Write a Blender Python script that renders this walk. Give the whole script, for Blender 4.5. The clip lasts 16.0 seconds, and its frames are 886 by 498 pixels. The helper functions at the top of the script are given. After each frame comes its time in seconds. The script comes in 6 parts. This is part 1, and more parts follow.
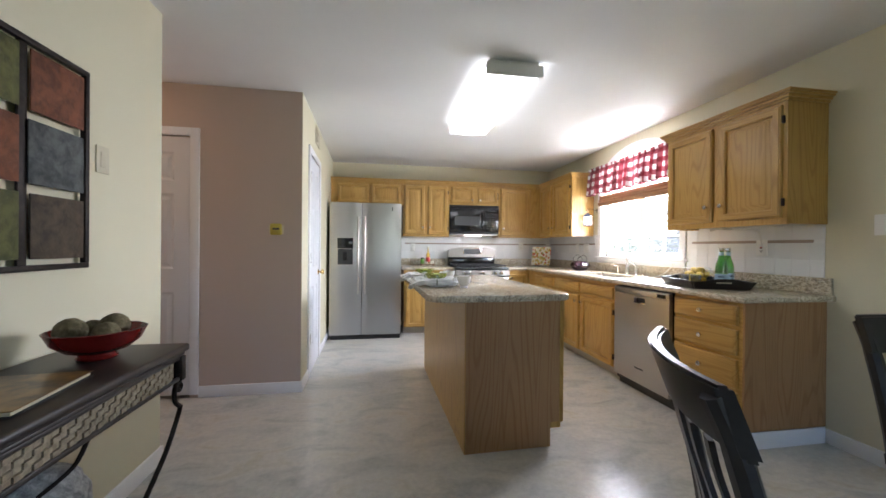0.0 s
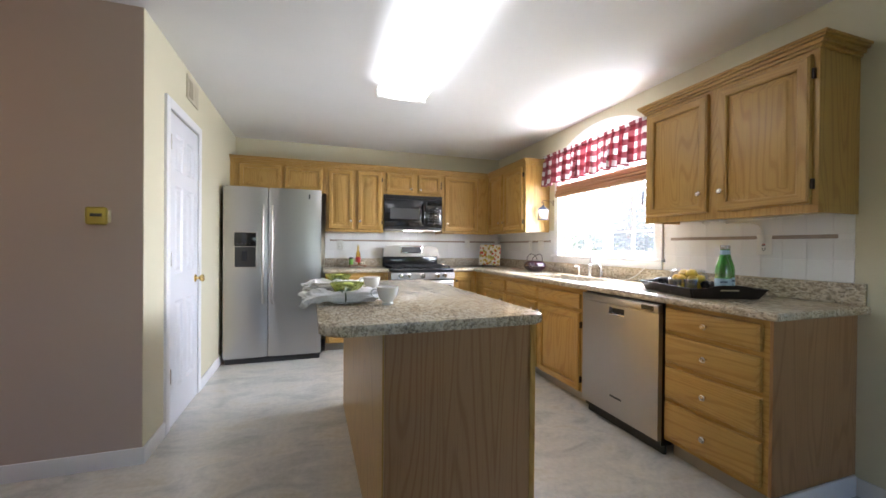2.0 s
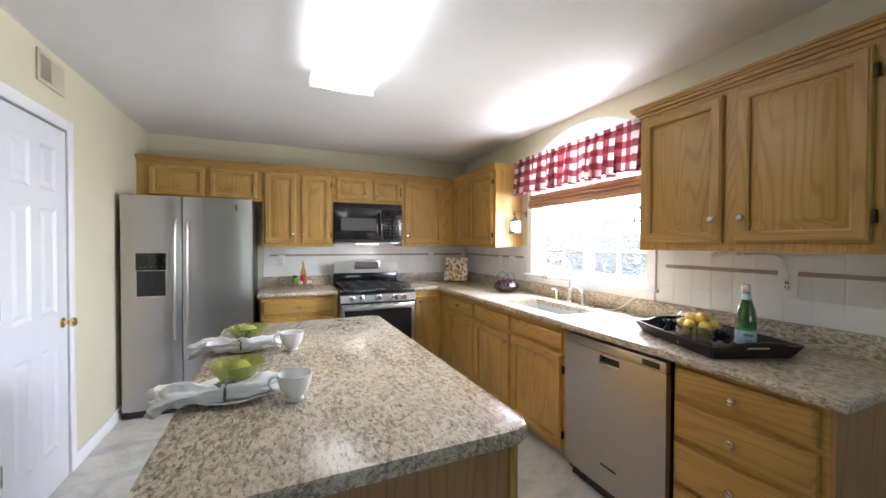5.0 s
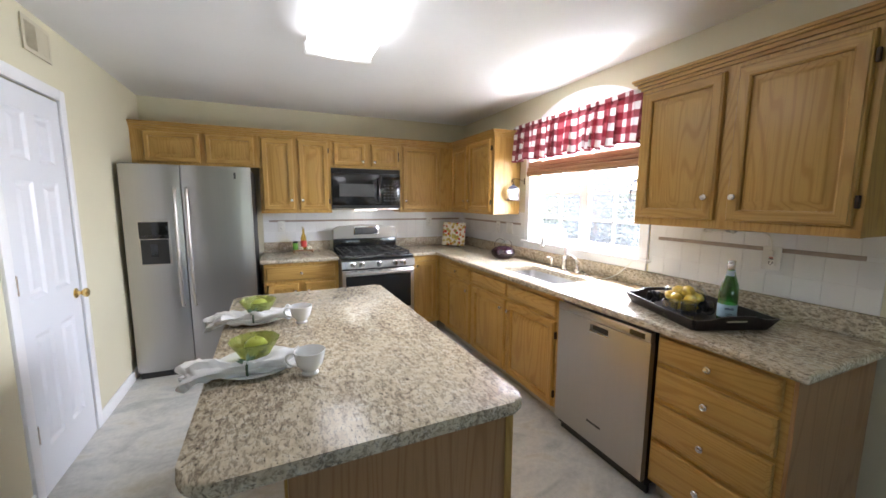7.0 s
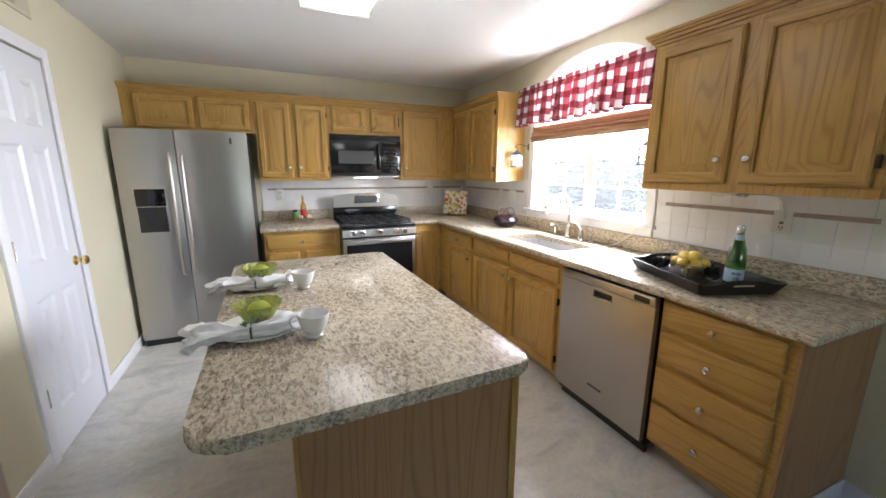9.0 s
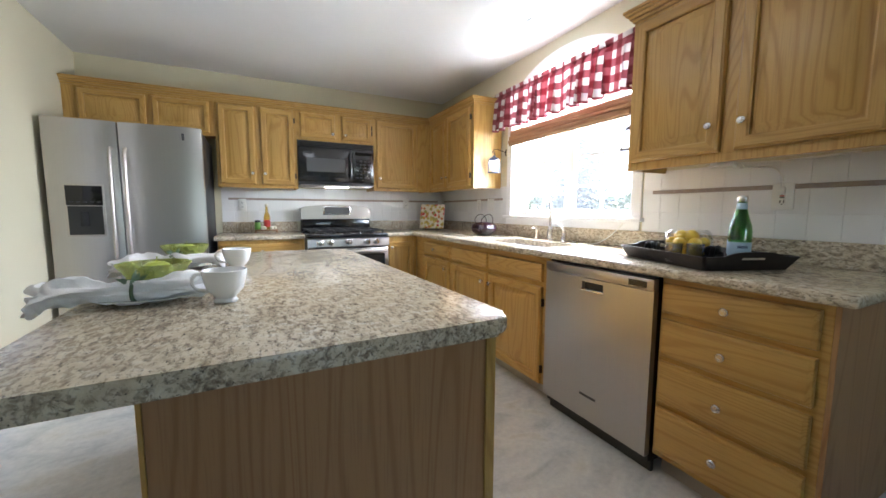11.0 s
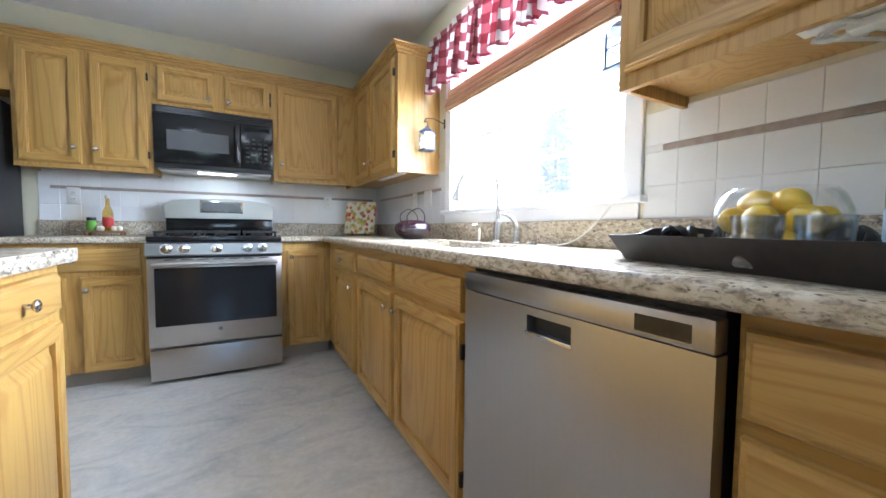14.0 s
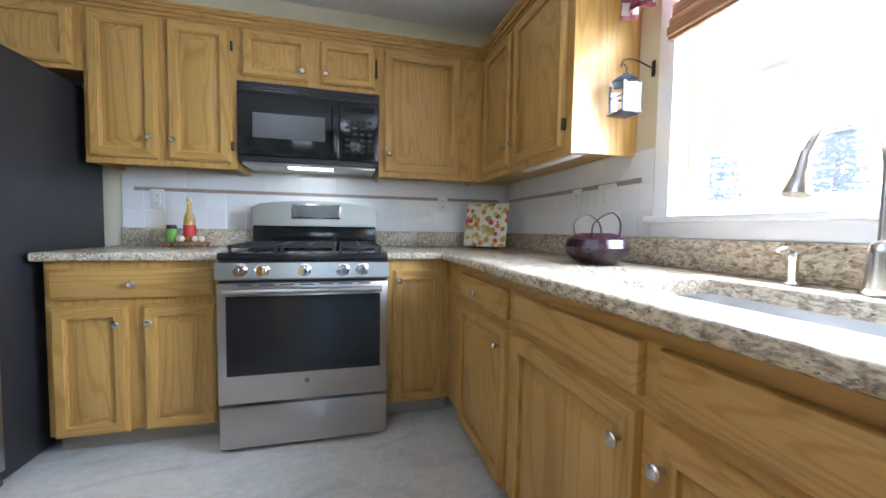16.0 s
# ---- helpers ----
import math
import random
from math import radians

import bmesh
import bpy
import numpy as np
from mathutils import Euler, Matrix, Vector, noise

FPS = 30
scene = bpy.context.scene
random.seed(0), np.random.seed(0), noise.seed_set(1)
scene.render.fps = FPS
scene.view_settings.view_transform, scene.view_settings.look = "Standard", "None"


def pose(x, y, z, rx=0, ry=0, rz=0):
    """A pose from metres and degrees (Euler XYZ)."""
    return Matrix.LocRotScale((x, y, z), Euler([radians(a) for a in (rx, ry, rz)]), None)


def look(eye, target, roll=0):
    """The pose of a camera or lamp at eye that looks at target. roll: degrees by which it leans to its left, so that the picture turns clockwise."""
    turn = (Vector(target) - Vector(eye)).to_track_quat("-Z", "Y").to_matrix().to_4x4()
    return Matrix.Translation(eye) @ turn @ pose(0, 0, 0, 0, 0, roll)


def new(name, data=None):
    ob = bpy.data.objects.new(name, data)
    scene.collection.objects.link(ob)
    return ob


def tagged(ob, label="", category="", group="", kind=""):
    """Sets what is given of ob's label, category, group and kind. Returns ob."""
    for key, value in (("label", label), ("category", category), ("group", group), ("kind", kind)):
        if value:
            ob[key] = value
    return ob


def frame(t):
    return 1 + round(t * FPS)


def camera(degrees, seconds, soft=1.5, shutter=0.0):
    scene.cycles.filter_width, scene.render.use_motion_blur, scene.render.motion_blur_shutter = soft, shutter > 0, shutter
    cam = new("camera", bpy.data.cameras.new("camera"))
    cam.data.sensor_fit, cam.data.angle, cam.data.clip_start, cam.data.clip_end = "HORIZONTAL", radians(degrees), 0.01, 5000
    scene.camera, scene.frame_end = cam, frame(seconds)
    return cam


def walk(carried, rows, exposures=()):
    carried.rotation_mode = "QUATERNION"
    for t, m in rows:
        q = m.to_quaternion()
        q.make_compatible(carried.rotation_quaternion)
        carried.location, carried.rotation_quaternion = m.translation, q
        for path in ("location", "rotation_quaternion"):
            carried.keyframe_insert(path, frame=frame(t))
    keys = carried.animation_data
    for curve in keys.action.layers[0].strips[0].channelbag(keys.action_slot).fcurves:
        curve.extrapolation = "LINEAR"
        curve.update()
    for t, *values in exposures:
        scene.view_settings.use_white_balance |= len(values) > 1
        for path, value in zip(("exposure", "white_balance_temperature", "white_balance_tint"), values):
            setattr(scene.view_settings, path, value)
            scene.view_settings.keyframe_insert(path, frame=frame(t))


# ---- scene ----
# Camera and walk
cam = camera(99.9, 16.0, soft=1.6)
PATH = [
    (0, (0.191, -0.008, 1.186), (0.529, 1.963, 1.179), 0.5),
    (0.1, (0.209, 0.03, 1.181), (0.558, 1.999, 1.185), 0.5),
    (0.5, (0.254, 0.187, 1.188), (0.655, 2.147, 1.181), 0.6),
    (1, (0.313, 0.4, 1.198), (0.792, 2.341, 1.186), 0.7),
    (1.5, (0.363, 0.59, 1.178), (0.935, 2.507, 1.17), 0.6),
    (2, (0.475, 0.783, 1.179), (1.097, 2.684, 1.166), 0.5),
    (2.5, (0.558, 0.969, 1.164), (1.22, 2.856, 1.158), 0.5),
    (3, (0.623, 1.14, 1.169), (1.337, 3.008, 1.153), 0.4),
    (3.5, (0.708, 1.253, 1.21), (1.451, 3.109, 1.207), 0.5),
    (4, (0.751, 1.296, 1.265), (1.514, 3.145, 1.27), 0.5),
    (6.5, (0.706, 1.235, 1.487), (1.498, 3.061, 1.299), 0.3),
    (7, (0.699, 1.234, 1.479), (1.49, 3.053, 1.222), 0.3),
    (7.5, (0.703, 1.238, 1.469), (1.485, 3.054, 1.163), 0.1),
    (8, (0.7, 1.245, 1.459), (1.48, 3.054, 1.116), 0.1),
    (8.5, (0.699, 1.253, 1.449), (1.479, 3.055, 1.074), 0.2),
    (9, (0.695, 1.267, 1.443), (1.476, 3.062, 1.035), 0.2),
    (11.5, (0.962, 1.537, 1.069), (1.898, 3.296, 0.903), 0.3),
    (12, (1.111, 1.665, 1.031), (2.116, 3.387, 0.88), 0.3),
    (12.5, (1.272, 1.767, 0.999), (2.325, 3.462, 0.87), 0.2),
    (13, (1.487, 1.861, 0.974), (2.552, 3.55, 0.857), 0.3),
    (13.5, (1.651, 1.975, 0.982), (2.696, 3.677, 0.88), 0.3),
    (14, (1.725, 2.14, 0.98), (2.679, 3.895, 0.872), 0.5),
    (14.5, (1.794, 2.321, 0.949), (2.611, 4.144, 0.857), 0.4),
    (15, (1.843, 2.535, 0.961), (2.543, 4.407, 0.87), 0.5),
    (15.5, (1.814, 2.799, 1.016), (2.415, 4.704, 0.924), 0.7),
    (16, (1.767, 3.119, 1.038), (2.279, 5.049, 0.932), 0.9),
]
EXPOSURES = [(0.0, 3.28, 5950, 14), (4.0, 3.08, 5950, 14), (9.0, 3.07, 6050, 14), (12.5, 3.15, 5450, 9), (15.0, 3.22, 5150, 10), (16.0, 3.12, 5200, 10)]
walk(cam, [(t, look(eye, target, roll)) for t, eye, target, roll in PATH], EXPOSURES)

# Plan, in metres
XR, YB, CEIL = 2.93, 5.70, 2.44          # window wall, range wall, ceiling
XL, YH, XN, YN = -0.430, 3.178, -0.98, 2.25  # pantry wall, hall wall, near wall and its end
SOUTH, WEST = -2.9, -3.2
COUNTER = 0.914

# World, sun and lamps
world = bpy.data.worlds.new("sky")
scene.world = world
world.use_nodes = True
wn = world.node_tree.nodes
sky = wn.new("ShaderNodeTexSky")
sky.sky_type, sky.sun_disc = "NISHITA", False
SUN_ELEVATION, SUN_FROM = 61.0, Vector((1.50, 1.10, 0.0)).normalized()
sky.sun_elevation = radians(SUN_ELEVATION)
sky.sun_rotation = math.atan2(SUN_FROM.x, SUN_FROM.y)
world.node_tree.links.new(sky.outputs[0], wn["Background"].inputs[0])
wn["Background"].inputs[1].default_value = 0.15
sun_data = bpy.data.lights.new("sun", "SUN")
sun_data.energy, sun_data.angle, sun_data.color = 3.2, radians(1.5), (1.0, 0.95, 0.88)
sun = new("sun", sun_data)
sun.matrix_world = look((0, 0, 0), -(SUN_FROM * math.cos(radians(SUN_ELEVATION)) + Vector((0, 0, math.sin(radians(SUN_ELEVATION))))))


def window_light(name, centre, aim, wide, high, watts, colour):
    """Sky light that enters through an opening."""
    data = bpy.data.lights.new(name, "AREA")
    data.shape, data.size, data.size_y, data.energy, data.color = "RECTANGLE", wide, high, watts, colour
    ob = new(name, data)
    ob.matrix_world = look(centre, aim)
    return ob


# fill light for south-facing sides, through a made-up window behind the start
window_light("south_fill_light", (1.5, SOUTH - 0.20, 1.5), (1.2, 3.0, 1.2), 1.8, 1.2, 0.12, (0.90, 0.95, 1.0))
# the sky stands above the opening, so its light falls inwards and down
window_light("kitchen_window_light", (XR + 0.36, 3.62, 1.72), (XR - 1.04, 3.55, 1.22), 1.30, 1.1, 28.0, (0.97, 0.98, 1.0))


# Materials
def material(name, rough=0.5, metal=0.0, colour=(0.8, 0.8, 0.8), **inputs):
    m = bpy.data.materials.new(name)
    m.use_nodes = True
    b = m.node_tree.nodes["Principled BSDF"]
    b.inputs["Base Color"].default_value = (*colour, 1)
    b.inputs["Roughness"].default_value = rough
    b.inputs["Metallic"].default_value = metal
    for k, v in inputs.items():
        b.inputs[k.replace("_", " ")].default_value = v
    return m


class Nodes:
    """Shortcuts for building a node tree."""

    def __init__(self, m):
        self.t = m.node_tree
        self.b = self.t.nodes["Principled BSDF"]

    def add(self, kind, **props):
        n = self.t.nodes.new(kind)
        for k, v in props.items():
            if k in n.inputs:
                n.inputs[k].default_value = v
            elif k == "operation":
                n.operation = v
            elif k == "data_type":
                n.data_type = v
            elif k == "blend_type":
                n.blend_type = v
            elif k == "feature":
                n.feature = v
        return n

    def link(self, a, b):
        self.t.links.new(a, b)

    def coords(self, scale=(1, 1, 1), shift=True, space="Object"):
        tc = self.add("ShaderNodeTexCoord")
        mp = self.add("ShaderNodeMapping")
        mp.inputs["Scale"].default_value = scale
        self.link(tc.outputs[space], mp.inputs["Vector"])
        if shift:
            info = self.add("ShaderNodeObjectInfo")
            mul = self.add("ShaderNodeMath", operation="MULTIPLY")
            mul.inputs[1].default_value = 37.0
            self.link(info.outputs["Random"], mul.inputs[0])
            self.link(mul.outputs[0], mp.inputs["Location"])
        return mp.outputs[0]

    def noise(self, vec, scale, detail=4, rough=0.55, distortion=0.0):
        n = self.add("ShaderNodeTexNoise")
        n.inputs["Scale"].default_value = scale
        n.inputs["Detail"].default_value = detail
        n.inputs["Roughness"].default_value = rough
        n.inputs["Distortion"].default_value = distortion
        self.link(vec, n.inputs["Vector"])
        return n.outputs["Fac"]

    def ramp(self, fac, stops):
        r = self.add("ShaderNodeValToRGB")
        e = r.color_ramp.elements
        while len(e) < len(stops):
            e.new(0.5)
        for el, (p, c) in zip(e, stops):
            el.position, el.color = p, (*c, 1) if len(c) == 3 else c
        self.link(fac, r.inputs[0])
        return r.outputs["Color"]

    def mix(self, fac, a, b, blend="MIX"):
        n = self.add("ShaderNodeMix", data_type="RGBA", blend_type=blend)
        for sock, v in ((n.inputs[0], fac), (n.inputs[6], a), (n.inputs[7], b)):
            if isinstance(v, (int, float)):
                sock.default_value = v
            elif isinstance(v, tuple):
                sock.default_value = (*v, 1)
            else:
                self.link(v, sock)
        return n.outputs[2]

    def base(self, col):
        self.link(col, self.b.inputs["Base Color"])

    def rough(self, fac, lo, hi):
        n = self.add("ShaderNodeMapRange")
        n.inputs["To Min"].default_value, n.inputs["To Max"].default_value = lo, hi
        self.link(fac, n.inputs["Value"])
        self.link(n.outputs[0], self.b.inputs["Roughness"])

    def bump(self, fac, strength, distance=0.002):
        n = self.add("ShaderNodeBump")
        n.inputs["Strength"].default_value, n.inputs["Distance"].default_value = strength, distance
        self.link(fac, n.inputs["Height"])
        self.link(n.outputs[0], self.b.inputs["Normal"])


def paint(name, colour, rough=0.6, relief=0.12):
    m = material(name, rough)
    n = Nodes(m)
    v = n.coords(shift=False)
    big = n.noise(v, 1.3, 3)
    dark = tuple(c * 0.93 for c in colour)
    n.base(n.mix(big, dark, tuple(min(1, c * 1.04) for c in colour)))
    fine = n.noise(v, 180, 3)
    n.bump(fine, relief, 0.001)
    n.rough(big, rough - 0.06, rough + 0.06)
    return m


def oak(name, axis, pale=(0.520, 0.318, 0.084)):
    """Golden oak with the grain along one axis (0, 1 or 2)."""
    m = material(name, 0.36)
    n = Nodes(m)
    long = [7.0, 7.0, 7.0]
    long[axis] = 0.75
    v = n.coords(tuple(long))
    warp = n.noise(v, 0.60, 2, 0.35, 0.5)
    wave = n.add("ShaderNodeMath", operation="MULTIPLY")
    wave.inputs[1].default_value = 150.0
    n.link(warp, wave.inputs[0])
    sine = n.add("ShaderNodeMath", operation="SINE")
    n.link(wave.outputs[0], sine.inputs[0])
    ring = n.add("ShaderNodeMapRange")
    ring.inputs["From Min"].default_value = -1.0
    n.link(sine.outputs[0], ring.inputs["Value"])
    fibre_scale = [120.0, 120.0, 120.0]
    fibre_scale[axis] = 3.0
    fibre = n.noise(n.coords(tuple(fibre_scale)), 1.6, 4, 0.65)
    light = pale
    mid = tuple(c * k for c, k in zip(pale, (0.95, 0.92, 0.90)))
    deep = tuple(c * k for c, k in zip(pale, (0.83, 0.76, 0.68)))
    rings = n.ramp(ring.outputs[0], [(0.0, light), (0.50, light), (0.80, mid), (0.97, deep)])
    pores = n.ramp(fibre, [(0.33, (1, 1, 1)), (0.5, (0, 0, 0))])
    col = n.mix(pores, rings, tuple(c * 0.72 for c in deep), "MIX")
    soft = n.mix(0.42, rings, col)
    cloud = n.noise(n.coords((1, 1, 1)), 2.0, 2)
    n.base(n.mix(cloud, n.mix(1.0, soft, (0.9, 0.88, 0.85), "MULTIPLY"), soft))
    n.rough(fibre, 0.30, 0.46)
    n.bump(fibre, 0.10, 0.0008)
    return m


def granite():
    """Cream stone with slanting drifts of taupe crystals and small dark grains."""
    m = material("granite", 0.14)
    n = Nodes(m)
    v = n.coords(shift=False)
    mp = n.add("ShaderNodeMapping")
    mp.inputs["Rotation"].default_value = (0, 0, radians(32))
    mp.inputs["Scale"].default_value = (1.0, 0.45, 1.0)
    n.link(v, mp.inputs["Vector"])
    cloud = n.noise(mp.outputs[0], 8, 3, 0.5, 0.3)
    flow = n.noise(mp.outputs[0], 96, 5, 0.66, 0.6)
    cream = n.ramp(n.noise(v, 40, 4, 0.6), [(0.30, (0.52, 0.43, 0.30)), (0.55, (0.67, 0.585, 0.435)), (0.75, (0.76, 0.71, 0.59))])
    lift = n.add("ShaderNodeMath", operation="MULTIPLY_ADD")
    lift.inputs[1].default_value, lift.inputs[2].default_value = 0.28, -0.14
    n.link(cloud, lift.inputs[0])
    total = n.add("ShaderNodeMath", operation="ADD")
    n.link(flow, total.inputs[0])
    n.link(lift.outputs[0], total.inputs[1])
    drift = n.ramp(total.outputs[0], [(0.36, (1, 1, 1)), (0.47, (0.52, 0.52, 0.52)), (0.54, (0, 0, 0))])
    col = n.mix(drift, cream, n.ramp(n.noise(v, 120, 3, 0.6), [(0.35, (0.16, 0.125, 0.095)), (0.65, (0.34, 0.27, 0.19))]))
    speck = n.noise(mp.outputs[0], 150, 3, 0.6)
    dark = n.ramp(speck, [(0.30, (1, 1, 1)), (0.39, (0, 0, 0))])
    n.base(n.mix(dark, col, (0.06, 0.05, 0.045)))
    n.rough(speck, 0.13, 0.22)
    return m


def brushed(name, colour, rough=0.3, axis=2):
    m = material(name, rough, 1.0, colour)
    n = Nodes(m)
    s = [170.0, 170.0, 170.0]
    s[axis] = 0.8
    f = n.noise(n.coords(tuple(s)), 1.0, 1)
    n.base(n.mix(f, tuple(c * 0.94 for c in colour), colour))
    smudge = n.noise(n.coords((1, 1, 1)), 3.0, 3)
    n.rough(smudge, rough - 0.012, rough + 0.015)
    return m


def vinyl_floor():
    m = material("floor_vinyl", 0.35)
    n = Nodes(m)
    v = n.coords(shift=False)
    cloud = n.noise(n.coords((1.0, 1.7, 1.0), False), 2.6, 5, 0.58, 1.2)
    base = n.ramp(cloud, [(0.28, (0.41, 0.41, 0.385)), (0.44, (0.56, 0.555, 0.52)), (0.56, (0.67, 0.65, 0.59)), (0.72, (0.57, 0.525, 0.42))])
    fine = n.noise(v, 34, 5, 0.65)
    n.base(n.mix(0.30, base, n.ramp(fine, [(0.35, (0.40, 0.40, 0.38)), (0.65, (0.66, 0.65, 0.61))])))
    n.rough(cloud, 0.17, 0.27)
    n.bump(fine, 0.05, 0.001)
    return m


WALL = paint("wall_paint_yellow", (0.68, 0.635, 0.465))
HALL = paint("wall_paint_beige", (0.56, 0.45, 0.385))
CEILING = paint("ceiling_paint", (0.84, 0.84, 0.84), 0.85, 0.25)
TRIM = paint("trim_paint", (0.84, 0.84, 0.85), 0.35, 0.04)
DOORW = paint("door_paint", (0.72, 0.73, 0.765), 0.38, 0.05)
OAK_V, OAK_X, OAK_Y = oak("oak_upright", 2), oak("oak_along_x", 0), oak("oak_along_y", 1)
VENEER = oak("oak_veneer", 2, (0.41, 0.228, 0.100))
GRANITE, FLOOR = granite(), vinyl_floor()
STEEL = brushed("stainless_steel", (0.47, 0.455, 0.44), 0.31, 2)
STEEL_X = brushed("stainless_steel_across", (0.52, 0.488, 0.455), 0.32, 0)
SINK_STEEL = brushed("satin_sink_steel", (0.55, 0.545, 0.54), 0.42, 1)
CHROME = material("chrome", 0.12, 1.0, (0.75, 0.75, 0.76))
NICKEL = material("satin_nickel", 0.25, 1.0, (0.66, 0.63, 0.60))
BRASS = material("brass", 0.2, 1.0, (0.80, 0.58, 0.22))
BLACK = material("black_enamel", 0.12, 0.0, (0.012, 0.012, 0.013))
BLACK_MATT = material("black_plastic", 0.5, 0.0, (0.02, 0.02, 0.021))
OVEN_GLASS = material("dark_oven_glass", 0.06, 0.0, (0.014, 0.014, 0.014), Specular_IOR_Level=0.30)
GREY_SCREEN = material("grey_window_screen", 0.22, 0.0, (0.10, 0.10, 0.102))
KEY_GREY = material("dark_key_print", 0.3, 0.0, (0.045, 0.045, 0.048))
WHITE_PLASTIC = material("white_plastic", 0.4, 0.0, (0.80, 0.79, 0.75))
IVORY_PLASTIC = material("ivory_plastic", 0.4, 0.0, (0.58, 0.53, 0.39))
DARK_BRONZE = material("dark_bronze", 0.45, 0.8, (0.06, 0.045, 0.035))
PORCELAIN = material("white_porcelain", 0.12, 0.0, (0.82, 0.82, 0.80))
GLOW = material("lamp_diffuser", 0.4, 0.0, (0.9, 0.9, 0.9))
GLOW.node_tree.nodes["Principled BSDF"].inputs["Emission Color"].default_value = (1.0, 0.98, 0.95, 1)
GLOW.node_tree.nodes["Principled BSDF"].inputs["Emission Strength"].default_value = 0.60

# Building helpers
WORLD = {}


def box(bm, x0, x1, y0, y1, z0, z1, bevel=0.0, segments=2):
    """A box, its edges rounded by bevel."""
    b = bmesh.new() if bevel else bm
    vs = [b.verts.new((x, y, z)) for x in (x0, x1) for y in (y0, y1) for z in (z0, z1)]
    for q in ((0, 1, 3, 2), (4, 6, 7, 5), (0, 4, 5, 1), (2, 3, 7, 6), (0, 2, 6, 4), (1, 5, 7, 3)):
        b.faces.new([vs[i] for i in q])
    if bevel:
        bmesh.ops.bevel(b, geom=b.edges[:], offset=bevel, segments=segments, affect="EDGES", profile=0.5)
        merge(bm, b)
    return bm


def merge(bm, b, m=None):
    """Adds the bmesh b, moved by m, to bm."""
    if m is not None:
        bmesh.ops.transform(b, matrix=m, verts=b.verts)
    tmp = bpy.data.meshes.new("tmp")
    b.to_mesh(tmp)
    bm.from_mesh(tmp)
    bpy.data.meshes.remove(tmp)
    b.free()
    return bm


def lathe(bm, profile, centre=(0, 0, 0), segs=24, axis="Z", lid=True):
    """A turned shape from (radius, height) pairs; lid: its end is closed."""
    rings = []
    for r, h in profile:
        ring = []
        for i in range(segs):
            a = 2 * math.pi * i / segs
            p = Vector((r * math.cos(a), r * math.sin(a), h))
            if axis == "X":
                p = Vector((h, p.x, p.y))
            elif axis == "Y":
                p = Vector((p.x, h, p.y))
            ring.append(bm.verts.new(p + Vector(centre)))
        rings.append(ring)
    for a, b in zip(rings, rings[1:]):
        for i in range(segs):
            j = (i + 1) % segs
            bm.faces.new((a[i], a[j], b[j], b[i]))
    bm.faces.new(rings[0][::-1])
    if lid:
        bm.faces.new(rings[-1])
    return bm


def tube(bm, points, radius, segs=8):
    """A round bar along points; radius one number or one a point."""
    pts = [Vector(p) for p in points]
    rad = radius if isinstance(radius, (list, tuple)) else [radius] * len(pts)
    rings, up = [], None
    for i, p in enumerate(pts):
        d = (pts[min(i + 1, len(pts) - 1)] - pts[max(i - 1, 0)]).normalized()
        if up is None:
            up = d.orthogonal().normalized()
        up = (up - d * up.dot(d)).normalized()
        side = d.cross(up)
        rings.append([bm.verts.new(p + (up * math.cos(2 * math.pi * k / segs) + side * math.sin(2 * math.pi * k / segs)) * rad[i]) for k in range(segs)])
    for a, b in zip(rings, rings[1:]):
        for k in range(segs):
            j = (k + 1) % segs
            bm.faces.new((a[k], a[j], b[j], b[k]))
    bm.faces.new(rings[0][::-1])
    bm.faces.new(rings[-1])
    return bm


def prism(bm, outline, z0, z1, bevel=0.0):
    """An upright slab over a plan outline, its rims rounded by bevel."""
    b = bmesh.new()
    low = [b.verts.new((x, y, z0)) for x, y in outline]
    top = [b.verts.new((x, y, z1)) for x, y in outline]
    n = len(outline)
    b.faces.new(low[::-1])
    b.faces.new(top)
    for i in range(n):
        b.faces.new((low[i], low[(i + 1) % n], top[(i + 1) % n], top[i]))
    if bevel:
        rims = [e for e in b.edges if abs(e.verts[0].co.z - e.verts[1].co.z) < 1e-6]
        bmesh.ops.bevel(b, geom=rims, offset=bevel, segments=3, affect="EDGES", profile=0.5)
    return merge(bm, b)


def smooth_path(points, steps=6):
    """A Catmull-Rom curve through points."""
    p = [Vector(points[0])] + [Vector(q) for q in points] + [Vector(points[-1])]
    out = []
    for i in range(1, len(p) - 2):
        for s in range(steps):
            t = s / steps
            a, b, c, d = p[i - 1], p[i], p[i + 1], p[i + 2]
            out.append(0.5 * ((2 * b) + (c - a) * t + (2 * a - 5 * b + 4 * c - d) * t * t + (3 * b - a - 3 * c + d) * t ** 3))
    return out + [p[-2]]


def finish(ob_mesh, bm, mat, smooth):
    bmesh.ops.recalc_face_normals(bm, faces=bm.faces)
    bm.to_mesh(ob_mesh)
    bm.free()
    ob_mesh.materials.append(mat)
    if smooth:
        ob_mesh.polygons.foreach_set("use_smooth", [True] * len(ob_mesh.polygons))
        ob_mesh.set_sharp_from_angle(angle=radians(38))


def thing(name, at, label, category, group="", turn=0.0):
    """An Empty at the base of a thing made of parts."""
    e = new(name)
    e.empty_display_size = 0.1
    m = pose(*at, 0, 0, turn)
    e.matrix_basis = m
    WORLD[e] = m
    return tagged(e, label, category, group)


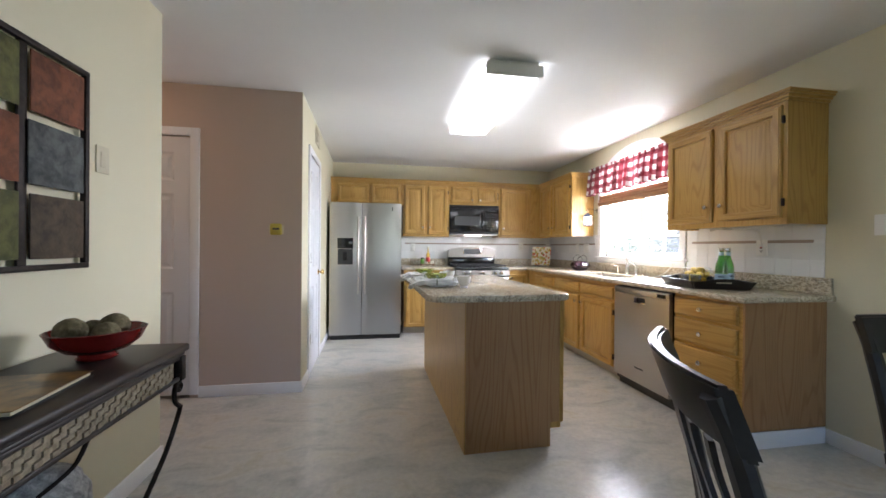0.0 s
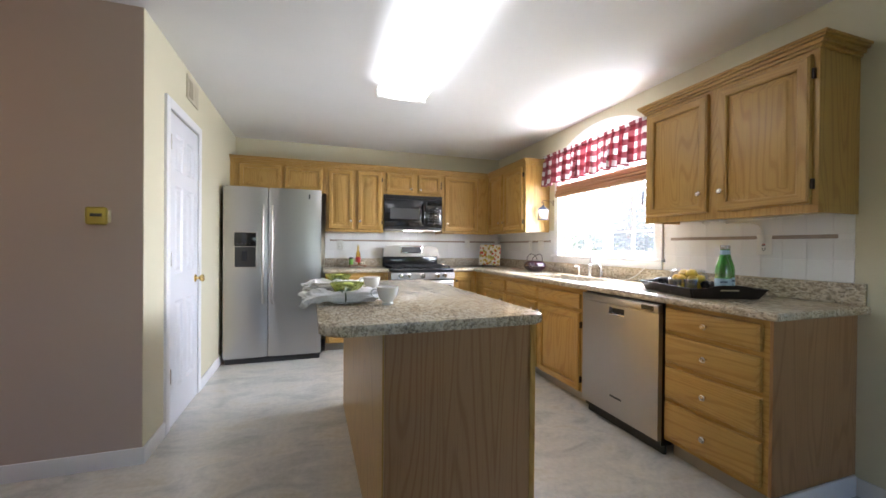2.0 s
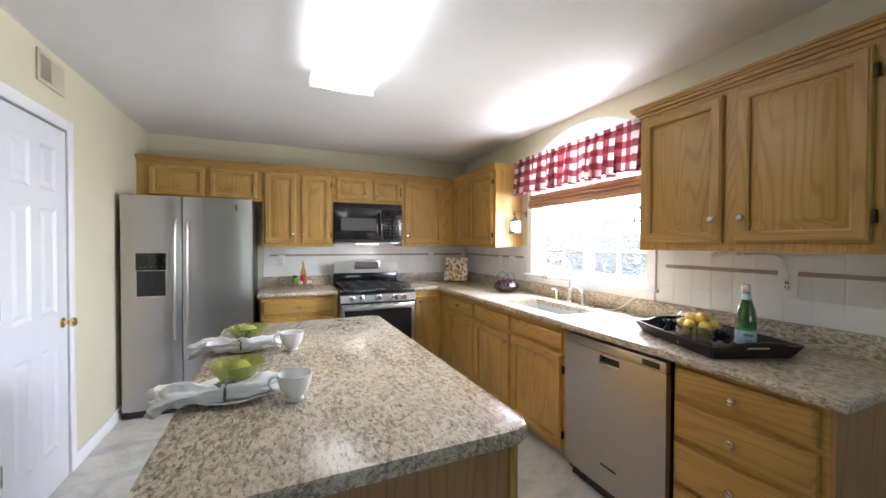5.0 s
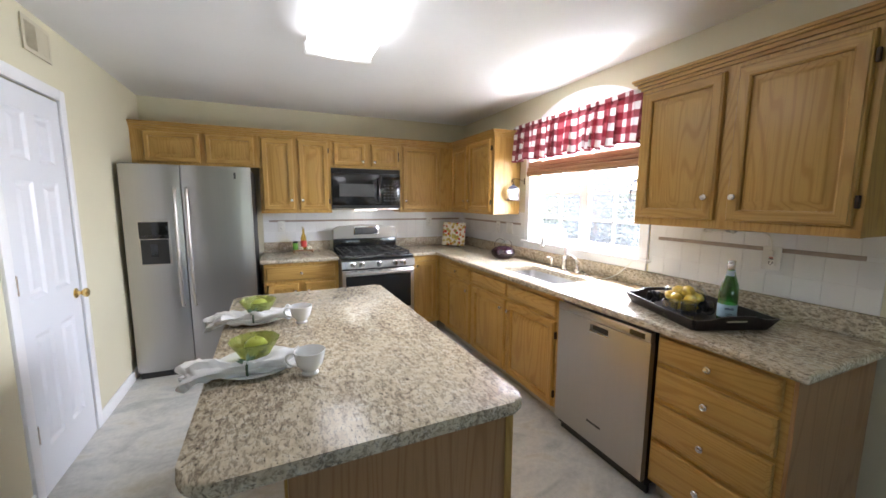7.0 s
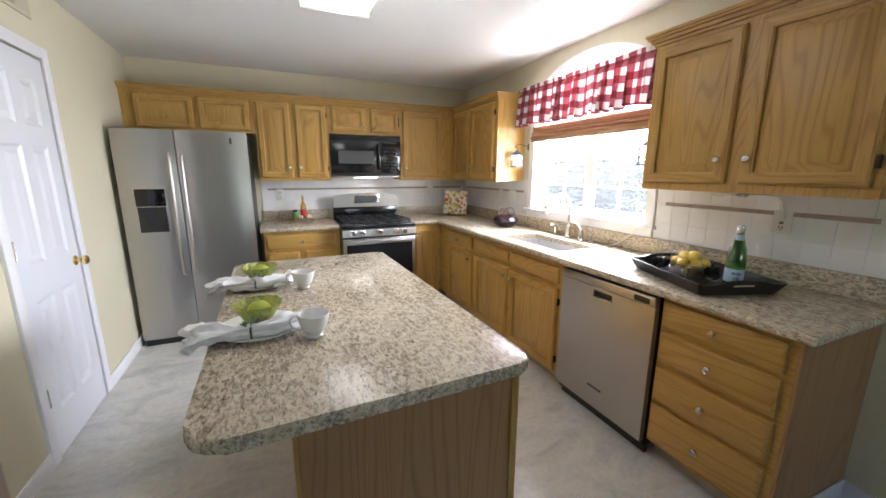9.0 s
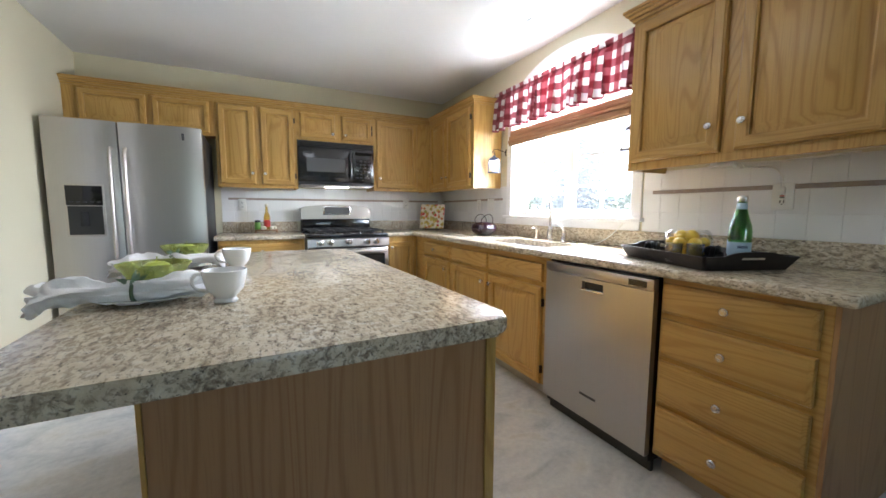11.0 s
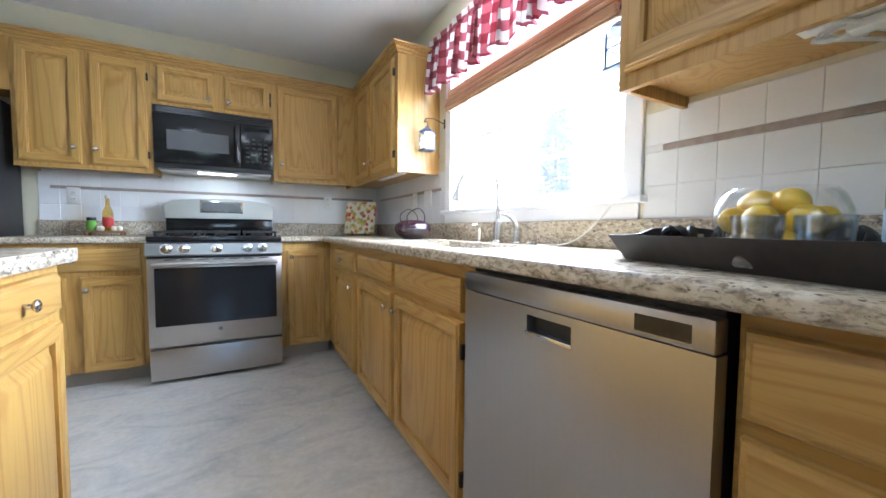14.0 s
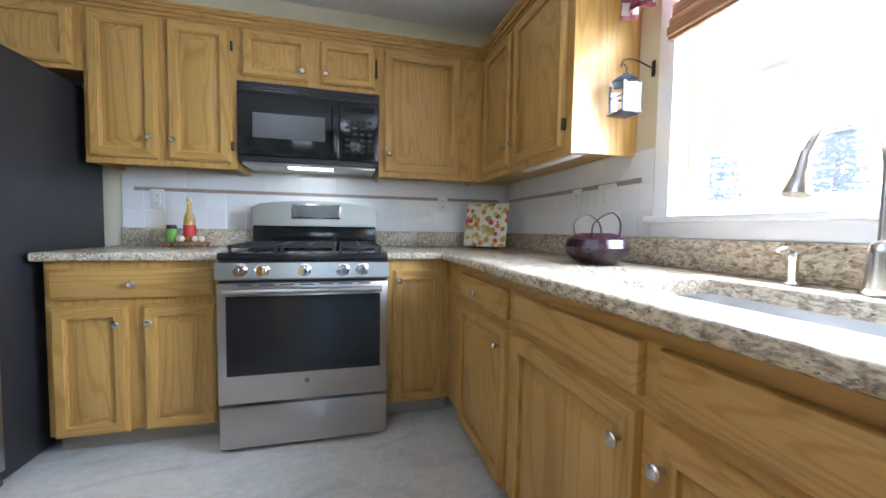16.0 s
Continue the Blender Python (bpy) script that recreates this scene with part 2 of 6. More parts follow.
def part(name, bm, mat, parent, label="", smooth=True, local=False):
    """Links bm as one mesh under a thing or part. Its points are in the world's metres, or in the parent's own if local."""
    bm.verts.ensure_lookup_table()
    co = [v.co for v in bm.verts]
    mid = Vector([(min(c[i] for c in co) + max(c[i] for c in co)) / 2 for i in range(3)])
    bmesh.ops.translate(bm, vec=-mid, verts=bm.verts)
    me = bpy.data.meshes.new(name)
    finish(me, bm, mat, smooth)
    ob = new(name, me)
    ob.parent = parent
    if not local:
        ob.matrix_parent_inverse = WORLD[parent].inverted()
        WORLD[ob] = Matrix.Translation(mid)
    else:
        WORLD[ob] = WORLD[parent] @ Matrix.Translation(mid)
    ob.location = mid
    return tagged(ob, label) if label else ob


def solid(name, bm, mat, label, category, group="", kind="", smooth=True):
    """A top-level thing that is one mesh."""
    bm.verts.ensure_lookup_table()
    co = [v.co for v in bm.verts]
    mid = Vector([(min(c[i] for c in co) + max(c[i] for c in co)) / 2 for i in range(3)])
    if kind != "structure":
        mid.z = min(c.z for c in co)
        bmesh.ops.translate(bm, vec=-mid, verts=bm.verts)
    else:
        mid = Vector((0, 0, 0))
    me = bpy.data.meshes.new(name)
    finish(me, bm, mat, smooth)
    ob = new(name, me)
    ob.location = mid
    WORLD[ob] = Matrix.Translation(mid)
    return tagged(ob, label, category, group, kind)


# The shell of the place
B = bmesh.new
solid("floor", box(B(), WEST, XR + 0.14, SOUTH - 0.14, YB + 0.14, -0.05, 0.0), FLOOR, "pale grey mottled sheet vinyl floor", "floor", kind="structure")
solid("ceiling", box(B(), WEST - 0.14, XR + 0.14, SOUTH - 0.14, YB + 0.14, CEIL, CEIL + 0.1), CEILING, "white painted plaster ceiling", "ceiling", kind="structure")
# the stretch west of the pantry is unseen, added to keep daylight out
solid("wall_north", box(B(), WEST, XR + 0.14, YB, YB + 0.14, 0, CEIL), WALL, "pale yellow painted wall behind the range", "wall", kind="structure")
bm = box(B(), XL - 0.10, XL, YH + 0.10, 3.535, 0, CEIL)
box(bm, XL - 0.004, XL, YH + 0.001, YH + 0.10, 0, CEIL)
box(bm, XL - 0.10, XL, 3.535, 4.165, 2.035, CEIL)
box(bm, XL - 0.10, XL, 4.165, YB, 0, CEIL)
solid("wall_pantry", bm, WALL, "pale yellow painted wall around the pantry door", "wall", kind="structure")
bm = box(B(), -1.255, XL - 0.004, YH, YH + 0.10, 0, CEIL)
box(bm, -2.055, -1.255, YH, YH + 0.10, 2.035, CEIL)
box(bm, WEST, -2.055, YH, YH + 0.10, 0, CEIL)
solid("wall_hall", bm, HALL, "beige painted hall wall beside a white door", "wall", kind="structure")
solid("wall_near_left", box(B(), XN - 0.12, XN, SOUTH, YN, 0, CEIL), WALL, "pale yellow painted wall behind the console table", "wall", kind="structure")
solid("wall_hall_south", box(B(), WEST, XN - 0.12, YN - 0.12, YN, 0, CEIL), HALL, "beige painted hall wall", "wall", kind="structure")
# unseen; runs past the hall both ways to stop outside light leaking in
solid("wall_west", box(B(), WEST - 0.14, WEST, SOUTH - 0.14, YB + 0.14, 0, CEIL), HALL, "unseen beige wall west of the hall, added to close out daylight", "wall", kind="structure")
# unseen; closes out daylight, with an added opening for the fill light
bm = box(B(), WEST, 0.6, SOUTH - 0.14, SOUTH, 0, CEIL)
box(bm, 0.6, 2.4, SOUTH - 0.14, SOUTH, 0, 0.9)
box(bm, 0.6, 2.4, SOUTH - 0.14, SOUTH, 2.1, CEIL)
box(bm, 2.4, XR + 0.14, SOUTH - 0.14, SOUTH, 0, CEIL)
solid("wall_south", bm, WALL, "pale yellow painted wall", "wall", kind="structure")

# Window wall with an arched window
WY0, WY1, WZ0, SPRING, RISE = 3.00, 4.24, 1.10, 1.94, 0.345
WC, WA = (WY0 + WY1) / 2, (WY1 - WY0) / 2


def arch(y, a=WA, rise=RISE):
    return SPRING + rise * math.sqrt(max(0.0, 1 - ((y - WC) / a) ** 2))


bm = box(B(), XR, XR + 0.14, SOUTH, WY0, 0, CEIL)
box(bm, XR, XR + 0.14, WY0, WY1, 0, WZ0)
box(bm, XR, XR + 0.14, WY1, YB, 0, CEIL)
STEPS = 32
for i in range(STEPS):
    ya, yb = (WC - WA * math.cos(math.pi * k / STEPS) for k in (i, i + 1))
    za, zb = arch(ya), arch(yb)
    vs = [bm.verts.new(p) for x in (XR, XR + 0.14) for p in ((x, ya, za), (x, yb, zb), (x, yb, CEIL), (x, ya, CEIL))]
    for q in ((0, 1, 2, 3), (7, 6, 5, 4), (0, 4, 5, 1)):
        bm.faces.new([vs[k] for k in q])
solid("wall_east", bm, WALL, "pale yellow painted wall with an arched window", "wall", kind="structure", smooth=False)


def baseboard(name, x0, x1, y0, y1):
    solid(name, box(B(), x0, x1, y0, y1, 0, 0.09, 0.005), TRIM, "white painted baseboard", "baseboard", kind="structure")


baseboard("baseboard_hall", -1.19, XL + 0.014, YH - 0.014, YH)
baseboard("baseboard_pantry_1", XL, XL + 0.014, YH, 3.468)
baseboard("baseboard_pantry_2", XL, XL + 0.014, 4.232, YB)
baseboard("baseboard_near", XN, XN + 0.014, SOUTH, YN + 0.014)
baseboard("baseboard_near_end", XN - 0.12, XN, YN, YN + 0.014)
baseboard("baseboard_east", XR - 0.014, XR, SOUTH, 1.86)

# Doors and cabinet fronts. A front is built in its own plane: u to the right, v up, w out of it.
def plane(origin, u, w):
    u, w = Vector(u), Vector(w)
    v = Vector((0, 0, 1))
    return Matrix(((u.x, v.x, w.x, origin[0]), (u.y, v.y, w.y, origin[1]), (u.z, v.z, w.z, origin[2]), (0, 0, 0, 1)))


def loops(bm, rects):
    """Joins a chain of rectangles (u0, u1, v0, v1, w) into a stepped face."""
    rings = [[bm.verts.new(p) for p in ((a, c, w), (b, c, w), (b, d, w), (a, d, w))] for a, b, c, d, w in rects]
    for r, s in zip(rings, rings[1:]):
        for i in range(4):
            bm.faces.new((r[i], r[(i + 1) % 4], s[(i + 1) % 4], s[i]))
    bm.faces.new(rings[-1])
    return bm


def raised_front(width, height, thick=0.026, rail=0.055):
    """The frame and the raised panel of a cabinet door."""
    f, p = B(), B()
    a = 0.010
    k = rail
    rects = [(0, width, 0, height, 0), (0, width, 0, height, thick - a), (0.003, width - 0.003, 0.003, height - 0.003, thick - 0.006), (0.007, width - 0.007, 0.007, height - 0.007, thick - 0.005), (a, width - a, a, height - a, thick),
             (k - 0.007, width - k + 0.007, k - 0.007, height - k + 0.007, thick), (k - 0.003, width - k + 0.003, k - 0.003, height - k + 0.003, thick - 0.004), (k, width - k, k, height - k, thick - 0.005), (k + 0.0005, width - k - 0.0005, k + 0.0005, height - k - 0.0005, thick - 0.019)]
    loops(f, rects)
    j = k + 0.009
    s = min(0.030, (width - 2 * j) * 0.2, (height - 2 * j) * 0.2)
    loops(p, [(k - 0.001, width - k + 0.001, k - 0.001, height - k + 0.001, thick - 0.0185), (j, width - j, j, height - j, thick - 0.0185), (j + s, width - j - s, j + s, height - j - s, thick - 0.002),
              (j + s + 0.003, width - j - s - 0.003, j + s + 0.003, height - j - s - 0.003, thick - 0.001)])
    return f, p


def slab_front(width, height, thick=0.026):
    a = 0.012
    return loops(B(), [(0, width, 0, height, 0), (0, width, 0, height, thick - a), (0.003, width - 0.003, 0.003, height - 0.003, thick - 0.008), (0.007, width - 0.007, 0.007, height - 0.007, thick - 0.007), (a, width - a, a, height - a, thick - 0.001),
                       (a + 0.003, width - a - 0.003, a + 0.003, height - a - 0.003, thick)])


def knob_mesh():
    return lathe(B(), [(0.0062, 0), (0.0062, 0.010), (0.0055, 0.013), (0.0120, 0.017), (0.0155, 0.021), (0.0155, 0.024), (0.0125, 0.0275), (0.0115, 0.0265), (0.0085, 0.0265), (0.0075, 0.029), (0.002, 0.030)], segs=20)


def cabinet_door(parent, m, width, height, grain, knob=None, hinge=None):
    """A raised-panel door at the plane m, with its knob and, on one side, two exposed hinges."""
    f, p = raised_front(width, height, rail=0.052 if height > 0.35 else 0.042)
    bmesh.ops.transform(f, matrix=m, verts=f.verts)
    bmesh.ops.transform(p, matrix=m, verts=p.verts)
    door = part("door", f, OAK_V, parent)
    # the two rails carry their grain crosswise
    door.data.materials.append(OAK_X if abs(m[0][0]) > 0.5 else OAK_Y)
    for i, face in enumerate(door.data.polygons):
        face.material_index = 1 if i % 4 in (0, 2) and i < len(door.data.polygons) - 1 else 0
    part("raised_panel", p, grain, door)
    if knob:
        part("knob", merge(B(), knob_mesh(), m @ Matrix.Translation((knob[0], knob[1], 0.026))), NICKEL, door, "satin nickel knob")
    if hinge is not None:
        for v in (0.09, height - 0.09):
            h = box(B(), hinge - 0.006, hinge + 0.006, v - 0.024, v + 0.024, 0.001, 0.020, 0.003)
            part("hinge", merge(B(), h, m), DARK_BRONZE, door, "dark exposed hinge")
    return door


def drawer(parent, m, width, height, grain, knob=True):
    d = slab_front(width, height)
    bmesh.ops.transform(d, matrix=m, verts=d.verts)
    front = part("drawer_front", d, grain, parent)
    if knob:
        part("knob", merge(B(), knob_mesh(), m @ Matrix.Translation((width / 2, height / 2, 0.026))), NICKEL, front, "satin nickel knob")
    return front


# axis-wise planes: fronts on the range wall look to -y, those on the window wall to -x
def back_plane(x, z, y):
    return plane((x, y, z), (1, 0, 0), (0, -1, 0))


def right_plane(y, z, x):
    """u runs towards -y, seen from the aisle left to right."""
    return plane((x, y, z), (0, -1, 0), (-1, 0, 0))


def crown(bm, x0, x1, y0, y1, z, sides):
    """A stepped moulding round a cabinet's top; sides: letters of the sides that project."""
    for grow, a, b in ((0.010, 0.0, 0.016), (0.022, 0.016, 0.034), (0.036, 0.034, 0.046), (0.044, 0.046, 0.060)):
        box(bm, x0 - grow * ("w" in sides), x1 + grow * ("e" in sides), y0 - grow * ("s" in sides), y1 + grow * ("n" in sides), z + a, z + b, 0.002, 1)
    return bm


UF = 5.385   # face of the upper cabinets on the range wall
UR = 2.625   # face of the upper cabinets on the window wall
BF = 5.085   # face of the base cabinets on the range wall
BR = 2.330   # face of the base cabinets on the window wall
TOP = 2.10
U_TAG, B_TAG = "upper cabinets", "base cabinets"
UP_LABEL = "golden oak wall cabinet with raised panel doors"


def upper_back(x0, x1, z0, doors, label=UP_LABEL):
    c = thing("wall_cabinet", ((x0 + x1) / 2, UF + 0.15, z0), label, "cabinet", U_TAG)
    b = box(B(), x0, x1, UF, YB, z0 + 0.03, TOP, 0.001, 1)
    box(b, x0, x1, UF, UF + 0.02, z0, z0 + 0.03)
    for a in (x0, x1 - 0.016):
        box(b, a, a + 0.016, UF + 0.02, YB, z0 + 0.004, z0 + 0.03)
    part("body", b, OAK_V, c)
    for d in doors:
        cabinet_door(c, back_plane(d[0], d[2], UF), d[1] - d[0], d[3] - d[2], OAK_V, d[4], d[5])
    return c


def knob_at(x0, x1, z0, side, up):
    return ((x1 - x0 - 0.03) if side == "r" else 0.03, up)


upper_back(-0.478, 0.525, 1.79, [(-0.385, 0.04, 1.812, 2.078, None, None), (0.082, 0.486, 1.812, 2.078, None, None)], "golden oak wall cabinet above the refrigerator")
upper_back(0.525, 1.205, 1.345, [(0.548, 0.838, 1.376, 2.082, (0.263, 0.10), None), (0.888, 1.178, 1.376, 2.082, (0.027, 0.10), 0.297)])
upper_back(1.205, 1.965, 1.822, [(1.236, 1.570, 1.846, 2.080, (0.305, 0.045), None), (1.636, 1.938, 1.846, 2.080, (0.03, 0.045), 0.309)], "golden oak wall cabinet above the microwave")
upper_back(1.965, UR, 1.345, [(1.992, 2.458, 1.376, 2.082, (0.03, 0.10), None)], "golden oak corner wall cabinet with one door")
part_crown = crown(B(), -0.478, UR, UF, YB, TOP, "s")
solid("crown_moulding", part_crown, OAK_X, "golden oak crown moulding on the wall cabinets", "trim", kind="structure")

c = thing("wall_cabinet", (2.78, 5.0, 1.345), "golden oak wall cabinet beside the window", "cabinet", U_TAG)
b = box(B(), UR, XR, 4.42, YB, 1.375, TOP, 0.001, 1)
box(b, UR, UR + 0.02, 4.42, UF, 1.345, 1.375)
box(b, UR + 0.02, XR, 4.42, 4.436, 1.349, 1.375)
part("body", b, OAK_V, c)
cabinet_door(c, right_plane(4.925, 1.376, UR), 0.455, 0.706, OAK_V, (0.03, 0.10), 0.462)
cabinet_door(c, right_plane(5.345, 1.376, UR), 0.375, 0.706, OAK_V, (0.345, 0.10), None)
solid("crown_moulding", crown(B(), UR, XR, 4.42, UF, TOP, "ws"), OAK_Y, "golden oak crown moulding beside the window", "trim", kind="structure")

c = thing("wall_cabinet", (2.78, 2.33, 1.345), "golden oak wall cabinet at the end of the window wall", "cabinet", U_TAG)
b = box(B(), UR, XR, 1.865, 2.815, 1.385, TOP, 0.001, 1)
box(b, UR, UR + 0.02, 1.865, 2.815, 1.350, 1.385)
box(b, UR + 0.02, XR, 2.799, 2.815, 1.352, 1.385)
box(b, UR + 0.02, XR, 1.865, 1.881, 1.352, 1.385)
part("body", b, OAK_V, c)
cabinet_door(c, right_plane(2.788, 1.392, UR), 0.418, 0.685, OAK_V, (0.385, 0.11), None)
cabinet_door(c, right_plane(2.312, 1.392, UR), 0.422, 0.685, OAK_V, (0.033, 0.11), 0.430)
solid("crown_moulding", crown(B(), UR, XR, 1.865, 2.815, TOP, "wsn"), OAK_Y, "golden oak crown moulding on an end cabinet", "trim", kind="structure")


# Base cabinets
def base_back(x0, x1, label):
    c = thing("base_cabinet", ((x0 + x1) / 2, BF + 0.3, 0), label, "cabinet", B_TAG)
    part("body", box(B(), x0, x1, BF, YB, 0.10, 0.874, 0.001, 1), OAK_V, c)
    part("toe_kick", box(B(), x0, x1, BF + 0.07, BF + 0.09, 0.0, 0.10), TOE, c)
    return c


TOE = material("toe_kick_vinyl", 0.5, 0.0, (0.36, 0.33, 0.28))
c = base_back(0.525, 1.215, "golden oak base cabinet with a drawer over two doors")
drawer(c, back_plane(0.545, 0.708, BF), 0.63, 0.132, OAK_X)
cabinet_door(c, back_plane(0.552, 0.098, BF), 0.275, 0.575, OAK_V, (0.245, 0.50), None)
cabinet_door(c, back_plane(0.890, 0.098, BF), 0.290, 0.575, OAK_V, (0.03, 0.50), None)
c = base_back(1.985, BR, "golden oak base cabinet door in the corner")
cabinet_door(c, back_plane(2.020, 0.105, BF), 0.268, 0.712, OAK_V, (0.028, 0.66), None)


def base_right(y0, y1, label):
    c = thing("base_cabinet", (BR + 0.3, (y0 + y1) / 2, 0), label, "cabinet", B_TAG)
    part("face_frame", box(B(), BR, BR + 0.02, y0, y1, 0.10, 0.874, 0.001, 1), OAK_Y, c)
    part("side_panel", box(B(), BR + 0.02, XR, y0, y0 + 0.016, 0.10, 0.874), OAK_V, c)
    part("side_panel", box(B(), BR + 0.02, XR, y1 - 0.016, y1, 0.10, 0.874), OAK_V, c)
    part("bottom_panel", box(B(), BR + 0.02, XR, y0 + 0.016, y1 - 0.016, 0.10, 0.118), OAK_V, c)
    part("toe_kick", box(B(), BR + 0.07, BR + 0.09, y0, y1, 0.0, 0.10), TOE, c)
    return c


c = base_right(4.275, BF, "golden oak base cabinet with a drawer in the corner")
drawer(c, right_plane(4.835, 0.722, BR), 0.525, 0.108, OAK_Y)
cabinet_door(c, right_plane(4.835, 0.105, BR), 0.525, 0.587, OAK_V, (0.495, 0.52), None)
c = base_right(3.045, 4.275, "golden oak sink base cabinet with two doors")
drawer(c, right_plane(4.240, 0.722, BR), 0.540, 0.108, OAK_Y, False)
drawer(c, right_plane(3.655, 0.722, BR), 0.548, 0.108, OAK_Y, False)
cabinet_door(c, right_plane(4.240, 0.105, BR), 0.540, 0.587, OAK_V, (0.510, 0.52), None)
cabinet_door(c, right_plane(3.655, 0.105, BR), 0.548, 0.587, OAK_V, (0.03, 0.52), 0.556)
c = base_right(1.875, 2.390, "golden oak base cabinet with four drawers")
for z0, z1 in ((0.728, 0.850), (0.548, 0.702), (0.348, 0.522), (0.128, 0.322)):
    drawer(c, right_plane(2.378, z0, BR), 0.478, z1 - z0, OAK_Y)
part("end_panel", box(B(), BR + 0.001, XR, 1.862, 1.875, 0.10, 0.874, 0.001, 1), VENEER, c, "plain oak end panel")
solid("baseboard_cabinet_end", box(B(), BR + 0.05, XR - 0.014, 1.850, 1.862, 0, 0.10, 0.004), TRIM, "pale vinyl base on the cabinet's end", "baseboard", kind="structure")

# Worktops
CT0 = COUNTER - 0.038
SX0, SX1, SY0, SY1 = 2.405, 2.725, 3.225, 3.905


def nosed(bm, x0, x1, y0, y1, side):
    """A worktop strip whose outer rims on one side are rounded."""
    b = B()
    box(b, x0, x1, y0, y1, CT0, COUNTER)
    pick = []
    for e in b.edges:
        m = (e.verts[0].co + e.verts[1].co) / 2
        hit = {"w": abs(m.x - x0) < 1e-5, "s": abs(m.y - y0) < 1e-5}
        if any(hit[s] for s in side) and abs(e.verts[0].co.z - e.verts[1].co.z) < 1e-6:
            pick.append(e)
        if side == "ws" and hit["w"] and hit["s"]:
            pick.append(e)
    bmesh.ops.bevel(b, geom=pick, offset=0.012, segments=3, affect="EDGES", profile=0.5)
    return merge(bm, b)


bm = nosed(B(), 2.270, SX0, 1.815, 5.045, "ws")
nosed(bm, SX0, XR - 0.001, 1.815, SY0, "s")
box(bm, SX1, XR - 0.001, SY0, SY1, CT0, COUNTER)
box(bm, SX0, XR - 0.001, SY1, YB - 0.001, CT0, COUNTER)
nosed(bm, 1.982, SX0, 5.045, YB - 0.001, "s")
solid("worktop", bm, GRANITE, "polished brown and cream granite worktop with the sink", "worktop")
solid("worktop", nosed(B(), 0.500, 1.216, 5.045, YB - 0.001, "s"), GRANITE, "polished granite worktop between refrigerator and range", "worktop")
UPS = COUNTER + 0.001
solid("backsplash_curb", box(B(), XR - 0.022, XR - 0.001, 1.830, YB - 0.024, UPS, 1.018, 0.003), GRANITE, "granite upstand along the window wall", "upstand")
bm = box(B(), 0.520, 1.210, YB - 0.022, YB - 0.001, UPS, 1.018, 0.003)
solid("backsplash_curb", bm, GRANITE, "granite upstand beside the refrigerator", "upstand")
solid("backsplash_curb", box(B(), 1.985, XR - 0.001, YB - 0.022, YB - 0.001, UPS, 1.018, 0.003), GRANITE, "granite upstand in the corner", "upstand")
# the sill under the window reaches down to the upstand
bm = box(B(), XR - 0.012, XR - 0.001, 2.945, 4.315, 1.019, 1.075, 0.002)
solid("window_apron", bm, TRIM, "white painted apron under the window", "trim", kind="structure")

# Island, turned by a degree and a half
isl = thing("kitchen_island", (0.901, 2.848, 0), "oak kitchen island cabinet with drawers and doors", "island", turn=1.5)
IX0, IX1, IY0, IY1 = -0.235, 0.366, -0.775, 0.792
b = box(B(), IX0, IX1, IY0 + 0.018, IY1, 0.10, 0.874, 0.001, 1)
box(b, IX0, IX1 - 0.075, IY0 + 0.018, IY1, 0.0, 0.10)
part("body", b, OAK_V, isl, local=True)
ep = B()
for q in ([(IX0, 0.0), (IX1 - 0.075, 0.0), (IX1 - 0.075, 0.145), (IX1, 0.145), (IX1, 0.874), (IX0, 0.874)],):
    lo = [ep.verts.new((x, IY0, z)) for x, z in q]
    hi = [ep.verts.new((x, IY0 + 0.018, z)) for x, z in q]
    ep.faces.new(lo)
    ep.faces.new(hi[::-1])
    for i in range(len(q)):
        j = (i + 1) % len(q)
        ep.faces.new((lo[j], lo[i], hi[i], hi[j]))
part("end_panel", ep, VENEER, isl, "plain oak end panel with a toe notch", smooth=False, local=True)
part("corner_strip", box(B(), IX1 - 0.02, IX1 + 0.004, IY0 - 0.006, IY0 - 0.001, 0.145, 0.874, 0.001, 1), OAK_V, isl, local=True)
part("back_panel", box(B(), IX0 - 0.008, IX0 - 0.001, IY0, IY1, 0.0, 0.874, 0.001, 1), OAK_V, isl, local=True)
M_ISL = WORLD[isl]


def island_plane(y, z):
    return M_ISL @ plane((IX1, y, z), (0, 1, 0), (1, 0, 0))


for k, (y0, w) in enumerate(((-0.735, 0.46), (-0.245, 0.46), (0.255, 0.48))):
    drawer(isl, island_plane(y0, 0.735), w, 0.112, OAK_Y)
    cabinet_door(isl, island_plane(y0, 0.125), w, 0.585, OAK_V, ((w - 0.03, 0.52), (w - 0.03, 0.52), (0.03, 0.52))[k], None)


def rounded(x0, x1, y0, y1, radii, steps=6):
    """A plan rectangle with a radius at each corner: south-west, south-east, north-east, north-west."""
    pts = []
    for (cx, cy, a0), r in zip(((x0, y0, 180), (x1, y0, 270), (x1, y1, 0), (x0, y1, 90)), radii):
        mx, my = cx + (r if cx == x0 else -r), cy + (r if cy == y0 else -r)
        for s in range(steps + 1):
            a = radians(a0 + 90 * s / steps)
            pts.append((mx + r * math.cos(a), my + r * math.sin(a)))
    return pts


itop = prism(B(), rounded(-0.452, 0.412, -0.796, 0.820, (0.085, 0.050, 0.03, 0.05)), CT0, COUNTER, 0.012)
bmesh.ops.transform(itop, matrix=M_ISL, verts=itop.verts)
solid("island_worktop", itop, GRANITE, "polished granite island worktop with rounded corners", "worktop")

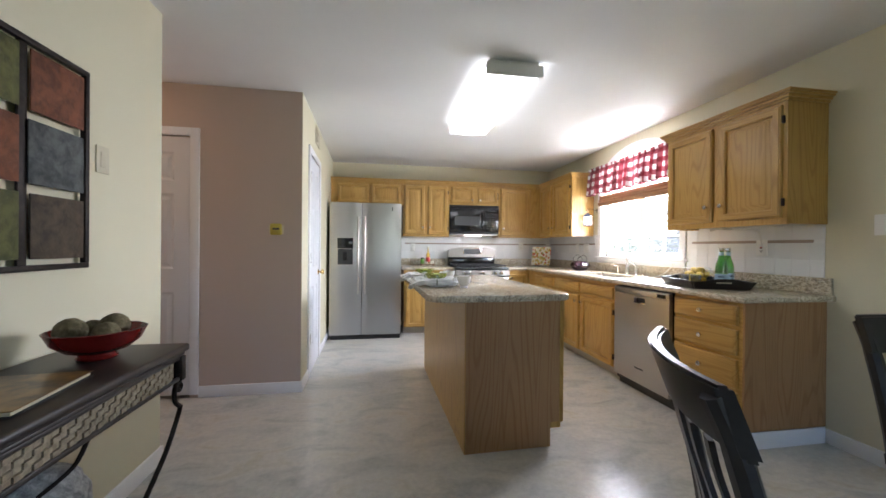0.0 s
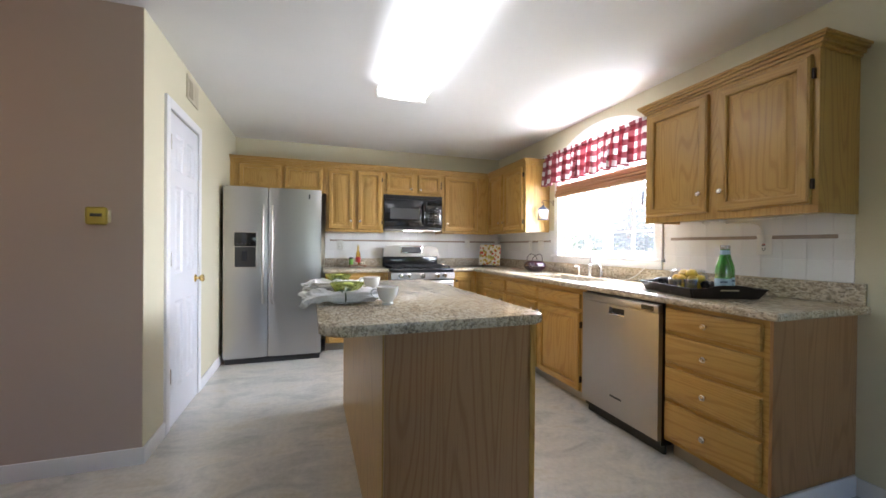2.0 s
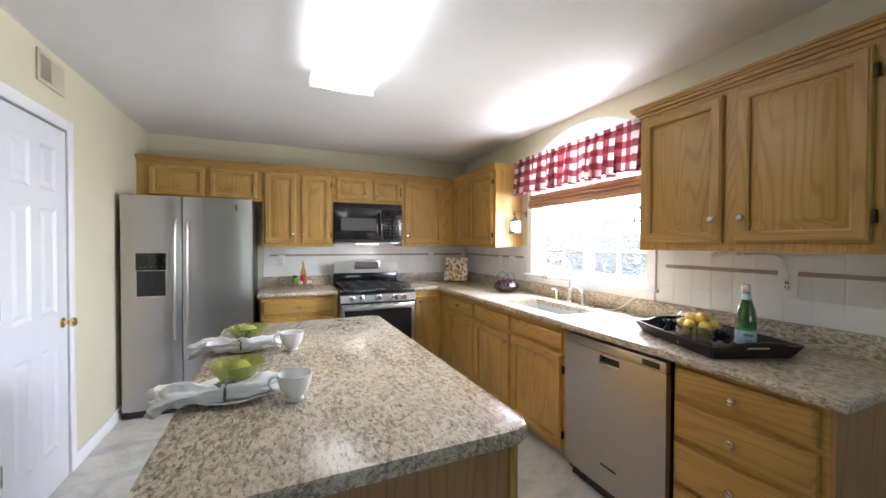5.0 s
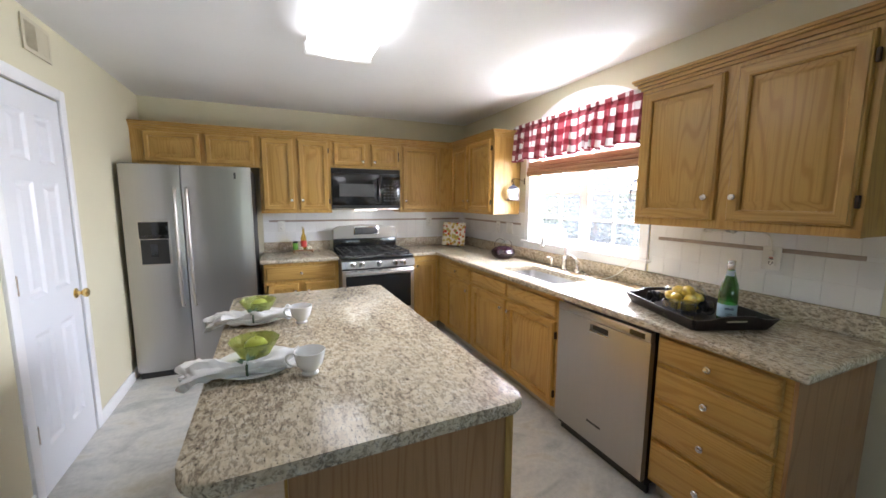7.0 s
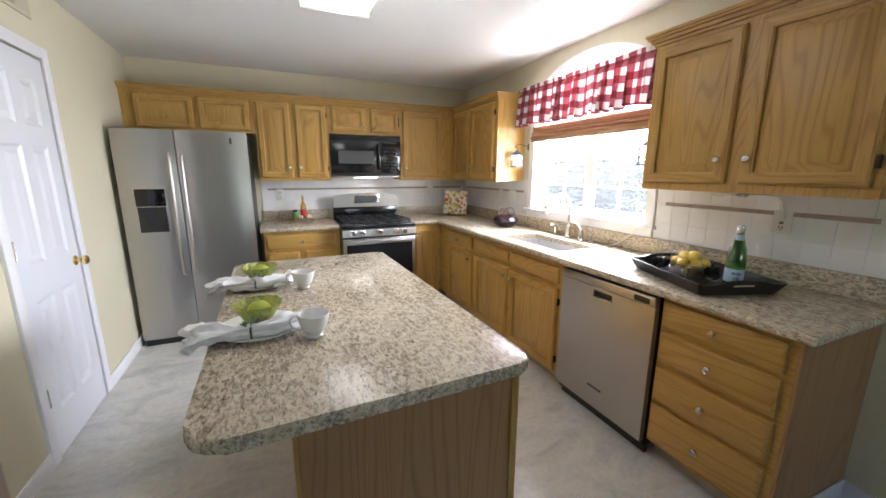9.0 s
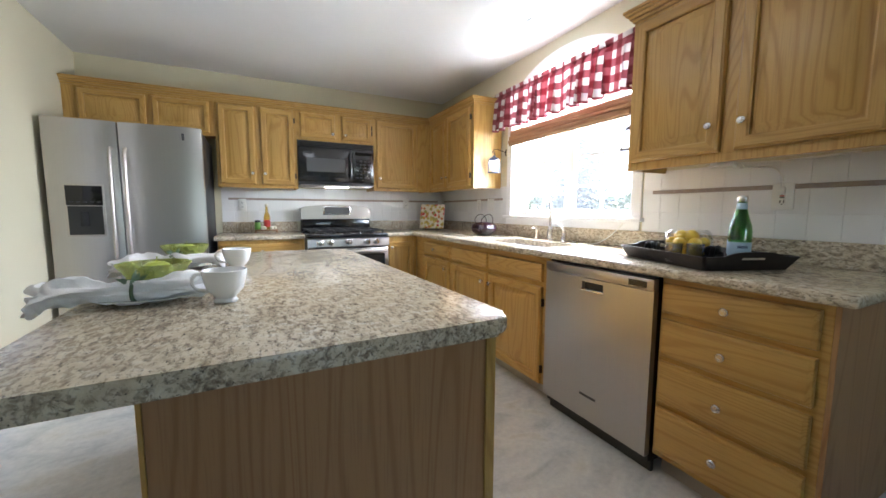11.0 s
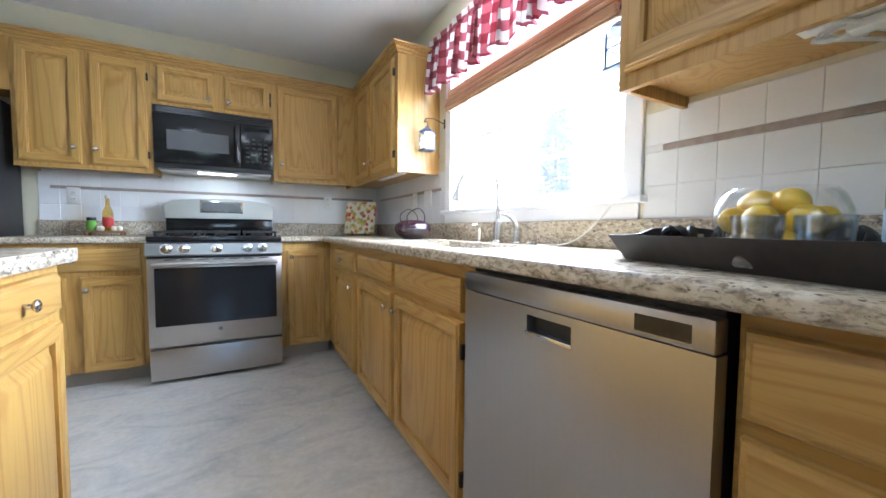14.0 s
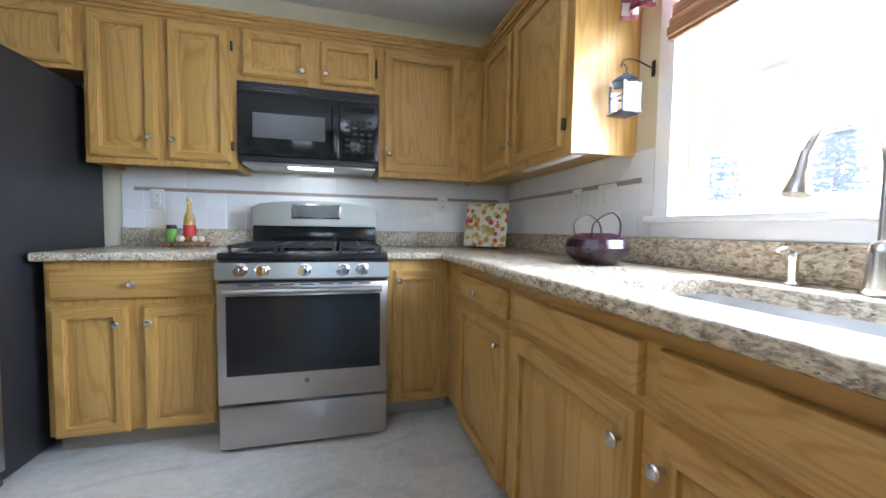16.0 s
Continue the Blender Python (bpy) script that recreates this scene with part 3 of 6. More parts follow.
# Window: casing, sill, frame, panes
w1 = thing("window_1", (XR, WC, WZ0), "white arched window with grilles over the sink", "window")
tagged(w1, kind="structure")
cs = B()
CW = 0.065
box(cs, XR - 0.018, XR - 0.001, WY0 - CW, WY0 + 0.005, WZ0 - 0.02, SPRING, 0.004)
box(cs, XR - 0.018, XR - 0.001, WY1 - 0.005, WY1 + CW, WZ0 - 0.02, SPRING, 0.004)
for i in range(STEPS):
    a0, a1 = math.pi * i / STEPS, math.pi * (i + 1) / STEPS
    q = []
    for x in (XR - 0.018, XR - 0.001):
        for a in (a0, a1):
            for ra, rz in ((WA - 0.005, RISE - 0.005), (WA + CW, RISE + CW)):
                q.append(cs.verts.new((x, WC - ra * math.cos(a), SPRING + rz * math.sin(a))))
    for f in ((0, 1, 3, 2), (4, 6, 7, 5), (0, 2, 6, 4), (1, 5, 7, 3)):
        cs.faces.new([q[k] for k in f])
part("window_casing", cs, TRIM, w1, smooth=False)
part("window_sill", box(B(), XR - 0.045, XR + 0.10, WY0 - CW - 0.02, WY1 + CW + 0.02, WZ0 - 0.025, WZ0 - 0.001, 0.005), TRIM, w1)
FRX0, FRX1 = XR + 0.075, XR + 0.115
fr = B()
box(fr, FRX0, FRX1, WY0, WY0 + 0.05, WZ0, SPRING, 0.004)
box(fr, FRX0, FRX1, WY1 - 0.05, WY1, WZ0, SPRING, 0.004)
box(fr, FRX0, FRX1, WY0 + 0.05, WY1 - 0.05, WZ0, WZ0 + 0.05, 0.004)
box(fr, FRX0, FRX1, WY0 + 0.05, WY1 - 0.05, SPRING - 0.03, SPRING + 0.03, 0.004)
box(fr, FRX0, FRX1, WC - 0.045, WC + 0.045, WZ0 + 0.05, SPRING - 0.03, 0.004)
for i in range(STEPS):
    a0, a1 = math.pi * i / STEPS, math.pi * (i + 1) / STEPS
    q = []
    for x in (FRX0, FRX1):
        for a in (a0, a1):
            for ra, rz in ((WA - 0.045, RISE - 0.045), (WA, RISE)):
                q.append(fr.verts.new((x, WC - ra * math.cos(a), SPRING + rz * math.sin(a))))
    for f in ((0, 1, 3, 2), (4, 6, 7, 5), (0, 2, 6, 4)):
        fr.faces.new([q[k] for k in f])
part("window_frame", fr, TRIM, w1, smooth=False)
for y in (WC - 0.30, WC + 0.30):
    part("grille_bar", box(B(), FRX0 + 0.012, FRX1 - 0.012, y - 0.010, y + 0.010, WZ0 + 0.05, SPRING - 0.03), TRIM, w1)
for z in (1.325, 1.545, 1.765):
    for y0, y1 in ((WY0 + 0.05, WC - 0.045), (WC + 0.045, WY1 - 0.05)):
        part("grille_bar", box(B(), FRX0 + 0.013, FRX1 - 0.013, y0, y1, z - 0.010, z + 0.010), TRIM, w1)
GLASS = bpy.data.materials.new("window_glass")
GLASS.use_nodes = True
gn = GLASS.node_tree
gn.nodes.remove(gn.nodes["Principled BSDF"])
gt, gg, gm = gn.nodes.new("ShaderNodeBsdfTransparent"), gn.nodes.new("ShaderNodeBsdfGlossy"), gn.nodes.new("ShaderNodeMixShader")
gg.inputs["Roughness"].default_value = 0.02
gm.inputs[0].default_value = 0.05
# a small translucent share is mixed in as white haze over the view
gs, gd = gn.nodes.new("ShaderNodeBsdfTranslucent"), gn.nodes.new("ShaderNodeMixShader")
gs.inputs[0].default_value = (0.95, 0.95, 0.95, 1)
gd.inputs[0].default_value = 0.012
gn.links.new(gt.outputs[0], gd.inputs[1])
gn.links.new(gs.outputs[0], gd.inputs[2])
gn.links.new(gd.outputs[0], gm.inputs[1])
gn.links.new(gg.outputs[0], gm.inputs[2])
gn.links.new(gm.outputs[0], gn.nodes["Material Output"].inputs[0])
for y0, y1 in ((WY0 + 0.05, WC - 0.045), (WC + 0.045, WY1 - 0.05)):
    p = part("pane", box(B(), FRX0 + 0.018, FRX0 + 0.022, y0, y1, WZ0 + 0.05, SPRING - 0.03), GLASS, w1)
    p.visible_shadow = False

# Unseen window added behind the walker's start to brighten south-facing sides
w2 = thing("added_window", (1.5, SOUTH, 0.9), "white framed window, unseen, added to light the room", "window")
tagged(w2, kind="structure")
fr = box(B(), 0.6, 0.66, SOUTH - 0.11, SOUTH - 0.05, 0.9, 2.1)
box(fr, 2.34, 2.4, SOUTH - 0.11, SOUTH - 0.05, 0.9, 2.1)
box(fr, 0.66, 2.34, SOUTH - 0.11, SOUTH - 0.05, 0.9, 0.96)
box(fr, 0.66, 2.34, SOUTH - 0.11, SOUTH - 0.05, 2.04, 2.1)
box(fr, 1.47, 1.53, SOUTH - 0.11, SOUTH - 0.05, 0.96, 2.04)
part("window_frame", fr, TRIM, w2, smooth=False)
p = part("pane", box(B(), 0.66, 2.34, SOUTH - 0.082, SOUTH - 0.078, 0.96, 2.04), GLASS, w2)
p.visible_shadow = False


# Panelled doors
def six_panel(name, m, width, height, label, hinges, knob, brass):
    d = thing(name, tuple(m.translation), label, "door")
    tagged(d, kind="structure")
    f = B()
    box(f, 0, width, 0, height, -0.035, 0.0)
    st, mid = 0.105, 0.085
    cols = ((st, width / 2 - mid / 2), (width / 2 + mid / 2, width - st))
    rows = ((0.22, 0.80), (0.98, 1.56), (1.66, height - 0.12))
    leaf = B()
    # leaf: stiles and rails proud, panels set back with a raised field
    us = [0, cols[0][0], cols[0][1], cols[1][0], cols[1][1], width]
    vs = [0, rows[0][0], rows[0][1], rows[1][0], rows[1][1], rows[2][0], rows[2][1], height]
    for i in range(5):
        for j in range(7):
            u0, u1, v0, v1 = us[i], us[i + 1], vs[j], vs[j + 1]
            if i in (1, 3) and j in (1, 3, 5):
                loops(leaf, [(u0, u1, v0, v1, 0.004), (u0 + 0.016, u1 - 0.016, v0 + 0.016, v1 - 0.016, -0.006), (u0 + 0.026, u1 - 0.026, v0 + 0.026, v1 - 0.026, -0.006),
                             (u0 + 0.048, u1 - 0.048, v0 + 0.048, v1 - 0.048, 0.001)])
            else:
                leaf.faces.new([leaf.verts.new(p) for p in ((u0, v0, 0.004), (u1, v0, 0.004), (u1, v1, 0.004), (u0, v1, 0.004))])
    merge(leaf, f, Matrix.Translation((0, 0, -0.008)))
    bmesh.ops.remove_doubles(leaf, verts=leaf.verts, dist=1e-5)
    bmesh.ops.transform(leaf, matrix=m, verts=leaf.verts)
    part("door_leaf", leaf, DOORW, d, smooth=False)
    cas = B()
    for a, b in ((-0.075, -0.008), (width + 0.008, width + 0.075)):
        box(cas, a, b, 0, height + 0.075, -0.006, 0.016, 0.005)
    box(cas, -0.008, width + 0.008, height + 0.010, height + 0.075, -0.006, 0.016, 0.005)
    bmesh.ops.transform(cas, matrix=m, verts=cas.verts)
    part("door_casing", cas, TRIM, d)
    for v in hinges:
        h = box(B(), -0.010, 0.012, v - 0.045, v + 0.045, 0.003, 0.010, 0.001, 1)
        tube(h, [(-0.002, v - 0.047, 0.012), (-0.002, v + 0.047, 0.012)], 0.006, 10)
        part("hinge", merge(B(), h, m), NICKEL, d, "satin nickel hinge")
    if knob:
        k = lathe(B(), [(0.030, 0.004), (0.030, 0.008), (0.024, 0.012), (0.011, 0.014), (0.010, 0.030), (0.018, 0.036), (0.026, 0.046), (0.027, 0.056), (0.020, 0.064), (0.004, 0.066)], segs=24)
        bmesh.ops.translate(k, vec=(*knob, 0), verts=k.verts)
        part("door_knob", merge(B(), k, m), BRASS if brass else NICKEL, d, "polished brass door knob")
    return d


six_panel("door_1", plane((XL, 3.545, 0.005), (0, 1, 0), (1, 0, 0)), 0.61, 2.02, "white six-panel pantry door with a brass knob, closed", (0.335, 1.075, 1.82), (0.555, 0.915), True)
six_panel("door_2", plane((-2.045, YH, 0.025), (1, 0, 0), (0, -1, 0)), 0.78, 2.00, "white six-panel hall door, closed", (), None, False)

# Refrigerator
fg = thing("refrigerator", (0.02, 5.25, 0), "stainless side-by-side refrigerator with a black water dispenser", "refrigerator")
FX0, FX1, FS, FY = -0.428, 0.475, -0.030, 4.86
FRIDGE_SIDE = material("fridge_side_black", 0.45, 0.0, (0.022, 0.022, 0.024))
part("body", box(B(), FX0 + 0.004, FX1 - 0.004, FY + 0.075, 5.62, 0.02, 1.735, 0.006), FRIDGE_SIDE, fg, "matt black side")
part("base_grille", box(B(), FX0 + 0.01, FX1 - 0.01, FY + 0.03, FY + 0.075, 0.0, 0.055, 0.004), BLACK_MATT, fg, "black toe grille")
part("hinge_cover", box(B(), FX0 + 0.02, FX0 + 0.12, FY + 0.03, FY + 0.12, 1.736, 1.758, 0.005), BLACK_MATT, fg)
part("hinge_cover", box(B(), FX1 - 0.12, FX1 - 0.02, FY + 0.03, FY + 0.12, 1.736, 1.758, 0.005), BLACK_MATT, fg)


def fridge_door(x0, x1):
    """A door with a gently bowed front."""
    n = 10
    pts = []
    for i in range(n + 1):
        t = i / n
        pts.append((x0 + (x1 - x0) * t, FY + 0.012 * (2 * t - 1) ** 4))
    return prism(B(), pts + [(x1, FY + 0.07), (x0, FY + 0.07)], 0.062, 1.752, 0.005)


left = part("door", fridge_door(FX0, FS - 0.004), STEEL, fg)
right = part("door", fridge_door(FS + 0.004, FX1), STEEL, fg)
for d, x in ((left, -0.072), (right, 0.010)):
    pts = smooth_path([(x, FY + 0.008, 0.60), (x, FY - 0.030, 0.64), (x, FY - 0.046, 0.85), (x, FY - 0.050, 1.08), (x, FY - 0.046, 1.32), (x, FY - 0.030, 1.53), (x, FY + 0.008, 1.57)])
    part("handle", tube(B(), pts, 0.0115, 12), STEEL_X, d, "curved steel handle")
disp = box(B(), -0.338, -0.125, FY - 0.004, FY + 0.004, 0.950, 1.310, 0.004)
disp = part("dispenser", disp, STEEL_X, left, "water dispenser frame")
db = box(B(), -0.330, -0.135, FY - 0.008, FY - 0.0045, 1.165, 1.300, 0.002)
part("dispenser_panel", db, BLACK, left, "black control panel")
db = loops(B(), [(-0.325, -0.140, 0.962, 1.160, 0.0048), (-0.318, -0.147, 0.970, 1.155, 0.0049), (-0.300, -0.165, 0.985, 1.140, 0.0042)])
bmesh.ops.transform(db, matrix=back_plane(0, 0, FY), verts=db.verts)
part("dispenser_recess", db, BLACK_MATT, left, "dark recess with a paddle")
pd = box(B(), -0.262, -0.215, FY - 0.0075, FY - 0.0055, 1.02, 1.12, 0.001, 1)
part("paddle", pd, BLACK, left)
for i in range(5):
    x = -0.310 + i * 0.036
    part("button", box(B(), x, x + 0.018, FY - 0.0095, FY - 0.008, 1.185, 1.193), KEY_GREY, left)
part("badge", box(B(), 0.350, 0.366, FY - 0.002, FY + 0.006, 1.655, 1.705, 0.002), GREY_SCREEN, right, "small grey badge")

# Range
rg = thing("gas_range", (1.6, 5.3, 0), "stainless gas range with a black cooktop", "range")
RX0, RX1, RY = 1.222, 1.976, 4.945
part("body", box(B(), RX0 + 0.004, RX1 - 0.004, RY + 0.035, 5.665, 0.03, 0.885, 0.003), STEEL, rg)
part("storage_drawer", box(B(), RX0 + 0.006, RX1 - 0.006, RY - 0.004, RY + 0.034, 0.025, 0.218, 0.006), STEEL_X, rg, "brushed steel drawer front")
dr = part("oven_door", box(B(), RX0 + 0.004, RX1 - 0.004, RY - 0.012, RY + 0.034, 0.236, 0.782, 0.006), STEEL_X, rg)
gl = box(B(), RX0 + 0.040, RX1 - 0.040, RY - 0.015, RY - 0.0125, 0.365, 0.725, 0.001, 1)
part("oven_window", gl, OVEN_GLASS, dr, "dark glass oven window")
part("badge", lathe(B(), [(0.012, 0), (0.012, 0.003), (0.009, 0.004)], (1.60, RY - 0.0125, 0.322), 16, "Y"), GREY_SCREEN, dr, "small round badge")
hb = tube(B(), [(RX0 + 0.035, RY - 0.050, 0.752), (RX1 - 0.035, RY - 0.050, 0.752)], 0.013, 14)
for x in (RX0 + 0.055, RX1 - 0.055):
    tube(hb, [(x, RY - 0.010, 0.752), (x, RY - 0.052, 0.752)], 0.009, 10)
part("oven_handle", hb, STEEL_X, dr, "round steel bar handle")
for i in range(7):
    x = RX0 + 0.09 + i * 0.086
    part("vent_slot", box(B(), x, x + 0.06, RY - 0.0135, RY - 0.0122, 0.772, 0.777), BLACK_MATT, dr)
part("trim_gap", box(B(), RX0 + 0.008, RX1 - 0.008, RY + 0.006, RY + 0.034, 0.783, 0.797), BLACK_MATT, rg, "black vent gap")
cp = B()
for x0, x1 in ((RX0, RX1),):
    q = [(RY - 0.018, 0.798), (RY - 0.030, 0.806), (RY - 0.022, 0.876), (RY + 0.035, 0.884), (RY + 0.035, 0.798)]
    lo = [cp.verts.new((x0, y, z)) for y, z in q]
    hi = [cp.verts.new((x1, y, z)) for y, z in q]
    cp.faces.new(lo)
    cp.faces.new(hi[::-1])
    for i in range(5):
        j = (i + 1) % 5
        cp.faces.new((lo[i], lo[j], hi[j], hi[i]))
cpo = part("control_panel", cp, STEEL_X, rg, smooth=False)
for x in (1.325, 1.415, 1.588, 1.760, 1.848):
    k = lathe(B(), [(0.030, 0.0), (0.031, 0.004), (0.024, 0.008), (0.023, 0.030), (0.020, 0.036), (0.006, 0.037)], segs=24)
    box(k, -0.004, 0.004, -0.022, 0.022, 0.034, 0.041, 0.001, 1)
    part("control_knob", merge(B(), k, back_plane(x, 0.842, RY - 0.026)), CHROME, cpo, "chrome control knob")
part("cooktop", box(B(), RX0 + 0.002, RX1 - 0.002, RY + 0.0, 5.60, 0.886, 0.918, 0.006), BLACK, rg, "black enamel cooktop")
IRON = material("cast_iron", 0.6, 0.0, (0.018, 0.018, 0.018))
for x0, x1 in ((RX0 + 0.03, 1.46), (1.475, 1.725), (1.74, RX1 - 0.03)):
    g = B()
    y0, y1, zt = RY + 0.06, 5.56, 0.952
    for y in (y0, (y0 * 2 + y1) / 3, (y0 + y1 * 2) / 3, y1):
        box(g, x0, x1, y - 0.006, y + 0.006, zt - 0.014, zt, 0.002, 1)
    for x in (x0 + 0.006, (x0 + x1) / 2, x1 - 0.006):
        box(g, x - 0.006, x + 0.006, y0, y1, zt - 0.0145, zt - 0.0005, 0.002, 1)
    for x in (x0 + 0.008, x1 - 0.008):
        for y in (y0 + 0.01, y1 - 0.01):
            box(g, x - 0.007, x + 0.007, y - 0.007, y + 0.007, 0.918, zt - 0.008)
    part("grate", g, IRON, rg, "cast iron grate", smooth=False)
for x in (1.36, 1.84):
    for y in (5.12, 5.42):
        part("burner", lathe(B(), [(0.048, 0.918), (0.048, 0.926), (0.036, 0.930), (0.036, 0.938), (0.03, 0.940)], (x, y, 0), 20), IRON, rg, "black burner cap")
part("burner", lathe(B(), [(0.040, 0.918), (0.040, 0.928), (0.030, 0.937)], (1.60, 5.27, 0), 20), IRON, rg, "black burner cap")
# backguard with a bowed top
bgd = B()
n = 16
outl = [(RX0 + 0.012, 1.045)] + [(RX0 + 0.012 + (RX1 - RX0 - 0.024) * i / n, 1.168 + 0.030 * (1 - (2 * i / n - 1) ** 2) + (-0.018 if i in (0, n) else 0)) for i in range(n + 1)] + [(RX1 - 0.012, 1.045)]
lo = [bgd.verts.new((x, 5.545, z)) for x, z in outl]
hi = [bgd.verts.new((x, 5.665, z)) for x, z in outl]
bgd.faces.new(lo)
bgd.faces.new(hi[::-1])
for i in range(len(outl)):
    j = (i + 1) % len(outl)
    bgd.faces.new((lo[j], lo[i], hi[i], hi[j]))
bgo = part("backguard", bgd, STEEL_X, rg, smooth=False)
part("backguard_riser", box(B(), RX0 + 0.014, RX1 - 0.014, 5.575, 5.665, 0.918, 1.044, 0.002), BLACK, rg, "glossy black riser")
part("display_bezel", box(B(), 1.455, 1.745, 5.539, 5.546, 1.088, 1.182, 0.002), CHROME, bgo)
part("display", box(B(), 1.468, 1.732, 5.5365, 5.5388, 1.100, 1.170, 0.001, 1), GREY_SCREEN, bgo, "dark clock display")
for i in range(4):
    for x in (1.480, 1.672):
        part("button", box(B(), x + 0.013 * i, x + 0.008 + 0.013 * i, 5.5355, 5.5364, 1.112, 1.118), BLACK_MATT, bgo)

# Microwave
COOK_LAMP = material("cooktop_lamp", 0.4, 0.0, (0.9, 0.9, 0.85))
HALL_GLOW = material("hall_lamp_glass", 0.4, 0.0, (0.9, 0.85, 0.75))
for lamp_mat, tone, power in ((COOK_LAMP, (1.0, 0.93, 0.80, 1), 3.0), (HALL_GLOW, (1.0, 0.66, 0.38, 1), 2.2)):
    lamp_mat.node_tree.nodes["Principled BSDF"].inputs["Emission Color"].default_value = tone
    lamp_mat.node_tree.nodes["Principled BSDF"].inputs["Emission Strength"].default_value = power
mw = thing("microwave", (1.577, 5.53, 1.375), "black over-the-range microwave with a handle and keypad", "microwave")
MX0, MX1, MY = 1.208, 1.962, 5.375
part("body", box(B(), MX0, MX1, MY + 0.02, YB, 1.392, 1.820, 0.003), BLACK_MATT, mw)
part("top_vent", box(B(), MX0, MX1, MY - 0.002, MY + 0.02, 1.765, 1.820, 0.003), BLACK_MATT, mw, "black vent grille")
for i in range(3):
    part("vent_slat", box(B(), MX0 + 0.02, MX1 - 0.02, MY - 0.005, MY - 0.002, 1.775 + i * 0.013, 1.781 + i * 0.013), BLACK, mw)
md = part("door", box(B(), MX0 + 0.001, 1.735, MY - 0.012, MY + 0.019, 1.425, 1.762, 0.006), BLACK, mw, "glossy black door")
part("door_window", box(B(), 1.285, 1.660, MY - 0.0145, MY - 0.0123, 1.520, 1.655, 0.001, 1), GREY_SCREEN, md, "grey screened window")
part("handle", box(B(), 1.700, 1.722, MY - 0.040, MY - 0.016, 1.46, 1.73, 0.008), BLACK, md, "upright black handle")
kp = part("keypad", box(B(), 1.738, MX1 - 0.001, MY - 0.010, MY + 0.019, 1.425, 1.762, 0.005), BLACK, mw, "black keypad panel")
part("display", box(B(), 1.765, 1.935, MY - 0.0118, MY - 0.0103, 1.705, 1.735), OVEN_GLASS, kp)
for r in range(6):
    for q in range(4):
        part("button", box(B(), 1.770 + q * 0.042, 1.796 + q * 0.042, MY - 0.0116, MY - 0.0102, 1.470 + r * 0.034, 1.484 + r * 0.034), KEY_GREY, kp)
part("bottom_rail", box(B(), MX0 + 0.001, MX1 - 0.001, MY - 0.006, MY + 0.02, 1.392, 1.422, 0.004), BLACK_MATT, mw)
part("underside", box(B(), MX0 + 0.02, MX1 - 0.02, MY + 0.005, 5.64, 1.376, 1.392, 0.003), STEEL, mw, "steel underside with a lamp")

# Dishwasher
dw = thing("dishwasher", (2.6, 2.715, 0), "brushed stainless dishwasher with a recessed handle", "dishwasher")
DX, DY0, DY1 = 2.288, 2.398, 3.037
part("tub", box(B(), DX + 0.03, XR - 0.05, DY0 + 0.004, DY1 - 0.004, 0.05, 0.868), BLACK_MATT, dw)
part("kick_plate", box(B(), DX + 0.055, DX + 0.075, DY0 + 0.004, DY1 - 0.004, 0.0, 0.085), BLACK_MATT, dw, "black kick plate")
pocket = (2.650, 2.778, 0.751, 0.790)
dd = B()
for y0, y1, z0, z1 in ((DY0, DY1, 0.088, pocket[2]), (DY0, pocket[0], pocket[2], pocket[3]), (pocket[1], DY1, pocket[2], pocket[3]), (DY0, DY1, pocket[3], 0.808)):
    box(dd, DX, DX + 0.03, y0, y1, z0, z1)
ddo = part("door", dd, STEEL, dw, smooth=False)
part("control_strip", box(B(), DX - 0.004, DX + 0.03, DY0, DY1, 0.811, 0.860, 0.003), STEEL, dw)
part("handle_pocket", box(B(), DX + 0.022, DX + 0.029, *pocket[:2], *pocket[2:]), BLACK_MATT, ddo, "dark recessed handle pocket")
part("handle_lip", box(B(), DX - 0.003, DX + 0.004, pocket[0] - 0.004, pocket[1] + 0.004, pocket[2] - 0.006, pocket[2] + 0.004, 0.002), CHROME, ddo)
part("display", box(B(), DX - 0.0055, DX - 0.0042, 2.428, 2.515, 0.820, 0.847), BLACK, dw, "small dark display")
part("badge", box(B(), DX - 0.002, DX - 0.0003, 2.665, 2.765, 0.205, 0.217), GREY_SCREEN, ddo, "small badge bar")

# Ceiling lamp and recessed downlight
li = thing("ceiling_light", (1.068, 3.03, 2.335), "long fluorescent ceiling light with a white wrap diffuser", "ceiling light")
dfz = B()
n = 10
prof = [(0.885 + 0.375 * i / n, 2.335 + 0.022 * abs(2 * i / n - 1) ** 3) for i in range(n + 1)]
outl = [(0.885, 2.405)] + prof + [(1.260, 2.405)]
lo = [dfz.verts.new((x, 2.375, z)) for x, z in outl]
hi = [dfz.verts.new((x, 3.690, z)) for x, z in outl]
dfz.faces.new(lo)
dfz.faces.new(hi[::-1])
for i in range(len(outl)):
    j = (i + 1) % len(outl)
    dfz.faces.new((lo[j], lo[i], hi[i], hi[j]))
part("diffuser", dfz, GLOW, li, "glowing white diffuser", smooth=False)
for y0, y1 in ((2.340, 2.374), (3.691, 3.725)):
    part("end_cap", box(B(), 0.872, 1.272, y0, y1, 2.332, 2.412, 0.014, 3), WHITE_PLASTIC, li, "white end cap")
part("housing", box(B(), 0.90, 1.245, 2.37, 3.695, 2.406, CEIL - 0.001), WHITE_PLASTIC, li)
dl = thing("downlight", (2.63, 3.585, CEIL - 0.012), "white recessed downlight in the ceiling", "ceiling light")
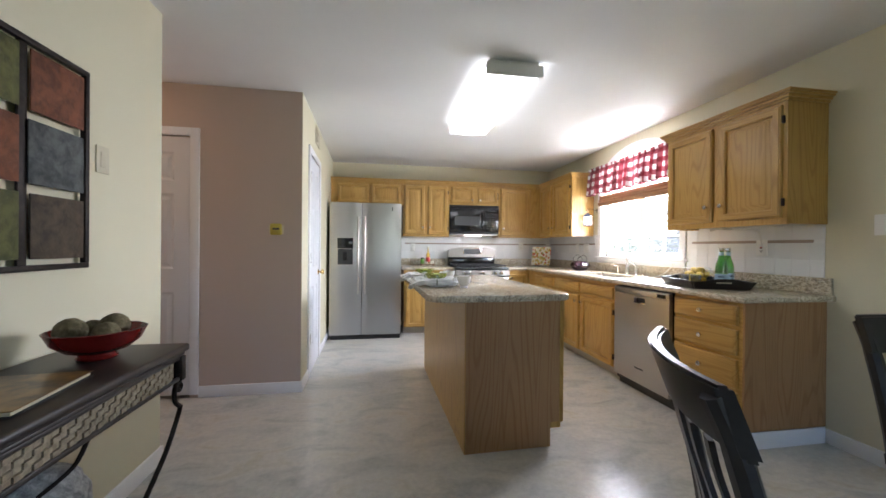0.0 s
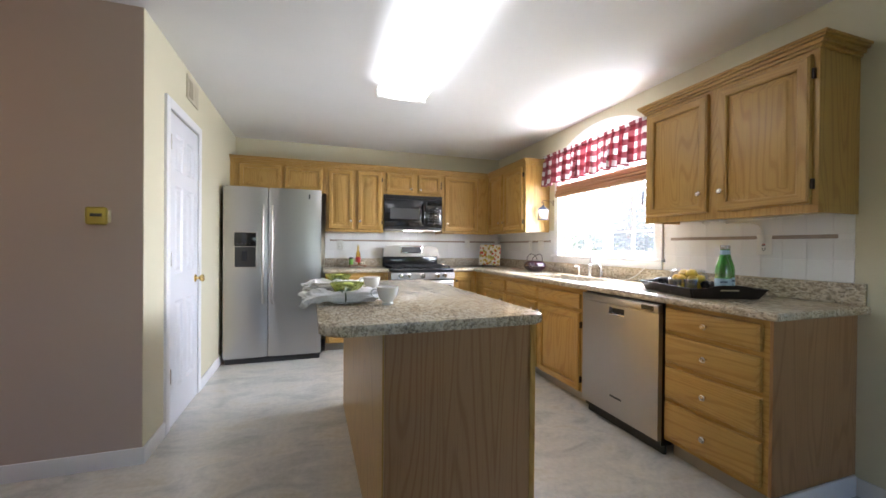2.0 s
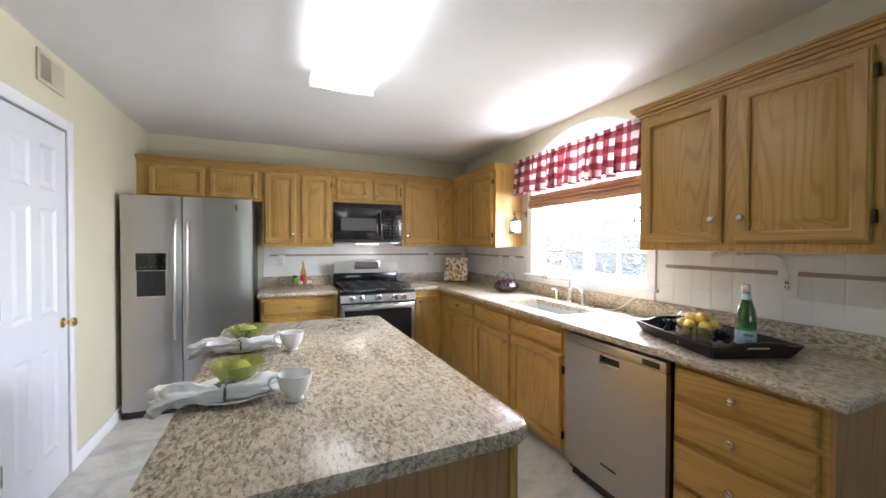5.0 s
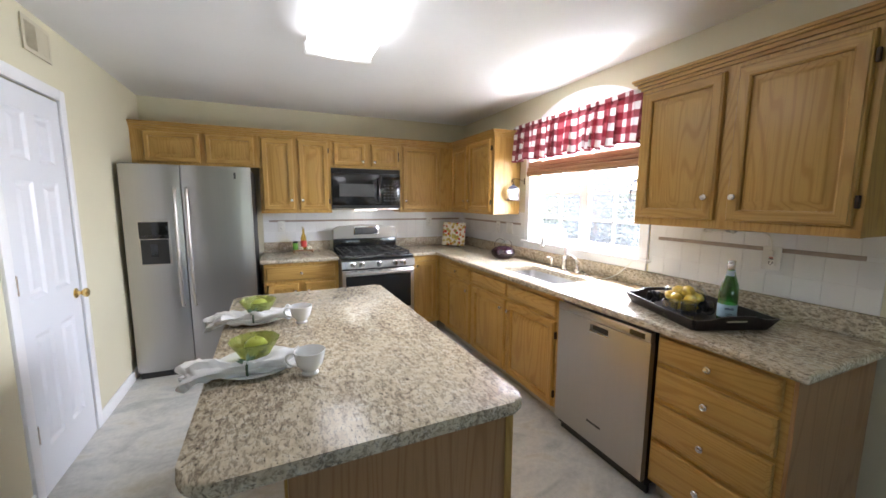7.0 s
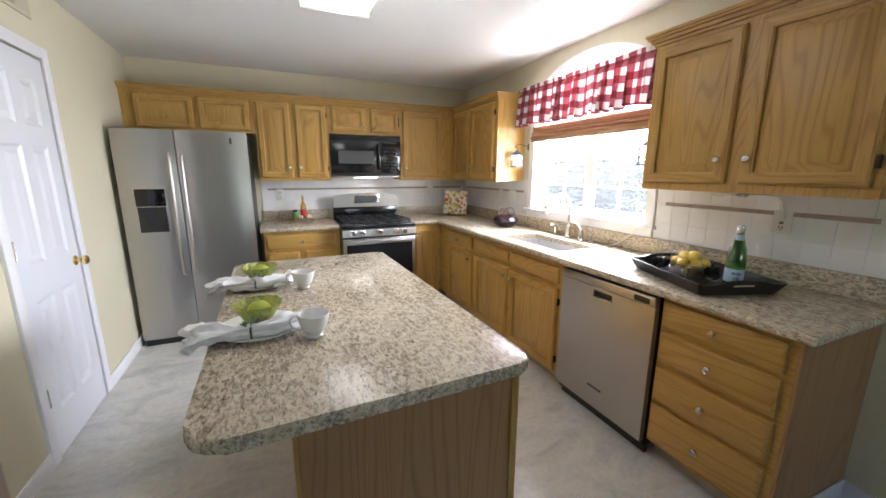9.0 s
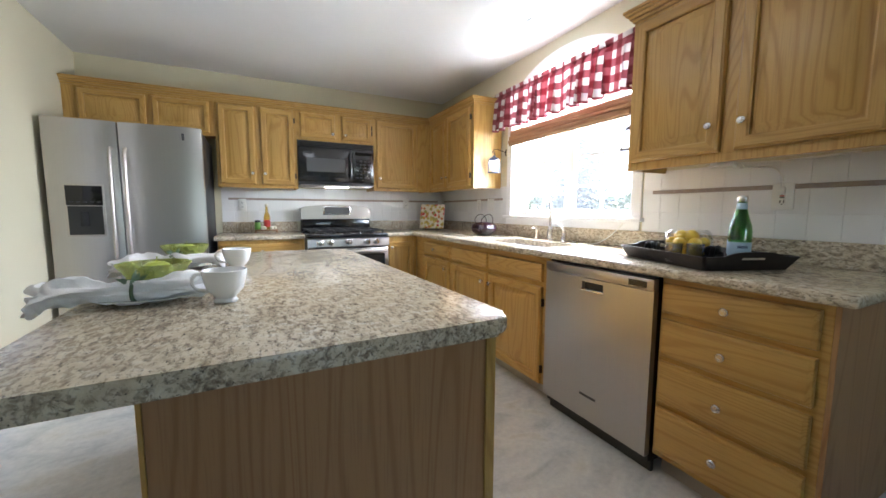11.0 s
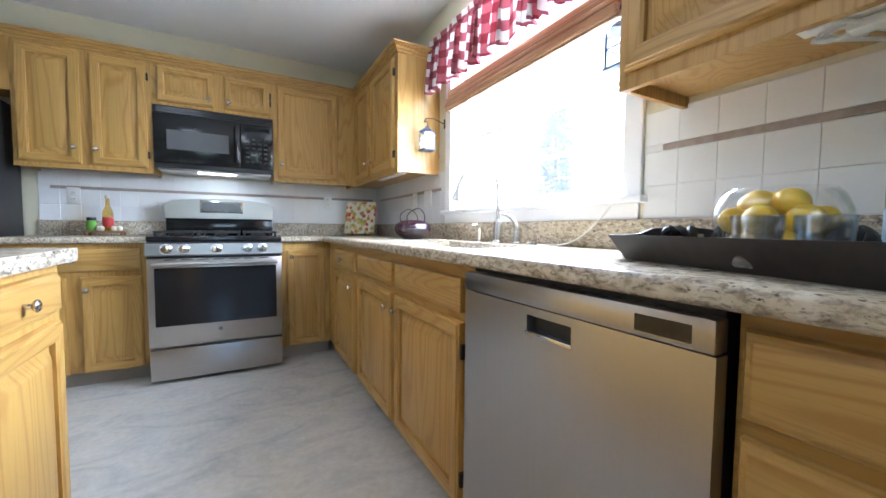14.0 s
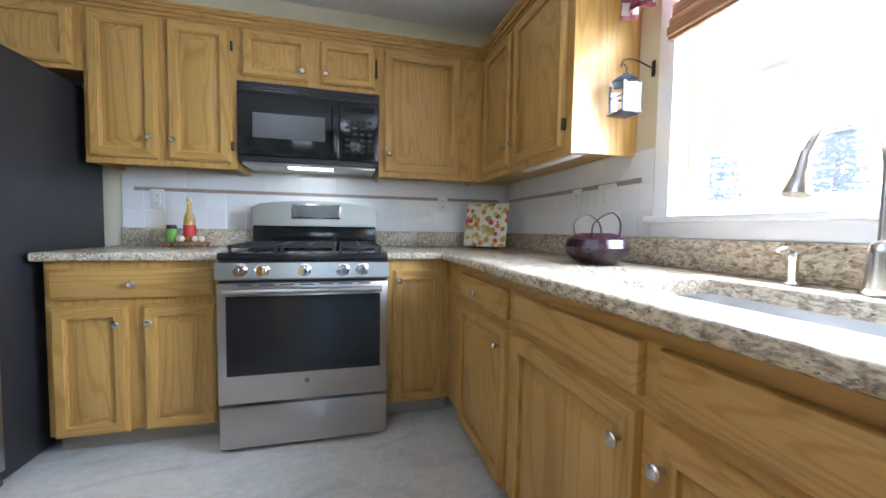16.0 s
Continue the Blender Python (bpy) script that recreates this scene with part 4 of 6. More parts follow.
part("ring", lathe(B(), [(0.080, CEIL - 0.001), (0.080, CEIL - 0.006), (0.066, CEIL - 0.011), (0.060, CEIL - 0.006), (0.058, CEIL - 0.001)], (2.63, 3.585, 0), 32), TRIM, dl)
part("lens", lathe(B(), [(0.056, CEIL - 0.0015), (0.050, CEIL - 0.004), (0.01, CEIL - 0.005)], (2.63, 3.585, 0), 24), IVORY_PLASTIC, dl)
part("trim_lamp", box(B(), 1.46, 1.70, 5.40, 5.45, 1.3715, 1.3755, 0.001, 1), COOK_LAMP, mw, "lit cooktop lamp")

# Unseen flush lamp added round the corner for the hall wall's warm glow
hl = thing("hall_light", (-2.1, 2.72, CEIL - 0.09), "unseen round ceiling light added for the hall's warm glow", "ceiling light")
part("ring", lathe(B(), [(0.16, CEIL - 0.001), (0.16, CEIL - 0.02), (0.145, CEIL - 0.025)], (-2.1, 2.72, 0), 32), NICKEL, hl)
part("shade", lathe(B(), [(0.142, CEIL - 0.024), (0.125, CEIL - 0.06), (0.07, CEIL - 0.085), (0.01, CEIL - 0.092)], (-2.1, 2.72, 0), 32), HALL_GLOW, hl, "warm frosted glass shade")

# Materials of the smaller things
def glassy(name, colour, rough=0.02, mixin=0.12):
    """Thin clear or tinted glass."""
    m = bpy.data.materials.new(name)
    m.use_nodes = True
    t = m.node_tree
    t.nodes.remove(t.nodes["Principled BSDF"])
    a, b, c = t.nodes.new("ShaderNodeBsdfTransparent"), t.nodes.new("ShaderNodeBsdfGlossy"), t.nodes.new("ShaderNodeMixShader")
    a.inputs[0].default_value = (*colour, 1)
    b.inputs["Roughness"].default_value = rough
    f = t.nodes.new("ShaderNodeLayerWeight")
    f.inputs[0].default_value = 0.12
    g = t.nodes.new("ShaderNodeMath")
    g.operation = "ADD"
    g.inputs[1].default_value = mixin * 0.4
    t.links.new(f.outputs["Facing"], g.inputs[0])
    t.links.new(g.outputs[0], c.inputs[0])
    t.links.new(a.outputs[0], c.inputs[1])
    t.links.new(b.outputs[0], c.inputs[2])
    t.links.new(c.outputs[0], t.nodes["Material Output"].inputs[0])
    return m


def mottled(name, a, b, scale, rough=0.5, metal=0.0, relief=0.2, dist=0.002):
    m = material(name, rough, metal)
    n = Nodes(m)
    f = n.noise(n.coords(), scale, 4, 0.6, 0.3)
    n.base(n.mix(n.ramp(f, [(0.36, (0, 0, 0)), (0.64, (1, 1, 1))]), a, b))
    n.bump(f, relief, dist)
    return m


TUMBLER_GLASS = glassy("tumbler_glass", (0.84, 0.87, 0.90), 0.04, mixin=0.30)
CLEAR = glassy("clear_glass", (0.97, 0.98, 0.98), mixin=0.08)
GREEN_GLASS = glassy("green_bottle_glass", (0.26, 0.58, 0.20), mixin=0.2)
AMBER_GLASS = glassy("amber_bottle_glass", (0.85, 0.68, 0.25), mixin=0.2)
LIME_GLASS = mottled("lime_pressed_glass", (0.36, 0.39, 0.12), (0.46, 0.48, 0.19), 40, 0.12, relief=0.3)
ln_ = Nodes(LIME_GLASS)
lt_, lm_ = ln_.add("ShaderNodeBsdfTransparent"), ln_.add("ShaderNodeMixShader")
lt_.inputs[0].default_value, lm_.inputs[0].default_value = (0.74, 0.78, 0.38, 1), 0.60
ln_.link(ln_.b.outputs[0], lm_.inputs[1])
ln_.link(lt_.outputs[0], lm_.inputs[2])
ln_.link(lm_.outputs[0], ln_.t.nodes["Material Output"].inputs[0])
APPLE = mottled("green_apple_skin", (0.33, 0.38, 0.04), (0.42, 0.46, 0.07), 14, 0.3, relief=0.02)
LEMON = mottled("lemon_peel", (0.80, 0.50, 0.03), (0.86, 0.62, 0.07), 60, 0.4, relief=0.3)
LINEN = mottled("white_linen", (0.80, 0.80, 0.80), (0.86, 0.86, 0.86), 300, 0.85, relief=0.15, dist=0.0006)
LEAF = mottled("dark_green_leaf", (0.03, 0.07, 0.035), (0.06, 0.11, 0.05), 60, 0.5)
ESPRESSO = mottled("dark_stained_wood", (0.012, 0.008, 0.007), (0.022, 0.015, 0.012), 30, 0.42, relief=0.08)
CHAIR_BLACK = mottled("black_brown_chair_lacquer", (0.014, 0.012, 0.012), (0.024, 0.020, 0.019), 25, 0.36, relief=0.05)
PURPLE = mottled("purple_glazed_pot", (0.012, 0.004, 0.008), (0.030, 0.009, 0.016), 18, 0.24, 0.0, relief=0.05)
RED_GLAZE = mottled("dark_red_glaze", (0.10, 0.007, 0.006), (0.16, 0.013, 0.010), 12, 0.22, relief=0.03)
MOSS = mottled("dried_moss_ball", (0.11, 0.09, 0.045), (0.22, 0.18, 0.10), 55, 0.9, relief=0.9, dist=0.006)
WICKER_WHITE = mottled("grey_white_twine_ball", (0.25, 0.25, 0.25), (0.55, 0.54, 0.52), 45, 0.9, relief=1.0, dist=0.008)
RUSTY_IRON = mottled("wrought_iron", (0.014, 0.011, 0.010), (0.03, 0.022, 0.018), 50, 0.5, 0.6)
BLACK_CLOTH = mottled("black_cloth", (0.010, 0.010, 0.010), (0.02, 0.02, 0.02), 80, 0.6)
LABEL_BLUE = material("pale_blue_label", 0.5, 0.0, (0.40, 0.55, 0.66))
LABEL_NAVY = material("navy_print", 0.5, 0.0, (0.02, 0.03, 0.10))
LABEL_RED = material("red_label", 0.5, 0.0, (0.50, 0.04, 0.03))
LABEL_GREEN = material("green_label", 0.5, 0.0, (0.16, 0.36, 0.05))
CREAM = material("cream_ceramic", 0.3, 0.0, (0.74, 0.68, 0.52))
GALVANISED = mottled("blue_grey_metal", (0.06, 0.07, 0.10), (0.13, 0.14, 0.18), 40, 0.5, 0.5)
TRAY_WOOD = mottled("brown_tray_wood", (0.18, 0.09, 0.04), (0.30, 0.16, 0.07), 30, 0.5)


def gingham():
    m = material("red_gingham_cloth", 0.85)
    n = Nodes(m)
    uv = n.add("ShaderNodeUVMap")
    sep = n.add("ShaderNodeSeparateXYZ")
    n.link(uv.outputs[0], sep.inputs[0])
    bands = []
    for axis in ("X", "Y"):
        k = n.add("ShaderNodeMath", operation="MULTIPLY")
        k.inputs[1].default_value = 1 / 0.094
        n.link(sep.outputs[axis], k.inputs[0])
        f = n.add("ShaderNodeMath", operation="FRACT")
        n.link(k.outputs[0], f.inputs[0])
        g = n.add("ShaderNodeMath", operation="GREATER_THAN")
        g.inputs[1].default_value = 0.5
        n.link(f.outputs[0], g.inputs[0])
        bands.append(g.outputs[0])
    s = n.add("ShaderNodeMath", operation="ADD")
    n.link(bands[0], s.inputs[0])
    n.link(bands[1], s.inputs[1])
    h = n.add("ShaderNodeMath", operation="MULTIPLY")
    h.inputs[1].default_value = 0.5
    n.link(s.outputs[0], h.inputs[0])
    col = n.ramp(h.outputs[0], [(0.0, (0.62, 0.59, 0.57)), (0.5, (0.25, 0.055, 0.068)), (1.0, (0.135, 0.004, 0.010))])
    weave = n.noise(n.coords((1, 1, 1)), 420, 2)
    n.base(n.mix(0.04, col, n.mix(weave, (0.2, 0.1, 0.1), (0.8, 0.75, 0.74))))
    n.bump(weave, 0.2, 0.0006)
    tr = n.add("ShaderNodeBsdfTranslucent")
    n.link(col, tr.inputs[0])
    mx = n.add("ShaderNodeMixShader")
    mx.inputs[0].default_value = 0.11
    n.link(n.b.outputs[0], mx.inputs[1])
    n.link(tr.outputs[0], mx.inputs[2])
    n.link(mx.outputs[0], n.t.nodes["Material Output"].inputs[0])
    return m


# Gathered valance on its rod
val = thing("valance", (2.84, 3.61, 1.84), "red and white gingham valance gathered on a rod", "curtain")
VY0, VY1 = 2.822, 4.395
cl = B()
uvl = cl.loops.layers.uv.new("UVMap")
NU, NV = 420, 16
grid, rng = [], random.Random(5)
phase = [rng.uniform(-0.6, 0.6) for _ in range(40)]
run = 0.0
last = None
for i in range(NU + 1):
    t = i / NU
    y = VY0 + (VY1 - VY0) * t
    col = []
    for j in range(NV + 1):
        s = j / NV
        k = t * 24 + 0.5 * math.sin(t * 19) + 0.3 * math.sin(t * 47 + 1)
        ph = phase[int(k) % 40] * (1 - (k % 1)) + phase[(int(k) + 1) % 40] * (k % 1)
        pinch = math.exp(-((s - 0.12) / 0.05) ** 2)
        amp = (0.012 + 0.016 * s) * (1 - 0.6 * pinch)
        x = 2.838 + amp * math.sin(2 * math.pi * k + 1.6 * ph) + 0.007 * math.sin(2 * math.pi * k * 2.3 + ph * 3) * s - 0.012 * s + 0.010 * pinch
        z = 2.198 - 0.338 * s + 0.010 * math.sin(2 * math.pi * k * 0.5 + ph) * s + 0.007 * math.sin(2 * math.pi * k + ph) * (1 - s) ** 6
        yy = y + 0.016 * s * math.cos(2 * math.pi * k * 0.7 + 2 * ph) + 0.009 * math.sin(4 * math.pi * k + ph) * (1 - 0.4 * s)
        col.append(cl.verts.new((x, yy, z)))
    if last is not None:
        run += 0.0037 * (1 + 0.45 * math.sin(t * 61) * math.sin(t * 23 + 1))
    grid.append((col, run))
    last = col
for (a, ra), (b, rb) in zip(grid, grid[1:]):
    for j in range(NV):
        f = cl.faces.new((a[j], b[j], b[j + 1], a[j + 1]))
        for lp, (uu, vv) in zip(f.loops, ((ra, j), (rb, j), (rb, j + 1), (ra, j + 1))):
            lp[uvl].uv = (uu, vv / NV * 0.325 + 0.02)
part("cloth", cl, gingham(), val, "red and white checked cotton")
part("rod", tube(B(), [(2.862, 2.816, 2.158), (2.862, 4.408, 2.158)], 0.007, 10), DARK_BRONZE, val, "thin dark curtain rod")
part("finial", lathe(B(), [(0.004, 0), (0.011, 0.006), (0.012, 0.012), (0.004, 0.018)], (2.842, 4.400, 2.168), 12, "Y"), DARK_BRONZE, val)

# Woven wood shade, drawn up
WOVEN = material("woven_wood_shade", 0.7)
wo = Nodes(WOVEN)
reed = wo.noise(wo.coords((240, 3, 240), False), 1.0, 3, 0.6)
wo.base(wo.ramp(reed, [(0.3, (0.23, 0.11, 0.05)), (0.5, (0.36, 0.19, 0.09)), (0.7, (0.46, 0.27, 0.14))]))
wo.bump(reed, 0.3, 0.001)
sh = thing("roman_shade", (2.885, 3.62, 1.72), "brown woven wood shade drawn up under the valance", "window shade")
for i, (z, d, tall) in enumerate(((1.722, 0.044, 0.040), (1.763, 0.036, 0.030), (1.794, 0.024, 0.050))):
    part("fold", box(B(), 2.905 - d, 2.908, WY0 + 0.01, WY1 - 0.01, z, z + tall, 0.010, 3), WOVEN, sh)
for y in (3.25, 3.62, 3.99):
    part("cord", tube(B(), [(2.900, y, 1.835), (2.900, y, 2.10)], 0.0015, 6), CREAM, sh, "thin lift cord")
part("bottom_bar", box(B(), 2.870, 2.890, WY0 + 0.012, WY1 - 0.012, 1.712, 1.726, 0.004), TRAY_WOOD, sh)


# Lanterns on hooks either side of the window
def lantern(at, label):
    ln = thing("hanging_lantern", at, label, "lantern", "lanterns by the window")
    x, y, z = at
    f = B()
    w, h = 0.036, 0.115
    for sx in (-1, 1):
        for sy in (-1, 1):
            box(f, x + sx * w - 0.003, x + sx * w + 0.003, y + sy * w - 0.003, y + sy * w + 0.003, z + 0.008, z + h)
    for zz in (z + h * 0.55,):
        for s in (-1, 1):
            box(f, x - w, x + w, y + s * w - 0.002, y + s * w + 0.002, zz, zz + 0.004)
            box(f, x + s * w - 0.002, x + s * w + 0.002, y - w, y + w, zz, zz + 0.004)
    part("frame", f, GALVANISED, ln, smooth=False)
    part("base", box(B(), x - 0.044, x + 0.044, y - 0.044, y + 0.044, z, z + 0.009, 0.003), GALVANISED, ln)
    rf = lathe(B(), [(0.060, z + h), (0.058, z + h + 0.006), (0.030, z + h + 0.026), (0.016, z + h + 0.032), (0.016, z + h + 0.040), (0.004, z + h + 0.044)], (x, y, 0), 4)
    part("roof", rf, GALVANISED, ln, smooth=False)
    part("candle", lathe(B(), [(0.012, z + 0.010), (0.012, z + 0.045), (0.003, z + 0.048)], (x, y, 0), 14), CREAM, ln, "cream candle")
    for s in (-1, 1):
        p = part("pane", box(B(), x - w + 0.003, x + w - 0.003, y + s * w - 0.001, y + s * w + 0.001, z + 0.010, z + h - 0.001), CLEAR, ln)
    zt = z + h + 0.044
    hook = smooth_path([(x, y, zt), (x + 0.003, y, zt + 0.018), (x - 0.012, y, zt + 0.03), (x - 0.022, y, zt + 0.018), (x - 0.010, y, zt + 0.045), (x + 0.04, y, zt + 0.052), (XR - 0.006, y, zt + 0.03)], 5)
    part("hook", tube(B(), hook, 0.0028, 6), DARK_BRONZE, ln, "dark wire hook")
    part("hook_plate", box(B(), XR - 0.006, XR - 0.001, y - 0.008, y + 0.008, zt + 0.0, zt + 0.06, 0.002), DARK_BRONZE, ln)
    return ln


lantern((2.800, 4.345, 1.485), "small blue-grey metal lantern on a wall hook")
lantern((2.789, 2.926, 1.485), "small dark metal lantern on a wall hook")

# Sink and tap
sk = thing("sink", (2.565, 3.565, 0.70), "undermount stainless steel sink bowl", "sink")
bw = B()
x0, x1, y0, y1 = SX0 - 0.006, SX1 + 0.006, SY0 - 0.006, SY1 + 0.006
rings = []
for g, z in ((0.0, CT0 - 0.001), (0.004, CT0 - 0.06), (0.010, 0.735), (0.030, 0.715), (0.12, 0.709)):
    rings.append([bw.verts.new((x, y, z)) for x, y in rounded(x0 + g, x1 - g, y0 + g, y1 - g, [max(0.02, 0.05 - g * 0.1)] * 4, 5)])
for a, b in zip(rings, rings[1:]):
    for i in range(len(a)):
        j = (i + 1) % len(a)
        bw.faces.new((a[i], a[j], b[j], b[i]))
bw.faces.new(rings[-1])
part("bowl", bw, SINK_STEEL, sk)
part("drain", lathe(B(), [(0.045, 0.709), (0.045, 0.713), (0.034, 0.713), (0.03, 0.7105)], (2.565, 3.57, 0), 24), CHROME, sk)
tap = thing("kitchen_tap", (2.842, 3.63, COUNTER), "brushed nickel gooseneck kitchen tap with side lever", "tap")
part("body", lathe(B(), [(0.030, 0.9145), (0.030, 0.920), (0.023, 0.926), (0.022, 1.000), (0.019, 1.020), (0.012, 1.028)], (2.842, 3.63, 0), 20), NICKEL, tap)
neck = smooth_path([(2.842, 3.63, 1.02), (2.842, 3.63, 1.12), (2.838, 3.63, 1.20), (2.815, 3.632, 1.247), (2.765, 3.636, 1.268), (2.705, 3.64, 1.262), (2.655, 3.643, 1.232), (2.630, 3.645, 1.19)], 6)
part("spout", tube(B(), neck, 0.0085, 12), NICKEL, tap, "slim arched spout")
head = lathe(B(), [(0.0095, 0.0), (0.011, -0.02), (0.014, -0.05), (0.023, -0.082), (0.023, -0.088), (0.018, -0.088)], segs=18)
part("spray_head", merge(B(), head, Matrix.Translation((2.631, 3.645, 1.20)) @ pose(0, 0, 0, 0, 14, 0)), NICKEL, tap, "bell-shaped spray head")
sd = thing("soap_dispenser", (2.842, 3.785, COUNTER), "brushed nickel soap dispenser beside the tap", "dispenser")
part("pump_body", lathe(B(), [(0.020, 0.9145), (0.020, 0.918), (0.011, 0.924), (0.010, 0.975), (0.013, 0.980), (0.013, 0.992), (0.005, 0.996)], (2.842, 3.785, 0), 16), NICKEL, sd)
part("pump_spout", tube(B(), smooth_path([(2.842, 3.785, 0.994), (2.82, 3.787, 1.004), (2.795, 3.79, 0.998)], 4), 0.005, 8), NICKEL, sd)
lv = thing("tap_lever", (2.842, 3.485, COUNTER), "brushed nickel side lever with a curved handle", "tap")
part("lever_base", lathe(B(), [(0.026, 0.9145), (0.026, 0.919), (0.019, 0.925), (0.017, 0.965), (0.013, 0.975)], (2.842, 3.485, 0), 18), NICKEL, lv)
part("lever_arm", tube(B(), smooth_path([(2.842, 3.485, 0.965), (2.840, 3.492, 1.005), (2.832, 3.525, 1.040), (2.825, 3.575, 1.054)], 5), [0.012] * 6 + [0.010] * 5 + [0.007] * 5, 10), NICKEL, lv)
solid("air_gap_cap", lathe(B(), [(0.024, 0.9145), (0.024, 0.920), (0.018, 0.928), (0.006, 0.930)], (2.842, 3.385, 0), 20), NICKEL, "low nickel cap on the worktop", "cap")
solid("white_cord", tube(B(), smooth_path([(2.80, 3.30, 0.918), (2.84, 3.22, 0.919), (2.88, 3.16, 0.95), (2.895, 3.09, 1.01), (2.90, 3.04, 1.066)], 6), 0.0035, 6), WHITE_PLASTIC, "thin white cord rising to the window sill", "cord")


# Wall plates
def wall_plate(m, label, wide=0.072, kind="outlet", mat=None):
    p = thing("wall_plate", tuple(m.translation), label, kind, "wall plates")
    mat = mat or WHITE_PLASTIC
    part("plate", merge(B(), box(B(), -wide / 2, wide / 2, -0.058, 0.058, 0.0005, 0.006, 0.0025), m), mat, p)
    if kind == "outlet":
        for v in (-0.021, 0.021):
            part("socket", merge(B(), box(B(), -0.017, 0.017, v - 0.013, v + 0.013, 0.006, 0.008, 0.002), m), mat, p)
            for u in (-0.007, 0.005):
                part("slot", merge(B(), box(B(), u, u + 0.0025, v - 0.004, v + 0.006, 0.0078, 0.0084), m), BLACK_MATT, p)
            part("slot", merge(B(), box(B(), -0.002, 0.002, v - 0.010, v - 0.007, 0.0078, 0.0084), m), BLACK_MATT, p)
    elif kind == "safety outlet":
        part("socket", merge(B(), box(B(), -0.018, 0.018, -0.036, 0.036, 0.005, 0.0085, 0.002), m), mat, p)
        for v in (-0.022, 0.022):
            for u in (-0.0085, 0.0045):
                part("slot", merge(B(), box(B(), u, u + 0.004, v - 0.006, v + 0.006, 0.0084, 0.0092), m), BLACK_MATT, p)
            part("slot", merge(B(), box(B(), -0.003, 0.003, v - 0.013, v - 0.009, 0.0084, 0.0092), m), BLACK_MATT, p)
        part("test_button", merge(B(), box(B(), -0.009, 0.009, 0.0008, 0.0058, 0.0084, 0.0105, 0.001, 1), m), LABEL_RED, p, "red test button")
        part("reset_button", merge(B(), box(B(), -0.009, 0.009, -0.0058, -0.0008, 0.0084, 0.0105, 0.001, 1), m), BLACK_MATT, p, "black reset button")
    else:
        n = 2 if wide > 0.1 else 1
        for i in range(n):
            u = (i - (n - 1) / 2) * 0.046
            part("rocker", merge(B(), box(B(), u - 0.016, u + 0.016, -0.033, 0.033, 0.005, 0.009, 0.002), m), mat, p)
    return p


TX = XR - 0.007
wall_plate(plane((TX, 2.258, 1.205), (0, -1, 0), (-1, 0, 0)), "white safety outlet with test buttons on the backsplash", 0.078, "safety outlet")
wall_plate(plane((TX, 4.80, 1.195), (0, -1, 0), (-1, 0, 0)), "white duplex outlet on the tiled backsplash", 0.072)
wall_plate(plane((TX, 4.575, 1.195), (0, -1, 0), (-1, 0, 0)), "white switch plate beside the window", 0.118, "switch")
wall_plate(plane((0.700, YB - 0.007, 1.19), (1, 0, 0), (0, -1, 0)), "white duplex outlet on the tiled backsplash", 0.072)
wall_plate(plane((2.44, YB - 0.007, 1.215), (1, 0, 0), (0, -1, 0)), "white duplex outlet on the tiled backsplash", 0.072)
wall_plate(plane((XR, 1.606, 1.334), (0, -1, 0), (-1, 0, 0)), "white switch plate on the yellow wall", 0.072, "switch")
wall_plate(plane((XN, 1.808, 1.548), (0, 1, 0), (1, 0, 0)), "ivory switch plate on the yellow wall", 0.075, "switch", IVORY_PLASTIC)

# Thermostat plate on the hall wall
th = thing("thermostat", (-0.625, YH, 1.323), "small brass and ivory thermostat on the hall wall", "thermostat")
part("plate", box(B(), -0.682, -0.568, YH - 0.010, YH - 0.0005, 1.288, 1.352, 0.004), IVORY_PLASTIC, th)
part("cover", box(B(), -0.670, -0.580, YH - 0.024, YH - 0.010, 1.276, 1.368, 0.012, 3), material("gold_plastic", 0.3, 0.3, (0.55, 0.44, 0.08)), th, "gold-coloured cover")
part("window", box(B(), -0.650, -0.600, YH - 0.0255, YH - 0.024, 1.318, 1.334, 0.001, 1), BLACK_MATT, th)

# Return-air grille high on the pantry wall
vt = thing("air_vent", (XL, 4.01, 2.24), "cream painted air vent high on the wall", "vent")
part("backing", box(B(), XL + 0.0005, XL + 0.003, 3.885, 4.135, 2.235, 2.385), BLACK_MATT, vt)
f = B()
for y0, y1, z0, z1 in ((3.875, 3.895, 2.225, 2.395), (4.125, 4.145, 2.225, 2.395), (3.895, 4.125, 2.225, 2.245), (3.895, 4.125, 2.375, 2.395), (4.003, 4.017, 2.245, 2.375)):
    box(f, XL + 0.003, XL + 0.010, y0, y1, z0, z1)
part("frame", f, IVORY_PLASTIC, vt, smooth=False)
for k in range(11):
    y = 3.900 + k * 0.0096
    part("slat", box(B(), XL + 0.003, XL + 0.009, y, y + 0.004, 2.245, 2.375), IVORY_PLASTIC, vt, smooth=False)
for k in range(11):
    y = 4.022 + k * 0.0096
    part("slat", box(B(), XL + 0.003, XL + 0.009, y, y + 0.008, 2.245, 2.375), IVORY_PLASTIC, vt, smooth=False)

# The pantry wall runs a little out of square, and all that is fixed to it with it
SKEW = Matrix.Translation((XL, YH, 0)) @ pose(0, 0, 0, 0, 0, 1.25) @ Matrix.Translation((-XL, -YH, 0))
for fixed in ("wall_pantry", "baseboard_pantry_1", "baseboard_pantry_2", "door_1", "air_vent"):
    bpy.data.objects[fixed].matrix_basis = SKEW @ bpy.data.objects[fixed].matrix_basis


